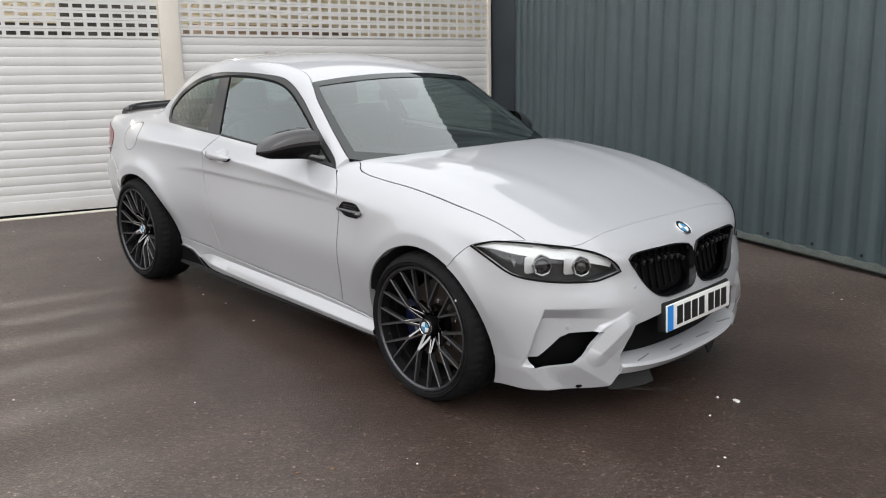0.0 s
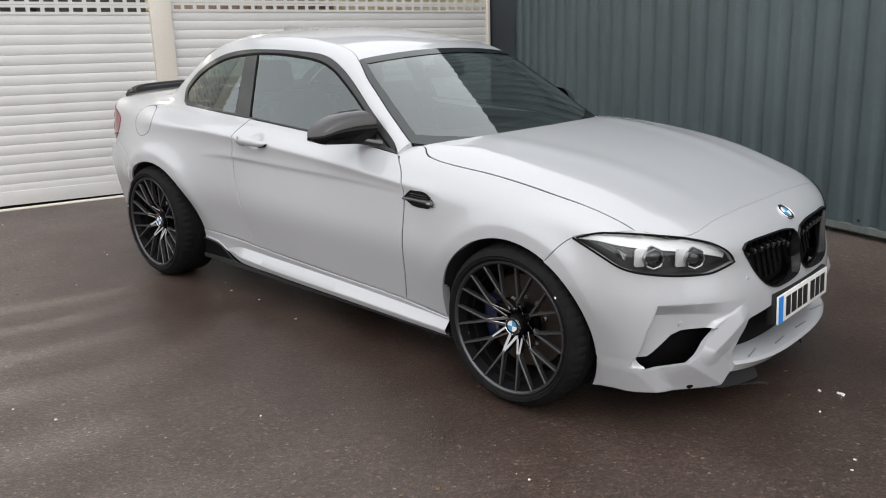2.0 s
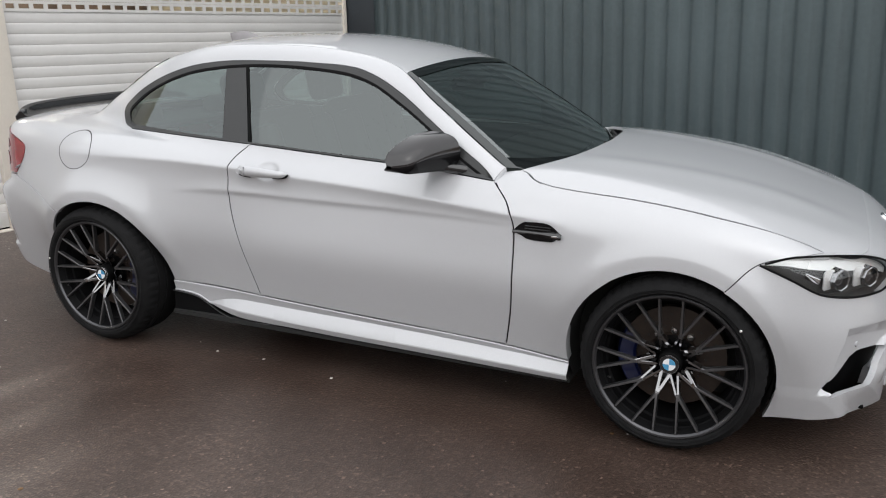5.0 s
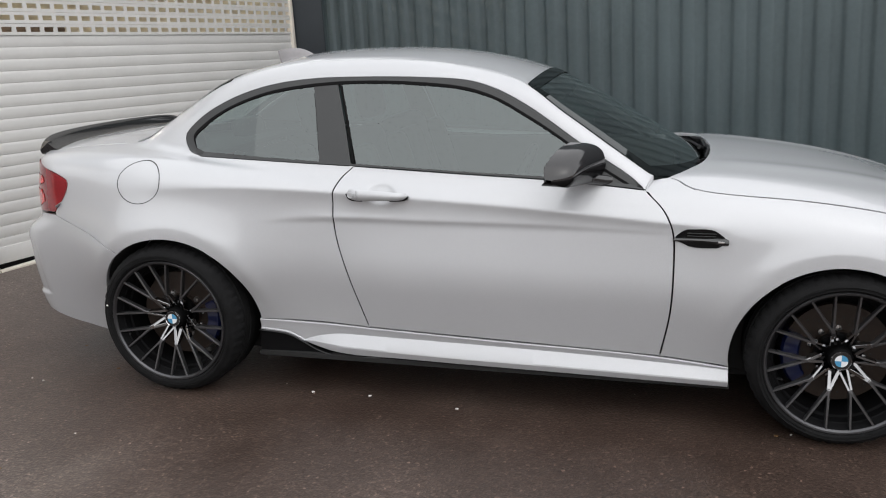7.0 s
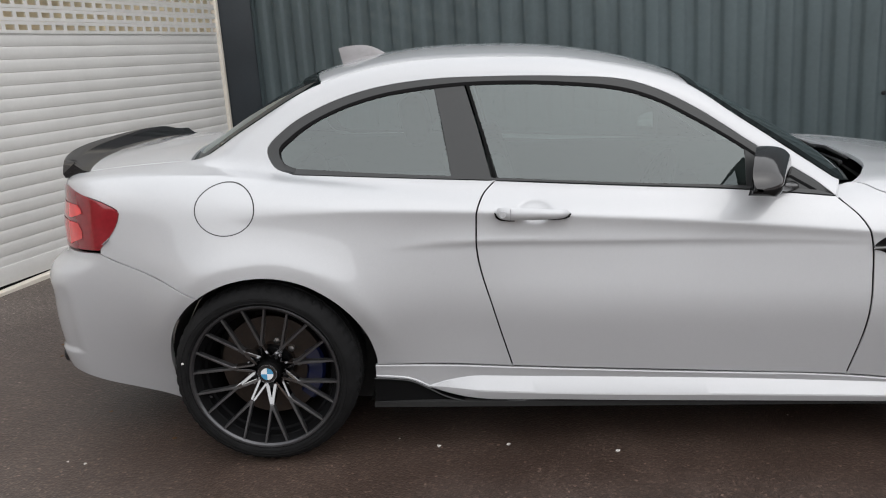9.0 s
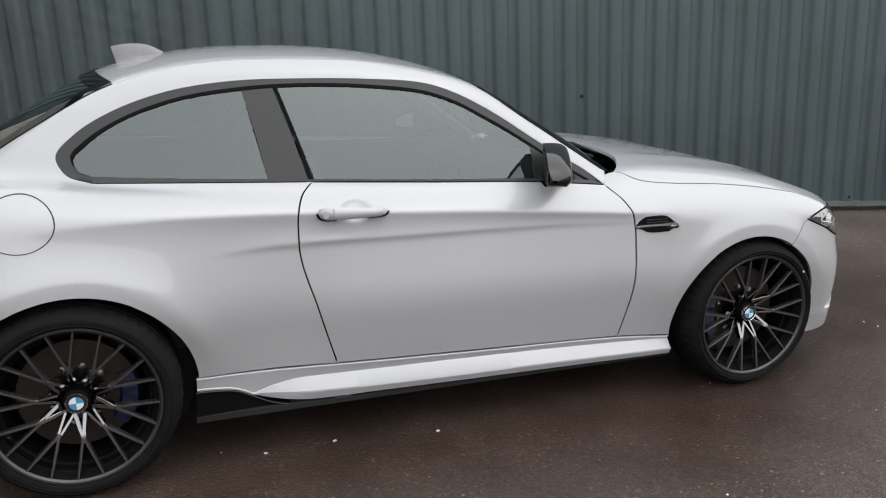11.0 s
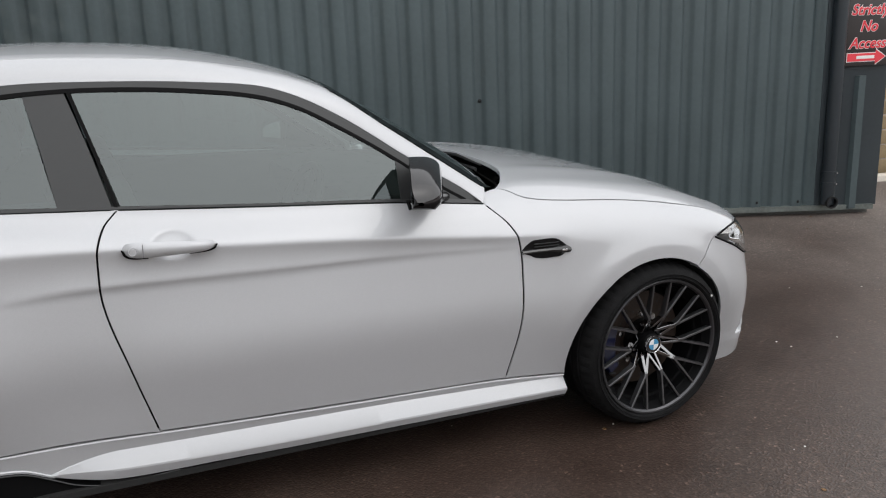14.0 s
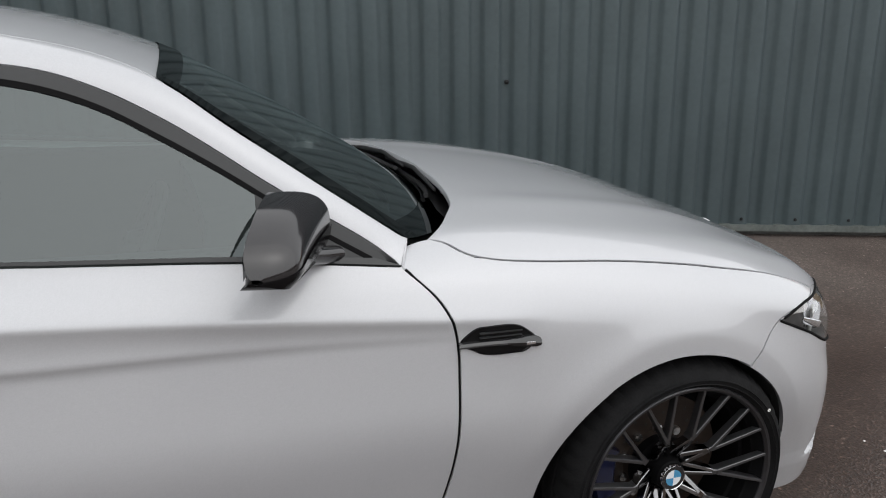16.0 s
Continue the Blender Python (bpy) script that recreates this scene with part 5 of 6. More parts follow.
ledge_low = spline((-0.77, 0.236), (-0.663, 0.232), (-0.3, 0.224), (-0.05, 0.220), (0.35, 0.216), (0.97, 0.205))
skirt_low = spline((-0.77, 0.234), (-0.70, 0.212), (-0.63, 0.199), (-0.3, 0.194), (0.3, 0.188), (0.97, 0.180))
for side in (1, -1):
    rows = []
    for x in xs:
        zt = float(sill_z(x)) - 0.004
        y0 = float(side_y(np.array([x]), np.array([zt]))[0])
        s = float(step(np.array(x), -0.77, -0.56))
        if x < -0.765:
            zb = float(blade_top(x))
            z1, z2 = zb + 0.006, zb + 0.003
        else:
            z1, z2, zb = float(ledge_top(x)), float(ledge_low(x)), float(skirt_low(x))
        rows.append([(x, -py * side, pz) for py, pz in ((y0 - 0.014, zt), (y0 - 0.003, zt - 0.001), (y0 - 0.001, zt - 0.005), (y0 - 0.006, (zt + z1) / 2), (y0 - 0.009, z1 + 0.003), (y0 - 0.006, z1), (y0 + 0.026 * s - 0.004, z2 + 0.004), (y0 + 0.028 * s - 0.005, z2 - 0.002), (y0 + 0.020 * s - 0.006, zb + 0.003), (y0 + 0.012 * s - 0.008, zb), (y0 - 0.12, zb + 0.004))])
    bm = grid_bm(np.array(rows))
    bmesh.ops.recalc_face_normals(bm, faces=bm.faces[:])
    outward(bm, (0, 0, 0.3))
    part("side_skirt", bm, PAINT, car, "silver sculpted side skirt", 22)
    rows = []
    for x in np.linspace(-0.972, -0.42, 44):
        zt = float(blade_top(x)) + 0.001
        zb = float(np.interp(x, [-0.985, -0.80, -0.6, -0.42], [0.170, 0.168, 0.172, 0.186]))
        y0 = float(side_y(np.array([x]), np.array([float(sill_z(x))]))[0]) - 0.003
        y0 = y0 + 0.010 * float(step(np.array(x), -0.8, -0.6))
        rows.append([(x, -py * side, pz) for py, pz in ((y0 - 0.03, zt), (y0 + 0.001, zt), (y0 + 0.003, zt - 0.004), (y0 - 0.002, zt - 0.008), (y0 - 0.003, (zt + zb) / 2), (y0 + 0.004, zb + 0.004), (y0, zb), (y0 - 0.12, zb))])
    bm = grid_bm(np.array(rows))
    outward(bm, (-0.7, 0, 0.3))
    blade_ob = part("skirt_blade", bm, BLACK_DEEP, car, "black blade at the back of the side skirt", 30)
    edge_line = [r[2] for r in rows]
    # a lighter satin tube put along the top edge as its highlight
    part("blade_edge", tube([(x, y, z + 0.002) for x, y, z in edge_line], 0.0022, 6), BLACK_SATIN, blade_ob, "thin satin edge of the blade, added as its highlight")

# rear bumper, boot lid, tail lamps
rb_left = flank(arc(ARCH_R, 205.0, 126.6, 96, 0.400, ARCH_R[2]))
rb_top = skin_line([tuple(q_bottom[-1]), (-1.74, -0.86, 0.70), (-1.890, -0.80, 0.750), (-1.932, -0.79, 0.768), (-2.07, -0.70, 0.766), (-2.18, -0.45, 0.760), (-2.21, 0, 0.75)], 70, low_skin)
rb_bot = skin_line([tuple(rb_left[0]), (-1.79, -0.70, 0.178), (-1.90, -0.70, 0.200), (-2.015, -0.69, 0.230), (-2.11, -0.68, 0.270), (-2.16, -0.62, 0.305), (-2.21, -0.4, 0.325), (-2.23, 0, 0.325)], 70, low_skin)
rb_top[0], rb_bot[0], rb_top[-1, 1], rb_bot[-1, 1] = q_bottom[-1], rb_left[0], 0, 0
rb_mid = slide(np.c_[np.zeros(96), np.zeros(96), np.linspace(rb_bot[-1, 2], rb_top[-1, 2], 96)], 0, -2.7, -1.2, low_skin)
rb_mid[0], rb_mid[-1] = rb_bot[-1], rb_top[-1]
rbh = coons(rb_bot, rb_top, rb_left, rb_mid, low_skin)
# the corner is set in behind an upright crease and above a ledge
q = rbh.reshape(-1, 3)
sunk = 0.011 * step(-q[:, 0], 2.080, 2.115) * step(q[:, 2], 0.360, 0.376) * (1 - step(q[:, 2], 0.56, 0.70))
inward = -np.stack([(low_skin(q + 1e-4 * np.eye(3)[k]) - low_skin(q - 1e-4 * np.eye(3)[k])) / 2e-4 for k in range(3)], -1)
rbh = (q + inward / np.maximum(np.linalg.norm(inward, axis=1), 0.2)[:, None] * sunk[:, None]).reshape(rbh.shape)
panel("rear_bumper", np.concatenate([rbh, (rbh * FLIP)[-2::-1]], 0), PAINT, car, both=False, depth=0.02)
lid_rows = []
lid_c = line([(-1.715, 1.072), (-1.80, 1.075), (-1.95, 1.07), (-2.15, 1.05), (-2.19, 0.99), (-2.20, 0.88), (-2.21, 0.80), (-2.21, 0.752)], 36)
lid_e = line([(-1.665, -0.53, 1.058), (-1.725, -0.54, 1.056), (-1.85, -0.575, 1.045), (-2.03, -0.60, 1.02), (-2.13, -0.61, 0.97), (-2.14, -0.61, 0.88), (-2.15, -0.61, 0.80), (-2.15, -0.61, 0.775)], 36)
for (cx, cz), e in zip(lid_c, lid_e):
    lid_rows.append([(cx + (e[0] - cx) * abs(s) ** 2.4, e[1] * -s, cz + (e[2] - cz) * abs(s) ** 2.4) for s in np.linspace(-1, 1, 41)])
panel("boot_lid", drop(np.array(lid_rows), low_skin), PAINT, car, both=False, depth=0.015)
for side in (1, -1):
    S = np.array([1.0, side, 1.0])
    seg = q_right[(q_right[:, 2] > 0.773) & (q_right[:, 2] < 0.962) & (q_right[:, 0] < -1.8)][::-1]
    la = skin_line(seg, 40, low_skin)
    lb = skin_line([(-2.18, -0.48, 0.975), (-2.19, -0.48, 0.90), (-2.20, -0.48, 0.84), (-2.20, -0.48, 0.755)], 40, low_skin)
    lamp = grid_bm(ruled(la, lb, 26, low_skin) * S)
    outward(lamp, (-1.2, 0, 0.7))
    for v in lamp.verts:
        v.co += v.normal * 0.004
    returned(lamp, 0.03, 0.0)
    tl = part("tail_lamp", lamp, RED_DARK, car, "red wraparound tail lamp")
    for z0, z1 in ((0.888, 0.935), (0.790, 0.872)):
        za = skin_line([(-2.02 - 0.4 * (0.93 - z0), -0.73, z0), (-1.975, -0.745, (z0 + z1) / 2), (-2.0, -0.74, z1)], 6, low_skin)
        zb_ = skin_line([(-2.16, -0.55, z0), (-2.16, -0.55, z1)], 6, low_skin)
        d = grid_bm(ruled(za, zb_, 16, low_skin) * S)
        outward(d, (-1.2, 0, 0.7))
        for v in d.verts:
            v.co += v.normal * 0.0065
        part("lamp_element", d, RED_LENS, tl, "brighter red lamp element")
# diffuser and tailpipes
dif = bmesh.new()
box_bm(0.20, 1.02, 0.12, pose(-2.09, 0, 0.275, 0, -12), 0.02, bm=dif)
part("diffuser", dif, PLASTIC, car, "black rear diffuser")
for y in (-0.50, -0.40, 0.40, 0.50):
    part("tailpipe", lathe([(0.036, -2.165), (0.042, -2.17), (0.042, -2.0), (0.036, -2.0), (0.036, -2.165)], 20, pose(-0.095, y, 0.283), axis="x"), BLACK_SATIN, car, "black chrome tailpipe")
# boot spoiler
rows = []
for y in np.linspace(-0.62, 0.62, 45):
    k = abs(y) / 0.62
    xr = -2.185 + 0.085 * k**2.6
    zr = float(slide(np.array([[xr + 0.05, y, 0]]), 2, 1.4, 0.7, low_skin)[0, 2])
    thin = 1 - 0.92 * k**14
    up = (0.048 + 0.004 * k**3) * thin
    rows.append([(xr + 0.085, y, zr + 0.002), (xr + 0.055, y, zr + 0.010), (xr + 0.022, y, zr + 0.034), (xr - 0.014, y, zr + up), (xr - 0.022, y, zr + up - 0.005), (xr - 0.014, y, zr + up - 0.022), (xr + 0.010, y, zr - 0.002 - (0.030 + 0.022 * k**5) * thin), (xr + 0.04, y, zr - 0.010)])
bm = grid_bm(np.array(rows))
bm.verts.ensure_lookup_table()
n8 = 8
bm.faces.new([bm.verts[i] for i in range(n8)])
bm.faces.new([bm.verts[len(bm.verts) - n8 + i] for i in range(n8)][::-1])
outward(bm, (-2.14, 0, 1.08))
part("boot_spoiler", bm, CARBON, car, "dark carbon boot lid spoiler", 30)

# glass: screens and side windows, with their black borders
def high_glass(name, p, material, both, label):
    for side in ((1, -1) if both else (1,)):
        bm = grid_bm(p if side > 0 else p * FLIP)
        outward(bm, (-0.4, 0, 0.9))
        o = part(name, bm, material, car, label)
        o.visible_shadow = False


ap = r_out[on_roof[-1] - 1 :]
ws_rows = []
for x, y, z in ap:
    k = max(0.0, (x - 0.185) / (0.665 - 0.185))
    bow = 0.018 + 0.237 * k
    ws_rows.append([(x + bow * (1 - abs(s) ** 2.2), y * -s, 0) for s in np.linspace(-1, 1, 41)])
ws_rows += [[(x + 0.030, y * 0.965, z) for x, y, z in ws_rows[-1]]]
ws = slide(np.array(ws_rows).reshape(-1, 3), 2, 1.6, 0.7, high_skin).reshape(len(ws_rows), 41, 3)
high_glass("windscreen", ws, SCREEN_GLASS, False, "curved windscreen glass")
nb = len(ws)
frit = bmesh.new()
over = ws + np.array([0.0015, 0, 0.003])
for a, b, c, d in ((0, nb, 0, 2), (0, nb, 39, 41), (0, 4, 1, 40), (nb - 5, nb, 1, 40)):
    grid_bm(over[a:b, c:d], frit)
part("screen_border", frit, FRIT, car, "black printed border of the windscreen")
rw = r_out[r_out[:, 0] < -1.15][::-1]
rw_rows = []
for x, y, z in rw:
    k = (-1.15 - x) / 0.55
    bow = -0.075 - 0.10 * k
    rw_rows.append([(x + bow * (1 - abs(s) ** 2.2), y * -s, 0) for s in np.linspace(-1, 1, 31)])
rw_rows += [[(x - 0.05, y * 1.0, z) for x, y, z in rw_rows[-1]]]
rwin = slide(np.array(rw_rows).reshape(-1, 3), 2, 1.6, 0.7, high_skin).reshape(len(rw_rows), 31, 3)
high_glass("rear_screen", rwin, SIDE_GLASS, False, "curved rear window glass")
frit = bmesh.new()
over = rwin + np.array([-0.0015, 0, 0.003])
nb = len(rwin)
for a, b, c, d in ((0, nb, 0, 3), (0, nb, 28, 31), (0, 4, 2, 29), (nb - 8, nb, 2, 29)):
    grid_bm(over[a:b, c:d], frit)
part("rear_border", frit, FRIT, car, "black printed border of the rear window")

# side window outline: trim, pillar, panes
OUT = DLO_TOP
IN_TOP = [(-1.236, 1.036), (-1.285, 1.056), (-1.305, 1.098), (-1.262, 1.146), (-1.150, 1.215), (-0.970, 1.280), (-0.771, 1.313), (-0.526, 1.326), (-0.270, 1.317), (-0.06, 1.292), (0.055, 1.255), (0.165, 1.198), (0.273, 1.135), (0.36, 1.079), (0.44, 1.024), (0.58, 0.942)]
to, ti_ = side_line(OUT, 120), side_line(IN_TOP, 120, high_skin)
trim = ruled(to, ti_, 4, None)
trim[:, 1:3] = drop(trim[:, 1:3], high_skin)
panel("window_trim", trim, BLACK_SATIN, car, "satin black window surround", both=True, depth=0.006, gap=0.0, lift=0.0015)
lo_out = side_line([(-1.243, 1.019), (-0.873, 1.007), (-0.522, 0.993), (-0.08, 0.970), (0.304, 0.951), (0.47, 0.938), (0.640, 0.923)], 60)
lo_in = side_line([(-1.236, 1.036), (-0.873, 1.018), (-0.522, 1.001), (-0.08, 0.977), (0.304, 0.960), (0.58, 0.941)], 60, high_skin)
lo_trim = ruled(lo_out, lo_in, 3, None)
panel("belt_trim", lo_trim, BLACK_SATIN, car, "satin black belt strip", depth=0.006, gap=0.0, lift=0.002)
# split the opening at the pillar
q_low = side_line([(-1.236, 1.036), (-0.873, 1.018), (-0.675, 1.008)], 40, high_skin)
q_top2 = side_line([(-1.305, 1.098), (-1.262, 1.146), (-1.150, 1.215), (-0.970, 1.280), (-0.735, 1.314)], 40, high_skin)
high_glass("quarter_window", ruled(q_low, q_top2, 14, high_skin), SIDE_GLASS, True, "tinted rear side window")
qc = side_line([(-1.236, 1.036), (-1.285, 1.056), (-1.305, 1.098)], 8, high_skin)
qa = np.array([qc[0] * (1 - t) + qc[-1] * t for t in np.linspace(0, 1, 8)])
high_glass("quarter_window", ruled(qc, qa, 4, high_skin), SIDE_GLASS, True, "corner of the tinted rear side window")
d_low = side_line([(-0.512, 1.001), (-0.08, 0.977), (0.304, 0.960), (0.58, 0.941)], 60, high_skin)
d_top = side_line([(-0.610, 1.321), (-0.526, 1.326), (-0.270, 1.317), (-0.06, 1.292), (0.055, 1.255), (0.165, 1.198), (0.273, 1.135), (0.36, 1.079), (0.44, 1.024), (0.58, 0.942)], 60, high_skin)
high_glass("door_window", ruled(d_low, d_top, 16, high_skin), SIDE_GLASS, True, "raised tinted door window")
p_a = side_line([(-0.675, 1.008), (-0.700, 1.15), (-0.735, 1.314)], 20, high_skin)
p_b = side_line([(-0.535, 1.001), (-0.575, 1.15), (-0.628, 1.321)], 20, high_skin)
p_c = side_line([(-0.528, 1.000), (-0.568, 1.15), (-0.621, 1.321)], 20, high_skin)
p_d = side_line([(-0.518, 0.999), (-0.558, 1.15), (-0.611, 1.321)], 20, high_skin)
panel("pillar_cover", ruled(p_a, p_b, 6, high_skin), BLACK_SATIN, car, "satin black pillar cover", depth=0.006, gap=0.0, lift=0.001)
panel("window_seal", ruled(p_c, p_d, 3, high_skin), BLACK_DEEP, car, "black window edge seal", depth=0.006, gap=0.0, lift=0.003)
seal_o, seal_i = side_line(IN_TOP[1:], 120, high_skin), side_line([(x + (0.008 if x < -1.2 else 0), z - 0.012) for x, z in IN_TOP[1:]], 120, high_skin)
panel("window_rubber", ruled(seal_o, seal_i, 3, None), BLACK_DEEP, car, "thin black window rubber", depth=0.004, gap=0.0, lift=0.003)
# mirror triangle ahead of the door window
m_a = side_line([(0.345, 0.955), (0.61, 0.932)], 16, high_skin)
m_b = side_line([(0.345, 1.088), (0.44, 1.030), (0.61, 0.942)], 16, high_skin)
panel("mirror_triangle", ruled(m_a, m_b, 8, high_skin), BLACK_SATIN, car, "black triangle behind the mirror", depth=0.006, gap=0.0, lift=0.0025)

# cowl under the screen and wipers
cw = []
for s in np.linspace(-1, 1, 31):
    xr = 0.70 + 0.185 * (1 - abs(s) ** 2.0)
    cw.append([(xr - 0.10, -0.66 * s, 0.925 + 0.01 * (1 - s * s)), (xr - 0.03, -0.66 * s, 0.940 + 0.012 * (1 - s * s)), (xr + 0.03, -0.655 * s, 0.930 + 0.012 * (1 - s * s)), (xr + 0.10, -0.65 * s, 0.90)])
bm = grid_bm(np.array(cw))
outward(bm, (0.7, 0, 0.5))
part("cowl", bm, PLASTIC, car, "black scuttle panel under the windscreen")
for y0, y1, x0, x1 in ((0.28, -0.30, 0.935, 0.925), (0.50, 0.05, 0.885, 0.94)):
    wp = tube([(x0 - 0.03, y0, 0.962), ((x0 + x1) / 2 - 0.025, (y0 + y1) / 2, 0.982), (x1 - 0.05, y1, 0.976)], [0.010, 0.007, 0.004], 8)
    w = part("wiper", wp, PLASTIC, car, "black wiper arm lying on the screen")
    bl = []
    for t in np.linspace(-0.1, 1.0, 16):
        x, y = x0 + (x1 - x0) * t - 0.055 + 0.05 * (1 - (2 * t - 1) ** 2) - 0.02, y0 + (y1 - y0) * t
        z = float(slide(np.array([[x, y, 0]]), 2, 1.6, 0.7, high_skin)[0, 2]) + 0.013
        bl.append((x, y, z))
    part("wiper_blade", tube(bl, 0.007, 6), PLASTIC, w)

# wheels
def wheel(m, r_tyre, width, bolts, caliper, mark, label):
    """Turns about y; the outer face looks towards -y at y = 0 (the tyre's outer shoulder)."""
    w = thing("wheel", m, "", "")
    for key in ("label", "category"):
        if key in w:
            del w[key]
    w.parent = car
    w["label"] = label
    pol = lambda r, a: (r * math.cos(math.radians(a)), r * math.sin(math.radians(a)))
    h = width
    rr = 0.2580
    deep = 0.034
    tp = [(rr - 0.004, 0.022), (rr + 0.011, 0.011), (rr + 0.020, 0.003), (rr + 0.034, 0.000), (r_tyre - 0.034, 0.005), (r_tyre - 0.020, 0.014), (r_tyre - 0.010, 0.026), (r_tyre - 0.004, 0.042), (r_tyre, 0.062), (r_tyre, 0.072), (r_tyre - 0.006, 0.074), (r_tyre - 0.006, 0.081), (r_tyre, 0.083), (r_tyre, 0.118), (r_tyre - 0.006, 0.120), (r_tyre - 0.006, 0.127), (r_tyre, 0.129), (r_tyre, h - 0.045), (r_tyre - 0.006, h - 0.02), (r_tyre - 0.03, h - 0.002), (rr + 0.02, h), (rr - 0.004, h - 0.02)]
    tb = lathe(tp, 156)
    tb.verts.ensure_lookup_table()
    # cross grooves in the tread shoulder
    for j in (6, 7, 8, 9):
        for i in range(0, 156, 3):
            v = tb.verts[j * 156 + i]
            k = 1 - 0.0045 / math.hypot(v.co.x, v.co.z)
            v.co.x, v.co.z = v.co.x * k, v.co.z * k
    ty = part("tyre", tb, RUBBER, w, "black low-profile tyre", 25)
    for rad in (r_tyre - 0.036, rr + 0.022):
        part("sidewall_rib", lathe([(rad - 0.0015, -0.0005), (rad, -0.0022), (rad + 0.0015, -0.0005)], 96), RUBBER, ty)
    mx, mz = pol(rr + 0.034, mark)
    part("paint_dot", lathe([(0.001, -0.0016), (0.0042, -0.0014), (0.0046, 0.0)], 14, pose(mx, -0.0006, mz)), WHITE_PLATE, ty, "small white paint dot")
    lip = [(rr - 0.004, 0.030), (rr - 0.003, 0.012), (rr + 0.003, 0.005), (rr + 0.009, 0.004), (rr + 0.0115, 0.007), (rr + 0.012, 0.02)]
    part("rim_edge", lathe(lip, 120), RIM_LIP, w, "grey rim edge")
    barrel = [(rr - 0.004, 0.014), (rr - 0.016, 0.040), (rr - 0.020, 0.044), (rr - 0.024, 0.075), (rr - 0.032, 0.080), (rr - 0.040, 0.12), (rr - 0.03, h - 0.03), (rr - 0.005, h - 0.01)]
    part("rim_barrel", lathe(barrel, 96), BARREL, w, "black rim barrel", 20)
    # ten forked spokes: five run out past the bolts, five have a slit at the root
    spokes = bmesh.new()

    def blade(p, q, w0, w1, y0, y1, t0, t1):
        d = Vector((q[0] - p[0], 0, q[1] - p[1]))
        s = Vector((-d.z, 0, d.x)).normalized()
        vs = []
        for (x, z), wd, yy, th in ((p, w0, y0, t0), (q, w1, y1, t1)):
            c = Vector((x, 0, z))
            vs.append([spokes.verts.new(c + s * k * wd + Vector((0, yo, 0))) for k, yo in ((-0.62, yy + th), (-0.5, yy + 0.002), (-0.36, yy), (0.36, yy), (0.5, yy + 0.002), (0.62, yy + th))])
        for k in range(6):
            spokes.faces.new((vs[0][k], vs[0][(k + 1) % 6], vs[1][(k + 1) % 6], vs[1][k]))
        spokes.faces.new(vs[0])
        spokes.faces.new(vs[1][::-1])

    y_root, y_neck, y_rim = 0.042 + deep, 0.028, 0.010
    level = lambda r: y_root + (y_neck - y_root) * (r - 0.046) / 0.076
    for k in range(10):
        a = 36 * k + bolts
        for e in (-8.6, 8.6):
            spokes = bmesh.new()
            blade(pol(0.124, a + 0.12 * e), pol(rr - 0.001, a + e * 1.04), 0.0098, 0.0080, y_neck + 0.001, y_rim, 0.024, 0.018)
            bmesh.ops.recalc_face_normals(spokes, faces=spokes.faces[:])
            part("spoke", spokes, RIM, w, "slim dark spoke arm", 15)
    for k in range(5):
        a = 72 * k + bolts
        spokes = bmesh.new()
        for e in (-1, 1):
            blade(pol(0.047, a + 21 * e), pol(0.102, a + 2.6 * e), 0.0145, 0.0125, level(0.047), level(0.102), 0.03, 0.03)
            blade(pol(0.047, a + 36 + 17 * e), pol(0.112, a + 36 + 2.2 * e), 0.0100, 0.0090, level(0.047), level(0.112), 0.03, 0.024)
        blade(pol(0.092, a), pol(0.116, a), 0.0245, 0.0155, level(0.092), level(0.116), 0.03, 0.022)
        bmesh.ops.recalc_face_normals(spokes, faces=spokes.faces[:])
        part("spoke_root", spokes, MACHINED, w, "polished dark spoke root", 15)
        for f in (0, 36):
            spokes = bmesh.new()
            blade(pol(0.112, a + f), pol(0.134, a + f), 0.0155, 0.0120, level(0.112) - 0.001, y_neck - 0.0005, 0.026, 0.022)
            bmesh.ops.recalc_face_normals(spokes, faces=spokes.faces[:])
            part("spoke_neck", spokes, RIM, w, "dark neck where the spoke forks", 15)
    hub = [(r, a + deep) for r, a in ((0.001, 0.020), (0.036, 0.021), (0.040, 0.024), (0.043, 0.046), (0.050, 0.056), (0.084, 0.062), (0.085, 0.10))]
    part("hub", lathe(hub, 40), BLACK_DEEP, w, "black hub")
    for k in range(5):
        x, z = pol(0.060, 72 * k + bolts)
        part("wheel_bolt", lathe([(0.001, 0.044), (0.010, 0.044), (0.011, 0.048), (0.012, 0.07)], 6, pose(x, deep, z)), PLASTIC, w)
    badge(pose(0, 0.014 + deep, 0, 0, 0, -90), 0.034, w)
    vx, vz = pol(0.225, 200)
    part("valve", tube([(vx, 0.03, vz), (vx * 0.94, 0.012, vz * 0.94)], 0.004), PLASTIC, w)
    # brakes
    d = [(0.09, 0.135), (0.188, 0.135), (0.188, 0.163), (0.09, 0.163)]
    disc = part("brake_disc", lathe(d, 64, closed=True), DISC, w, "drilled rusty brake disc")
    for k in range(30):
        x, z = pol(0.115 + 0.022 * (k % 3), 12 * k)
        part("drill_hole", lathe([(0.001, 0.1344), (0.0045, 0.1344), (0.0045, 0.1360)], 8, pose(x, 0, z)), INK, disc)
    part("disc_bell", lathe([(0.001, 0.122), (0.085, 0.122), (0.092, 0.137)], 32), DISC, w, "grey disc bell")
    for k in range(10):
        x, z = pol(0.098, 36 * k + bolts + 18)
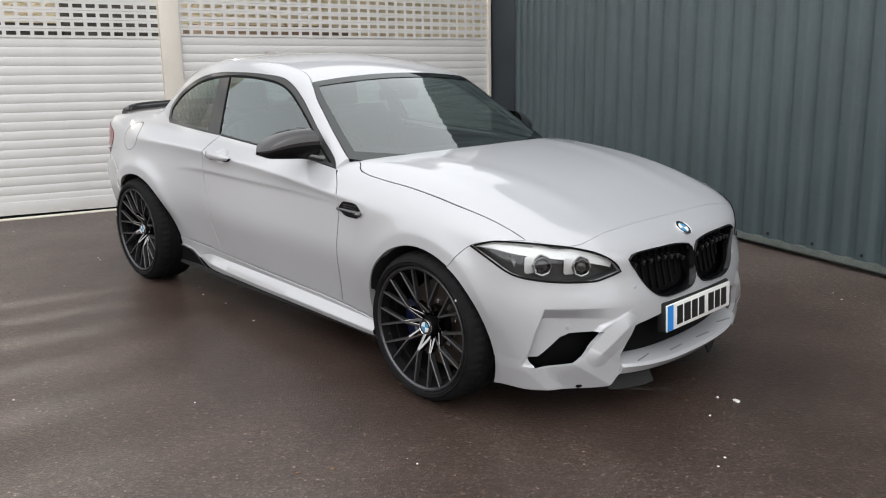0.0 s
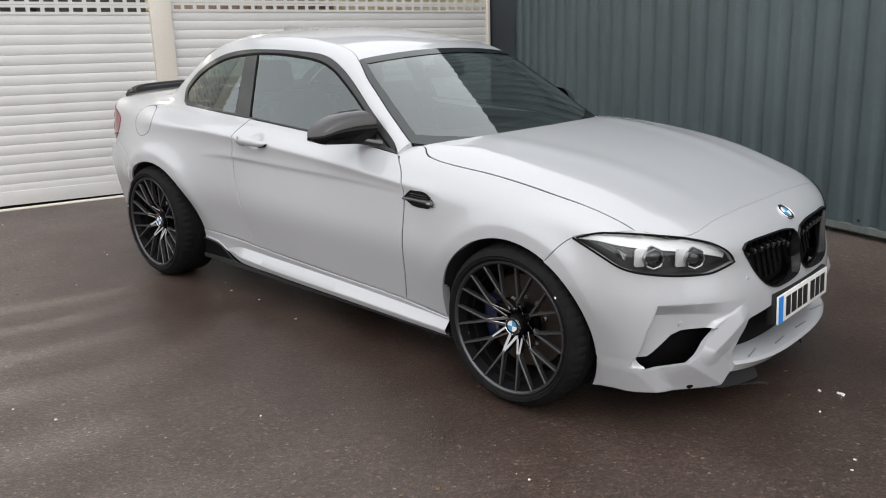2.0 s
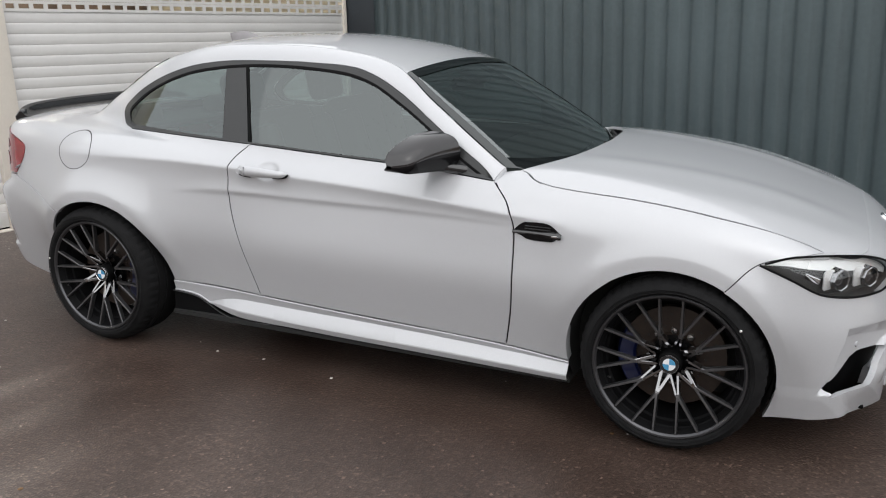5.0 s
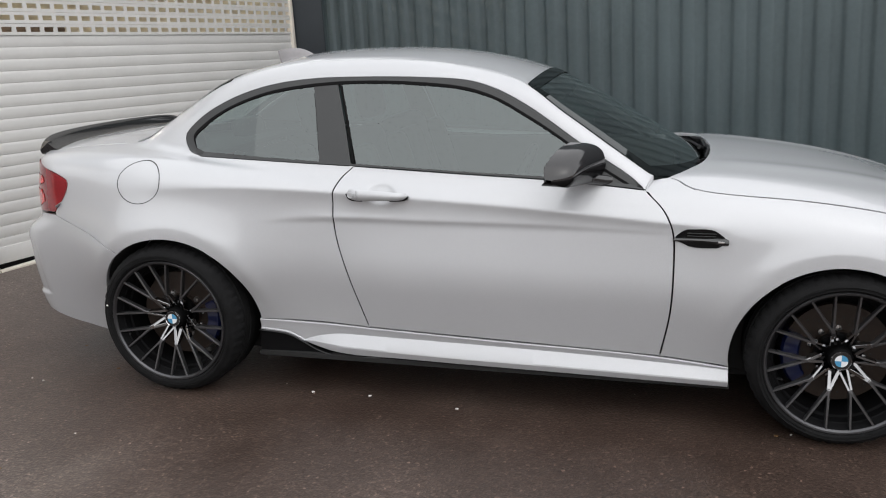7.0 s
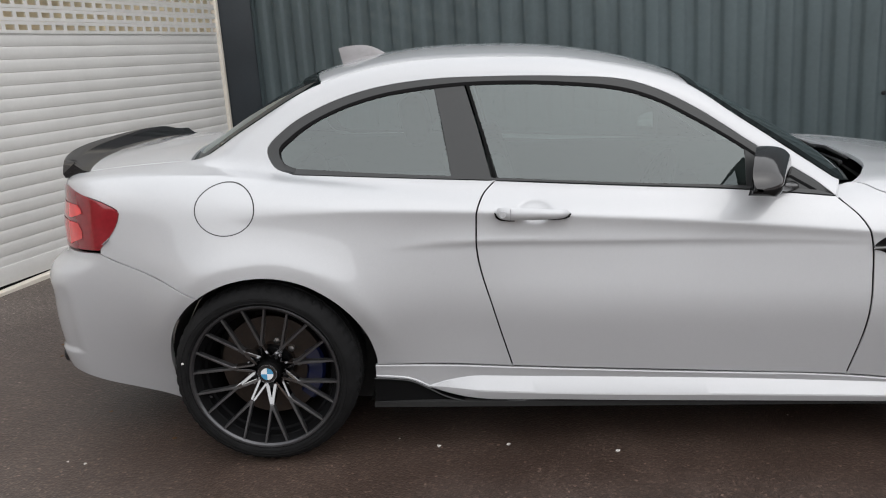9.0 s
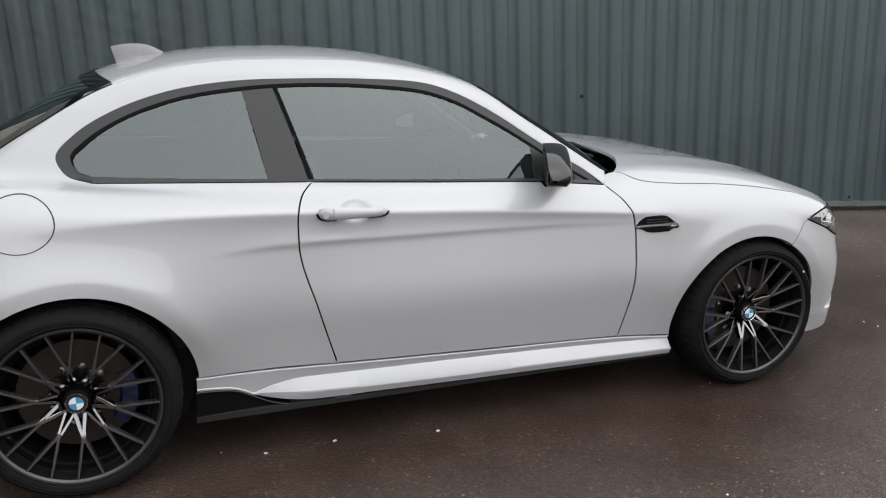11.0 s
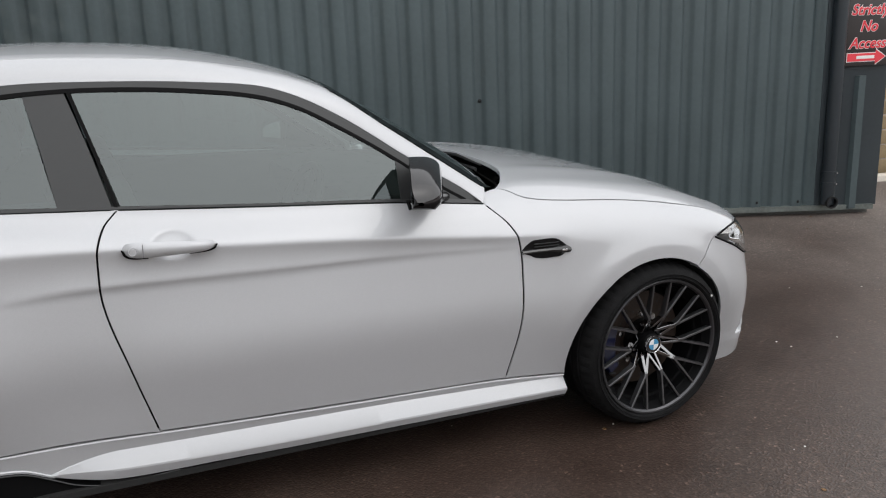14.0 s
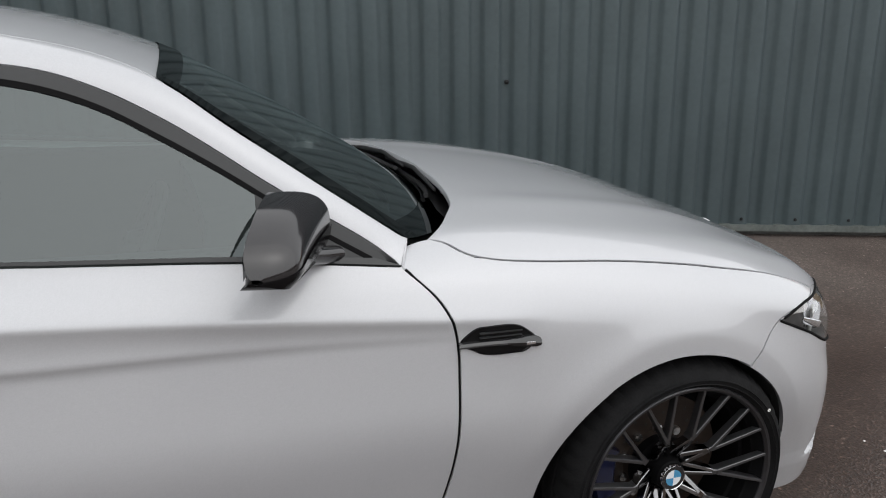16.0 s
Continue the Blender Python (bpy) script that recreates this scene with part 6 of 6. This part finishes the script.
        part("carrier_bolt", lathe([(0.001, 0.124), (0.011, 0.125), (0.013, 0.130), (0.013, 0.138)], 12, pose(x, 0, z)), STEEL, disc, "bright disc carrier bolt")
    rows = []
    for da in np.linspace(-32, 32, 17):
        a = caliper + da
        k = 1 - 0.25 * (abs(da) / 32) ** 4
        rows.append([(pol(r, a)[0], y, pol(r, a)[1]) for r, y in ((0.150 - 0.018 * k, 0.112), (0.150 - 0.010 * k, 0.104), (0.178 + 0.010 * k, 0.104), (0.178 + 0.020 * k, 0.114), (0.178 + 0.020 * k, 0.190), (0.150 - 0.018 * k, 0.190), (0.150 - 0.018 * k, 0.112))])
    cal = grid_bm(np.array(rows))
    bmesh.ops.remove_doubles(cal, verts=cal.verts[:], dist=1e-5)
    ends = [e for e in cal.edges if e.is_boundary]
    bmesh.ops.holes_fill(cal, edges=ends)
    bmesh.ops.recalc_face_normals(cal, faces=cal.faces[:])
    part("brake_caliper", cal, CALIPER, w, "dark blue brake caliper")
    return w


def wheel_pose(x, y, z, side, spin):
    return pose(x, -y * side, z) @ (Matrix.Identity(4) if side > 0 else Matrix.Rotation(math.pi, 4, "Z")) @ Matrix.Rotation(math.radians(spin), 4, "Y")


for side in (1, -1):
    wheel(wheel_pose(AXLE_F[0], 0.898, 0.327, side, 0), 0.327, 0.245, -107.0, 186.0, 38.0, "front wheel with dark forked spokes and a low tyre")
    wheel(wheel_pose(AXLE_R[0], 0.925, 0.334, side, 0), 0.334, 0.265, -85.0, -8.0, 168.0, "rear wheel with dark forked spokes and a low tyre")

# arch liners, underbody, cabin tub
for side in (1, -1):
    for (cx, cz, r), a0, a1 in ((ARCH_F, -26, 200), (ARCH_R, -28, 206)):
        rows = []
        for a in np.radians(np.linspace(a0, a1, 40)):
            x, z = cx + (r + 0.004) * math.cos(a), cz + (r + 0.004) * math.sin(a)
            zz = max(z, 0.16)
            yo = float(side_y(np.array([x]), np.array([zz]))[0]) - 0.010
            rows.append([(x, -y * side, zz) for y in (yo, yo - 0.05, yo - 0.12, 0.645)])
        lb = grid_bm(np.array(rows))
        part("arch_liner", lb, LINER, car, "black felt wheel arch liner")
        part("arch_inner", prism([(cx + r * math.cos(a), cz + r * math.sin(a)) for a in np.radians(np.linspace(a0, a1, 24))], 0.01, pose(0, -0.645 * side, 0, 90)), LINER, car, "black inner arch wall")
ub = bmesh.new()
box_bm(3.2, 1.30, 0.02, pose(0.15, 0, 0.175), bm=ub)
part("underbody", ub, LINER, car, "black underbody tray")
for side in (1, -1):
    part("sill_inner", box_bm(1.95, 0.30, 0.02, pose(0, -0.66 * side, 0.178)), LINER, car, "black sill underside")

# cabin
part("cabin_floor", box_bm(2.6, 1.30, 0.04, pose(-0.5, 0, 0.32), 0.01), CABIN, car, "dark carpet floor")
for side in (1, -1):
    part("door_card", box_bm(1.25, 0.05, 0.60, pose(0.0, -0.69 * side, 0.66, -6 * side), 0.02), CABIN, car, "dark inner door trim")
    part("rear_side_trim", box_bm(0.85, 0.06, 0.62, pose(-1.02, -0.63 * side, 0.70), 0.02), CABIN, car, "dark rear side trim")
dash = bmesh.new()
rows = []
for s in np.linspace(-1, 1, 25):
    y = -0.70 * s
    b = 0.10 * (1 - s * s)
    hood = 0.035 * math.exp(-(((y + 0.36) / 0.17) ** 2))
    rows.append([(0.66 + b, y, 0.93), (0.50 + b, y, 0.945), (0.34 + 0.4 * b, y, 0.935 + hood), (0.24 + 0.3 * b, y, 0.905 + hood), (0.24 + 0.3 * b, y, 0.82), (0.32, y, 0.70), (0.40, y, 0.45)])
dash = grid_bm(np.array(rows))
outward(dash, (0.8, 0, 0.6))
part("dashboard", dash, CABIN, car, "dark moulded dashboard")
part("centre_console", box_bm(0.75, 0.24, 0.30, pose(0.0, 0, 0.52, 0, 8), 0.04), CABIN, car, "dark centre console")
sw = part("steering_wheel", lathe([(0.178 + 0.016 * math.cos(a), 0.016 * math.sin(a)) for a in np.linspace(0, 2 * math.pi, 12)], 40, pose(0.10, -0.36, 0.86, 0, 0, 90) @ pose(0, 0, 0, 22)), LEATHER, car, "black leather steering wheel")
part("wheel_boss", lathe([(0.001, -0.01), (0.06, -0.008), (0.075, 0.02), (0.05, 0.06)], 24, pose(0.12, -0.36, 0.855, 0, 0, 90) @ pose(0, 0, 0, 22)), CABIN, sw)
for a in (0, 180, 270):
    part("wheel_arm", box_bm(0.13, 0.014, 0.035, pose(0.105, -0.36, 0.86, 0, 0, 90) @ pose(0, 0, 0, 22) @ Matrix.Rotation(math.radians(a), 4, "Y") @ pose(0.11, 0, 0), 0.005), CABIN, sw)


def seat(y, x, name="seat", rear=False):
    s = thing(name, pose(x, y, 0.34), "", "")
    for key in ("label", "category"):
        if key in s:
            del s[key]
    s.parent = car
    s["label"] = "black leather bucket seat" if not rear else "black leather rear seat"
    part("cushion", box_bm(0.50, 0.50, 0.16, pose(0.0, 0, 0.12, 0, -8), 0.06, 3), LEATHER, s)
    hb = 0.60 if not rear else 0.42
    part("backrest", box_bm(0.14, 0.50, hb, pose(-0.32, 0, 0.18 + hb / 2, 0, -17), 0.06, 3), LEATHER, s)
    for k in (-1, 1):
        part("bolster", box_bm(0.20, 0.09, hb * 0.8, pose(-0.26, 0.22 * k, 0.18 + hb / 2, 0, -17), 0.04, 3), LEATHER, s)
    part("headrest", box_bm(0.10, 0.27, 0.19, pose(-0.32 - 0.30 * hb - (0.07 if not rear else 0.03), 0, 0.24 + hb, 0, -12), 0.045, 3), LEATHER, s)
    return s


for y in (-0.36, 0.36):
    seat(y, -0.25)
    seat(y * 0.9, -1.05, "rear_seat", True)
part("parcel_shelf", box_bm(0.5, 1.1, 0.03, pose(-1.60, 0, 0.985), 0.01), CABIN, car, "dark parcel shelf")
hd = ruled(r_out[(r_out[:, 0] > -1.15) & (r_out[:, 0] < 0.12)][::4], (r_out * FLIP)[(r_out[:, 0] > -1.15) & (r_out[:, 0] < 0.12)][::4], 9, None)
hd = hd + np.array([0, 0, -0.03])
part("headlining", grid_bm(hd), LINING, car, "grey headlining")
rm = part("rear_view_mirror", box_bm(0.03, 0.24, 0.065, pose(0.215, 0, 1.225, 0, 8, -12), 0.012), PLASTIC, car, "interior rear view mirror")
part("mirror_glass", box_bm(0.004, 0.225, 0.054, pose(0.198, -0.003, 1.2225, 0, 8, -12), 0.001), MIRROR, rm)
part("sensor_pod", box_bm(0.12, 0.13, 0.05, pose(0.245, 0, 1.265, 0, 28), 0.015), PLASTIC, rm)

# door mirrors
for side in (1, -1):
    S = np.array([1.0, side, 1.0])
    sec = []
    for t in np.sin(np.linspace(0, math.pi / 2, 24)):
        y = -0.768 - 0.222 * t
        e = max(0.0, (t - 0.80) / 0.20)
        k = max(0.05, 1 - e**3) ** 0.5
        xr = 0.362 - 0.082 * t + 0.022 * (1 - k)
        top, low = 1.098 - 0.012 * t - 0.072 * t**2.5, 0.961 + 0.004 * t
        mid_z = low + 0.44 * (top - low)
        zt, zb = mid_z + (top - mid_z) * k, mid_z - (mid_z - low) * k
        d = (0.128 - 0.030 * t) * k
        ring = []
        for a in np.linspace(0.5 * math.pi, -0.5 * math.pi, 25):
            c, q = max(0.0, math.cos(a)), math.sin(a)
            ring.append((xr + d * (c**0.62 if q > 0 else 1 - 0.22 * (-q) ** 1.3), y + 0.02 * (1 - t) * c, mid_z + ((zt - mid_z) * q**0.8 if q > 0 else -(mid_z - zb) * (-q) ** 0.62)))
        ring.append((xr, y, zb + 0.004))
        sec.append(ring)
    sec = np.array(sec)
    b = grid_bm(sec * S)
    back = np.stack([sec[:, -1], sec[:, -1] + (sec[:, 0] - sec[:, -1]) * 0.5 + np.array([0.004, 0, 0]), sec[:, 0]], 1)
    outward(b, (0.36, -0.88 * side, 1.03))
    dm = part("door_mirror", b, MIRROR_CAP, car, "dark carbon door mirror housing", 40)
    b = grid_bm(back * S)
    grid_bm(np.stack([sec[0, 2:12] + np.array([0, 0.0005, 0]), np.repeat(sec[:1, -1], 10, 0)], 1) * S, b)
    bmesh.ops.recalc_face_normals(b, faces=b.faces[:])
    part("mirror_back", b, GLOSS_DEEP, dm, "gloss black rear frame of the mirror")
    skirt = sec[:, 12:].copy()
    mid = sec.mean(1, keepdims=True)
    skirt = skirt + (skirt - mid) * 0.12
    b = grid_bm(skirt * S)
    outward(b, (0.33, -0.9 * side, 1.04))
    part("mirror_skirt", b, GLOSS_DEEP, dm, "gloss black lower half of the mirror")
    lo_, hi_ = sec[3:-7, -1], sec[3:-7, 0]
    gl = np.stack([lo_ + (hi_ - lo_) * f for f in np.linspace(0.20, 0.84, 6)], 1)
    gl = gl - np.array([0.002, 0, 0])
    b = grid_bm(gl * S)
    outward(b, (0.6, -0.9 * side, 1.03))
    part("mirror_glass", b, MIRROR, dm, "rearward mirror glass")
    part("mirror_arm", tube([(0.530, -0.715 * side, 0.945), (0.480, -0.752 * side, 0.955), (0.425, -0.79 * side, 0.968), (0.37, -0.86 * side, 0.982)], [0.022, 0.020, 0.021, 0.022], 12), BLACK_GLOSS, dm, "gloss black mirror foot")

# door handles
for side in (1, -1):
    hx = np.linspace(-0.524, -0.268, 30)
    rows = []
    for x in hx:
        t = (x + 0.524) / 0.256
        z = 0.892 + 0.006 * (0.5 - t)
        y0 = 0.5 * (side_y(np.array([-0.53]), np.array([z]))[0] + side_y(np.array([-0.27]), np.array([z]))[0])
        hgt = 0.0225 * (1 - 0.42 * t**1.5) * (1 - abs(2 * t - 1) ** 8) ** 0.5 + 0.001
        out = 0.030 * (1 - abs(2 * t - 1) ** 6) + 0.004
        rows.append([(x, -(y0 + 0.004 + o) * side, z + hgt * k) for k, o in ((0.55, out - 0.016), (1.0, out - 0.010), (0.7, out), (0.0, out + 0.003), (-0.7, out), (-1.0, out - 0.010), (-0.55, out - 0.016))])
    b = grid_bm(np.array(rows))
    outward(b, (-0.4, -0.79 * side, 0.89))
    h = part("door_handle", b, PAINT, car, "silver pull handle", 50)
    # black strips under both ends stand in for the handle's own shade
    for t0, t1 in ((-0.014, 0.26), (0.70, 1.014)):
        rows = []
        for t in np.linspace(t0, t1, 14):
            x, z = -0.524 + 0.256 * t, 0.892 + 0.006 * (0.5 - t)
            k = min(1.0, max(0.0, (t + 0.014) / 1.028))
            hgt = (0.0225 * (1 - 0.42 * max(0.0, t) ** 1.5) + 0.0032) * (1 - abs(2 * k - 1) ** 8) ** 0.5 + 0.001
            row = slide(np.array([(x, 0, z + hgt * f) for f in (-1.20, -1.14, -0.6, -0.1, -0.05)]), 1, -1.15, -0.05)
            rows.append((row + np.array([(0, o, 0) for o in (-0.004, -0.012, -0.013, -0.012, -0.004)])) * np.array([1, side, 1]))
        b = grid_bm(np.array(rows))
        outward(b, (-0.4, 0, 0.89))
        part("handle_gasket", b, BLACK_DEEP, h, "black strip standing in for shade under the handle end")
    if side > 0:
        part("lock_cap", lathe([(0.001, -0.0035), (0.0085, -0.003), (0.0095, -0.0015), (0.0115, -0.0025), (0.0125, 0.002)], 20, pose(-0.499, -(0.5 * (side_y(np.array([-0.53]), np.array([0.894]))[0] + side_y(np.array([-0.27]), np.array([0.894]))[0]) + 0.0385), 0.8945)), PAINT, h, "round lock barrel cap")
        part("handle_gap", box_bm(0.0016, 0.006, 0.038, pose(-0.472, -(0.5 * (side_y(np.array([-0.53]), np.array([0.894]))[0] + side_y(np.array([-0.27]), np.array([0.894]))[0]) + 0.0375), 0.894)), SLOT_GREY, h, "fine joint in the handle")

# fuel flap: a round shut line on the right flank
ring = []
for a in np.linspace(0, 2 * math.pi, 65):
    row = []
    for r in (0.1048, 0.1030, 0.1000, 0.0982):
        x, z = -1.455 + 1.04 * r * math.cos(a), 0.928 + 0.84 * r * math.sin(a)
        row.append((x, 0, z))
    ring.append(row)
ring = np.array(ring)
ring = slide(ring.reshape(-1, 3), 1, -1.15, -0.05).reshape(ring.shape)
ring[:, (0, 3), 1] += 0.002
ring[:, 1:3, 1] -= 0.0006
panel("fuel_flap_gap", ring, INK, car, "thin round shut line of the fuel flap", both=False, depth=0)

# wing vents
for side in (1, -1):
    op = smooth_poly(VENT, 40)
    yo = side_y(op[:, 0], op[:, 1])
    c = op.mean(0)
    prof = [(1.03, 0.0), (1.0, 0.0035), (0.96, 0.0035), (0.93, 0.0018)]
    vs, fs = [], []
    for s, d in prof:
        q = c + (op - c) * s
        vs += [(x, -(y + d) * side, z) for (x, z), y in zip(q, yo)]
    k0 = len(vs)
    vs.append((c[0], -(yo.mean() + 0.0035) * side, c[1]))
    for k in range(3):
        for i in range(40):
            j = (i + 1) % 40
            f = (k * 40 + i, (k + 1) * 40 + i, (k + 1) * 40 + j, k * 40 + j)
            fs.append(f if side < 0 else f[::-1])
    fs += [(3 * 40 + i, 3 * 40 + (i + 1) % 40, k0) for i in range(40)]
    vent = mesh_ob("wing_vent", vs, fs, GLOSS_DEEP, car, "gloss black wing vent with a blade", 40)
    bl = []
    for x in np.linspace(0.748, 0.938, 20):
        t = (x - 0.748) / 0.19
        z = 0.756 + 0.004 * math.sin(t * 3.1) - 0.004 * t
        y0 = float(side_y(np.array([x]), np.array([z]))[0])
        wd = 0.006 + 0.006 * step(np.array(t), 0.5, 0.85) - 0.004 * step(np.array(t), 0.93, 1.0)
        bl.append([(x, -(y0 + o) * side, z + k * wd) for k, o in ((1.2, 0.001), (0.9, 0.009), (0, 0.013), (-0.9, 0.009), (-1.2, 0.001))])
    b = grid_bm(np.array(bl))
    outward(b, (0.84, 0, 0.756))
    part("vent_blade", b, BLACK_GLOSS, vent, "gloss black blade")
    yv = side_y(np.array([0.912]), np.array([0.754]))[0]
    part("vent_mark", box_bm(0.022, 0.002, 0.007, pose(0.912, -(yv + 0.0135) * side, 0.754), 0.001), CHROME, vent, "small bright mark")
    for z in (0.772, 0.782):
        yy = float(side_y(np.array([0.84]), np.array([z]))[0]) + 0.003
        part("vent_slat", box_bm(0.10, 0.008, 0.003, pose(0.845, -yy * side, z), 0.001), BLACK_SATIN, vent)

# aerial fin
fin = []
fin_top = spline((-1.152, 1.449), (-1.124, 1.456), (-1.08, 1.460), (-1.04, 1.457), (-1.005, 1.445), (-0.97, 1.426))
for t in np.linspace(0, 1, 16):
    x = -1.152 + 0.182 * t
    zb = float(slide(np.array([[x, 0, 0]]), 2, 1.6, 0.9)[0, 2])
    hgt = max(0.001, float(fin_top(x)) - zb + 0.003)
    wd = 0.020 * math.sin(math.pi * min(1, 0.35 + 0.65 * (1 - t))) + 0.003
    lean = -0.016 * (1 - t) ** 3
    fin.append([(x + lean * v, wd * k, zb - 0.003 + hgt * v) for k, v in ((-1, 0), (-0.62, 0.12), (-0.5, 0.45), (-0.24, 0.88), (0, 1.0), (0.24, 0.88), (0.5, 0.45), (0.62, 0.12), (1, 0))])
b = grid_bm(np.array(fin))
b.verts.ensure_lookup_table()
b.faces.new([b.verts[i] for i in range(9)])
outward(b, (-1.08, 0, 1.40))
part("aerial_fin", b, FIN_GREY, car, "grey shark fin aerial", 40)

# grit last
def near_car(i):
    return rng.uniform(-3.4, 4.6), rng.uniform(-3.2, 2.5), rng.choice((0.003, 0.004, 0.005, 0.006, 0.008))


scatter("grit", 80, STONE, "scattered pale grit on the asphalt", 0.005, 0.6, near_car)
scatter("leaf_litter", 40, LEAF, "small dry brown leaf scraps on the asphalt", 0.008, 0.25, lambda i: (rng.uniform(-3.4, 4.6), rng.uniform(-3.0, 2.6), rng.uniform(0.006, 0.012)))
spots = [(2.212, 0.63), (2.53, 0.20), (-0.53, -0.951), (-0.28, -0.88), (0.119, -0.835), (2.563, 0.127)]
scatter("pale_chip", 6, STONE, "pale chips lying on the asphalt", 0.01, 0.4, lambda i: (*spots[i], (0.017, 0.006, 0.009, 0.009, 0.009, 0.006)[i]))


def smear(x, y, long, wide, turn):
    """A thin, ragged pale mark on the asphalt."""
    n = 26
    ring = [(x + 0.5 * (long * math.cos(2 * math.pi * k / n) * math.cos(turn) - wide * math.sin(2 * math.pi * k / n) * math.sin(turn)) * rng.uniform(0.7, 1.1), y + 0.5 * (long * math.cos(2 * math.pi * k / n) * math.sin(turn) + wide * math.sin(2 * math.pi * k / n) * math.cos(turn)) * rng.uniform(0.7, 1.1)) for k in range(n)]
    vs = [(x, y, ground_z(x, y) + 0.0016)] + [(a, b, ground_z(a, b) + 0.0016) for a, b in ring] + [(a, b, ground_z(a, b) - 0.001) for a, b in ring]
    fs = [(0, 1 + k, 1 + (k + 1) % n) for k in range(n)] + [(1 + k, 1 + n + k, 1 + n + (k + 1) % n, 1 + (k + 1) % n) for k in range(n)]
    tagged(mesh_ob("dried_mark", vs, fs, MARK), "pale mark on the damp asphalt", "stain", "dried marks", "structure")


smear(1.60, 1.808, 0.13, 0.06, 0.4)
smear(1.90, 0.37, 0.30, 0.030, 0.95)
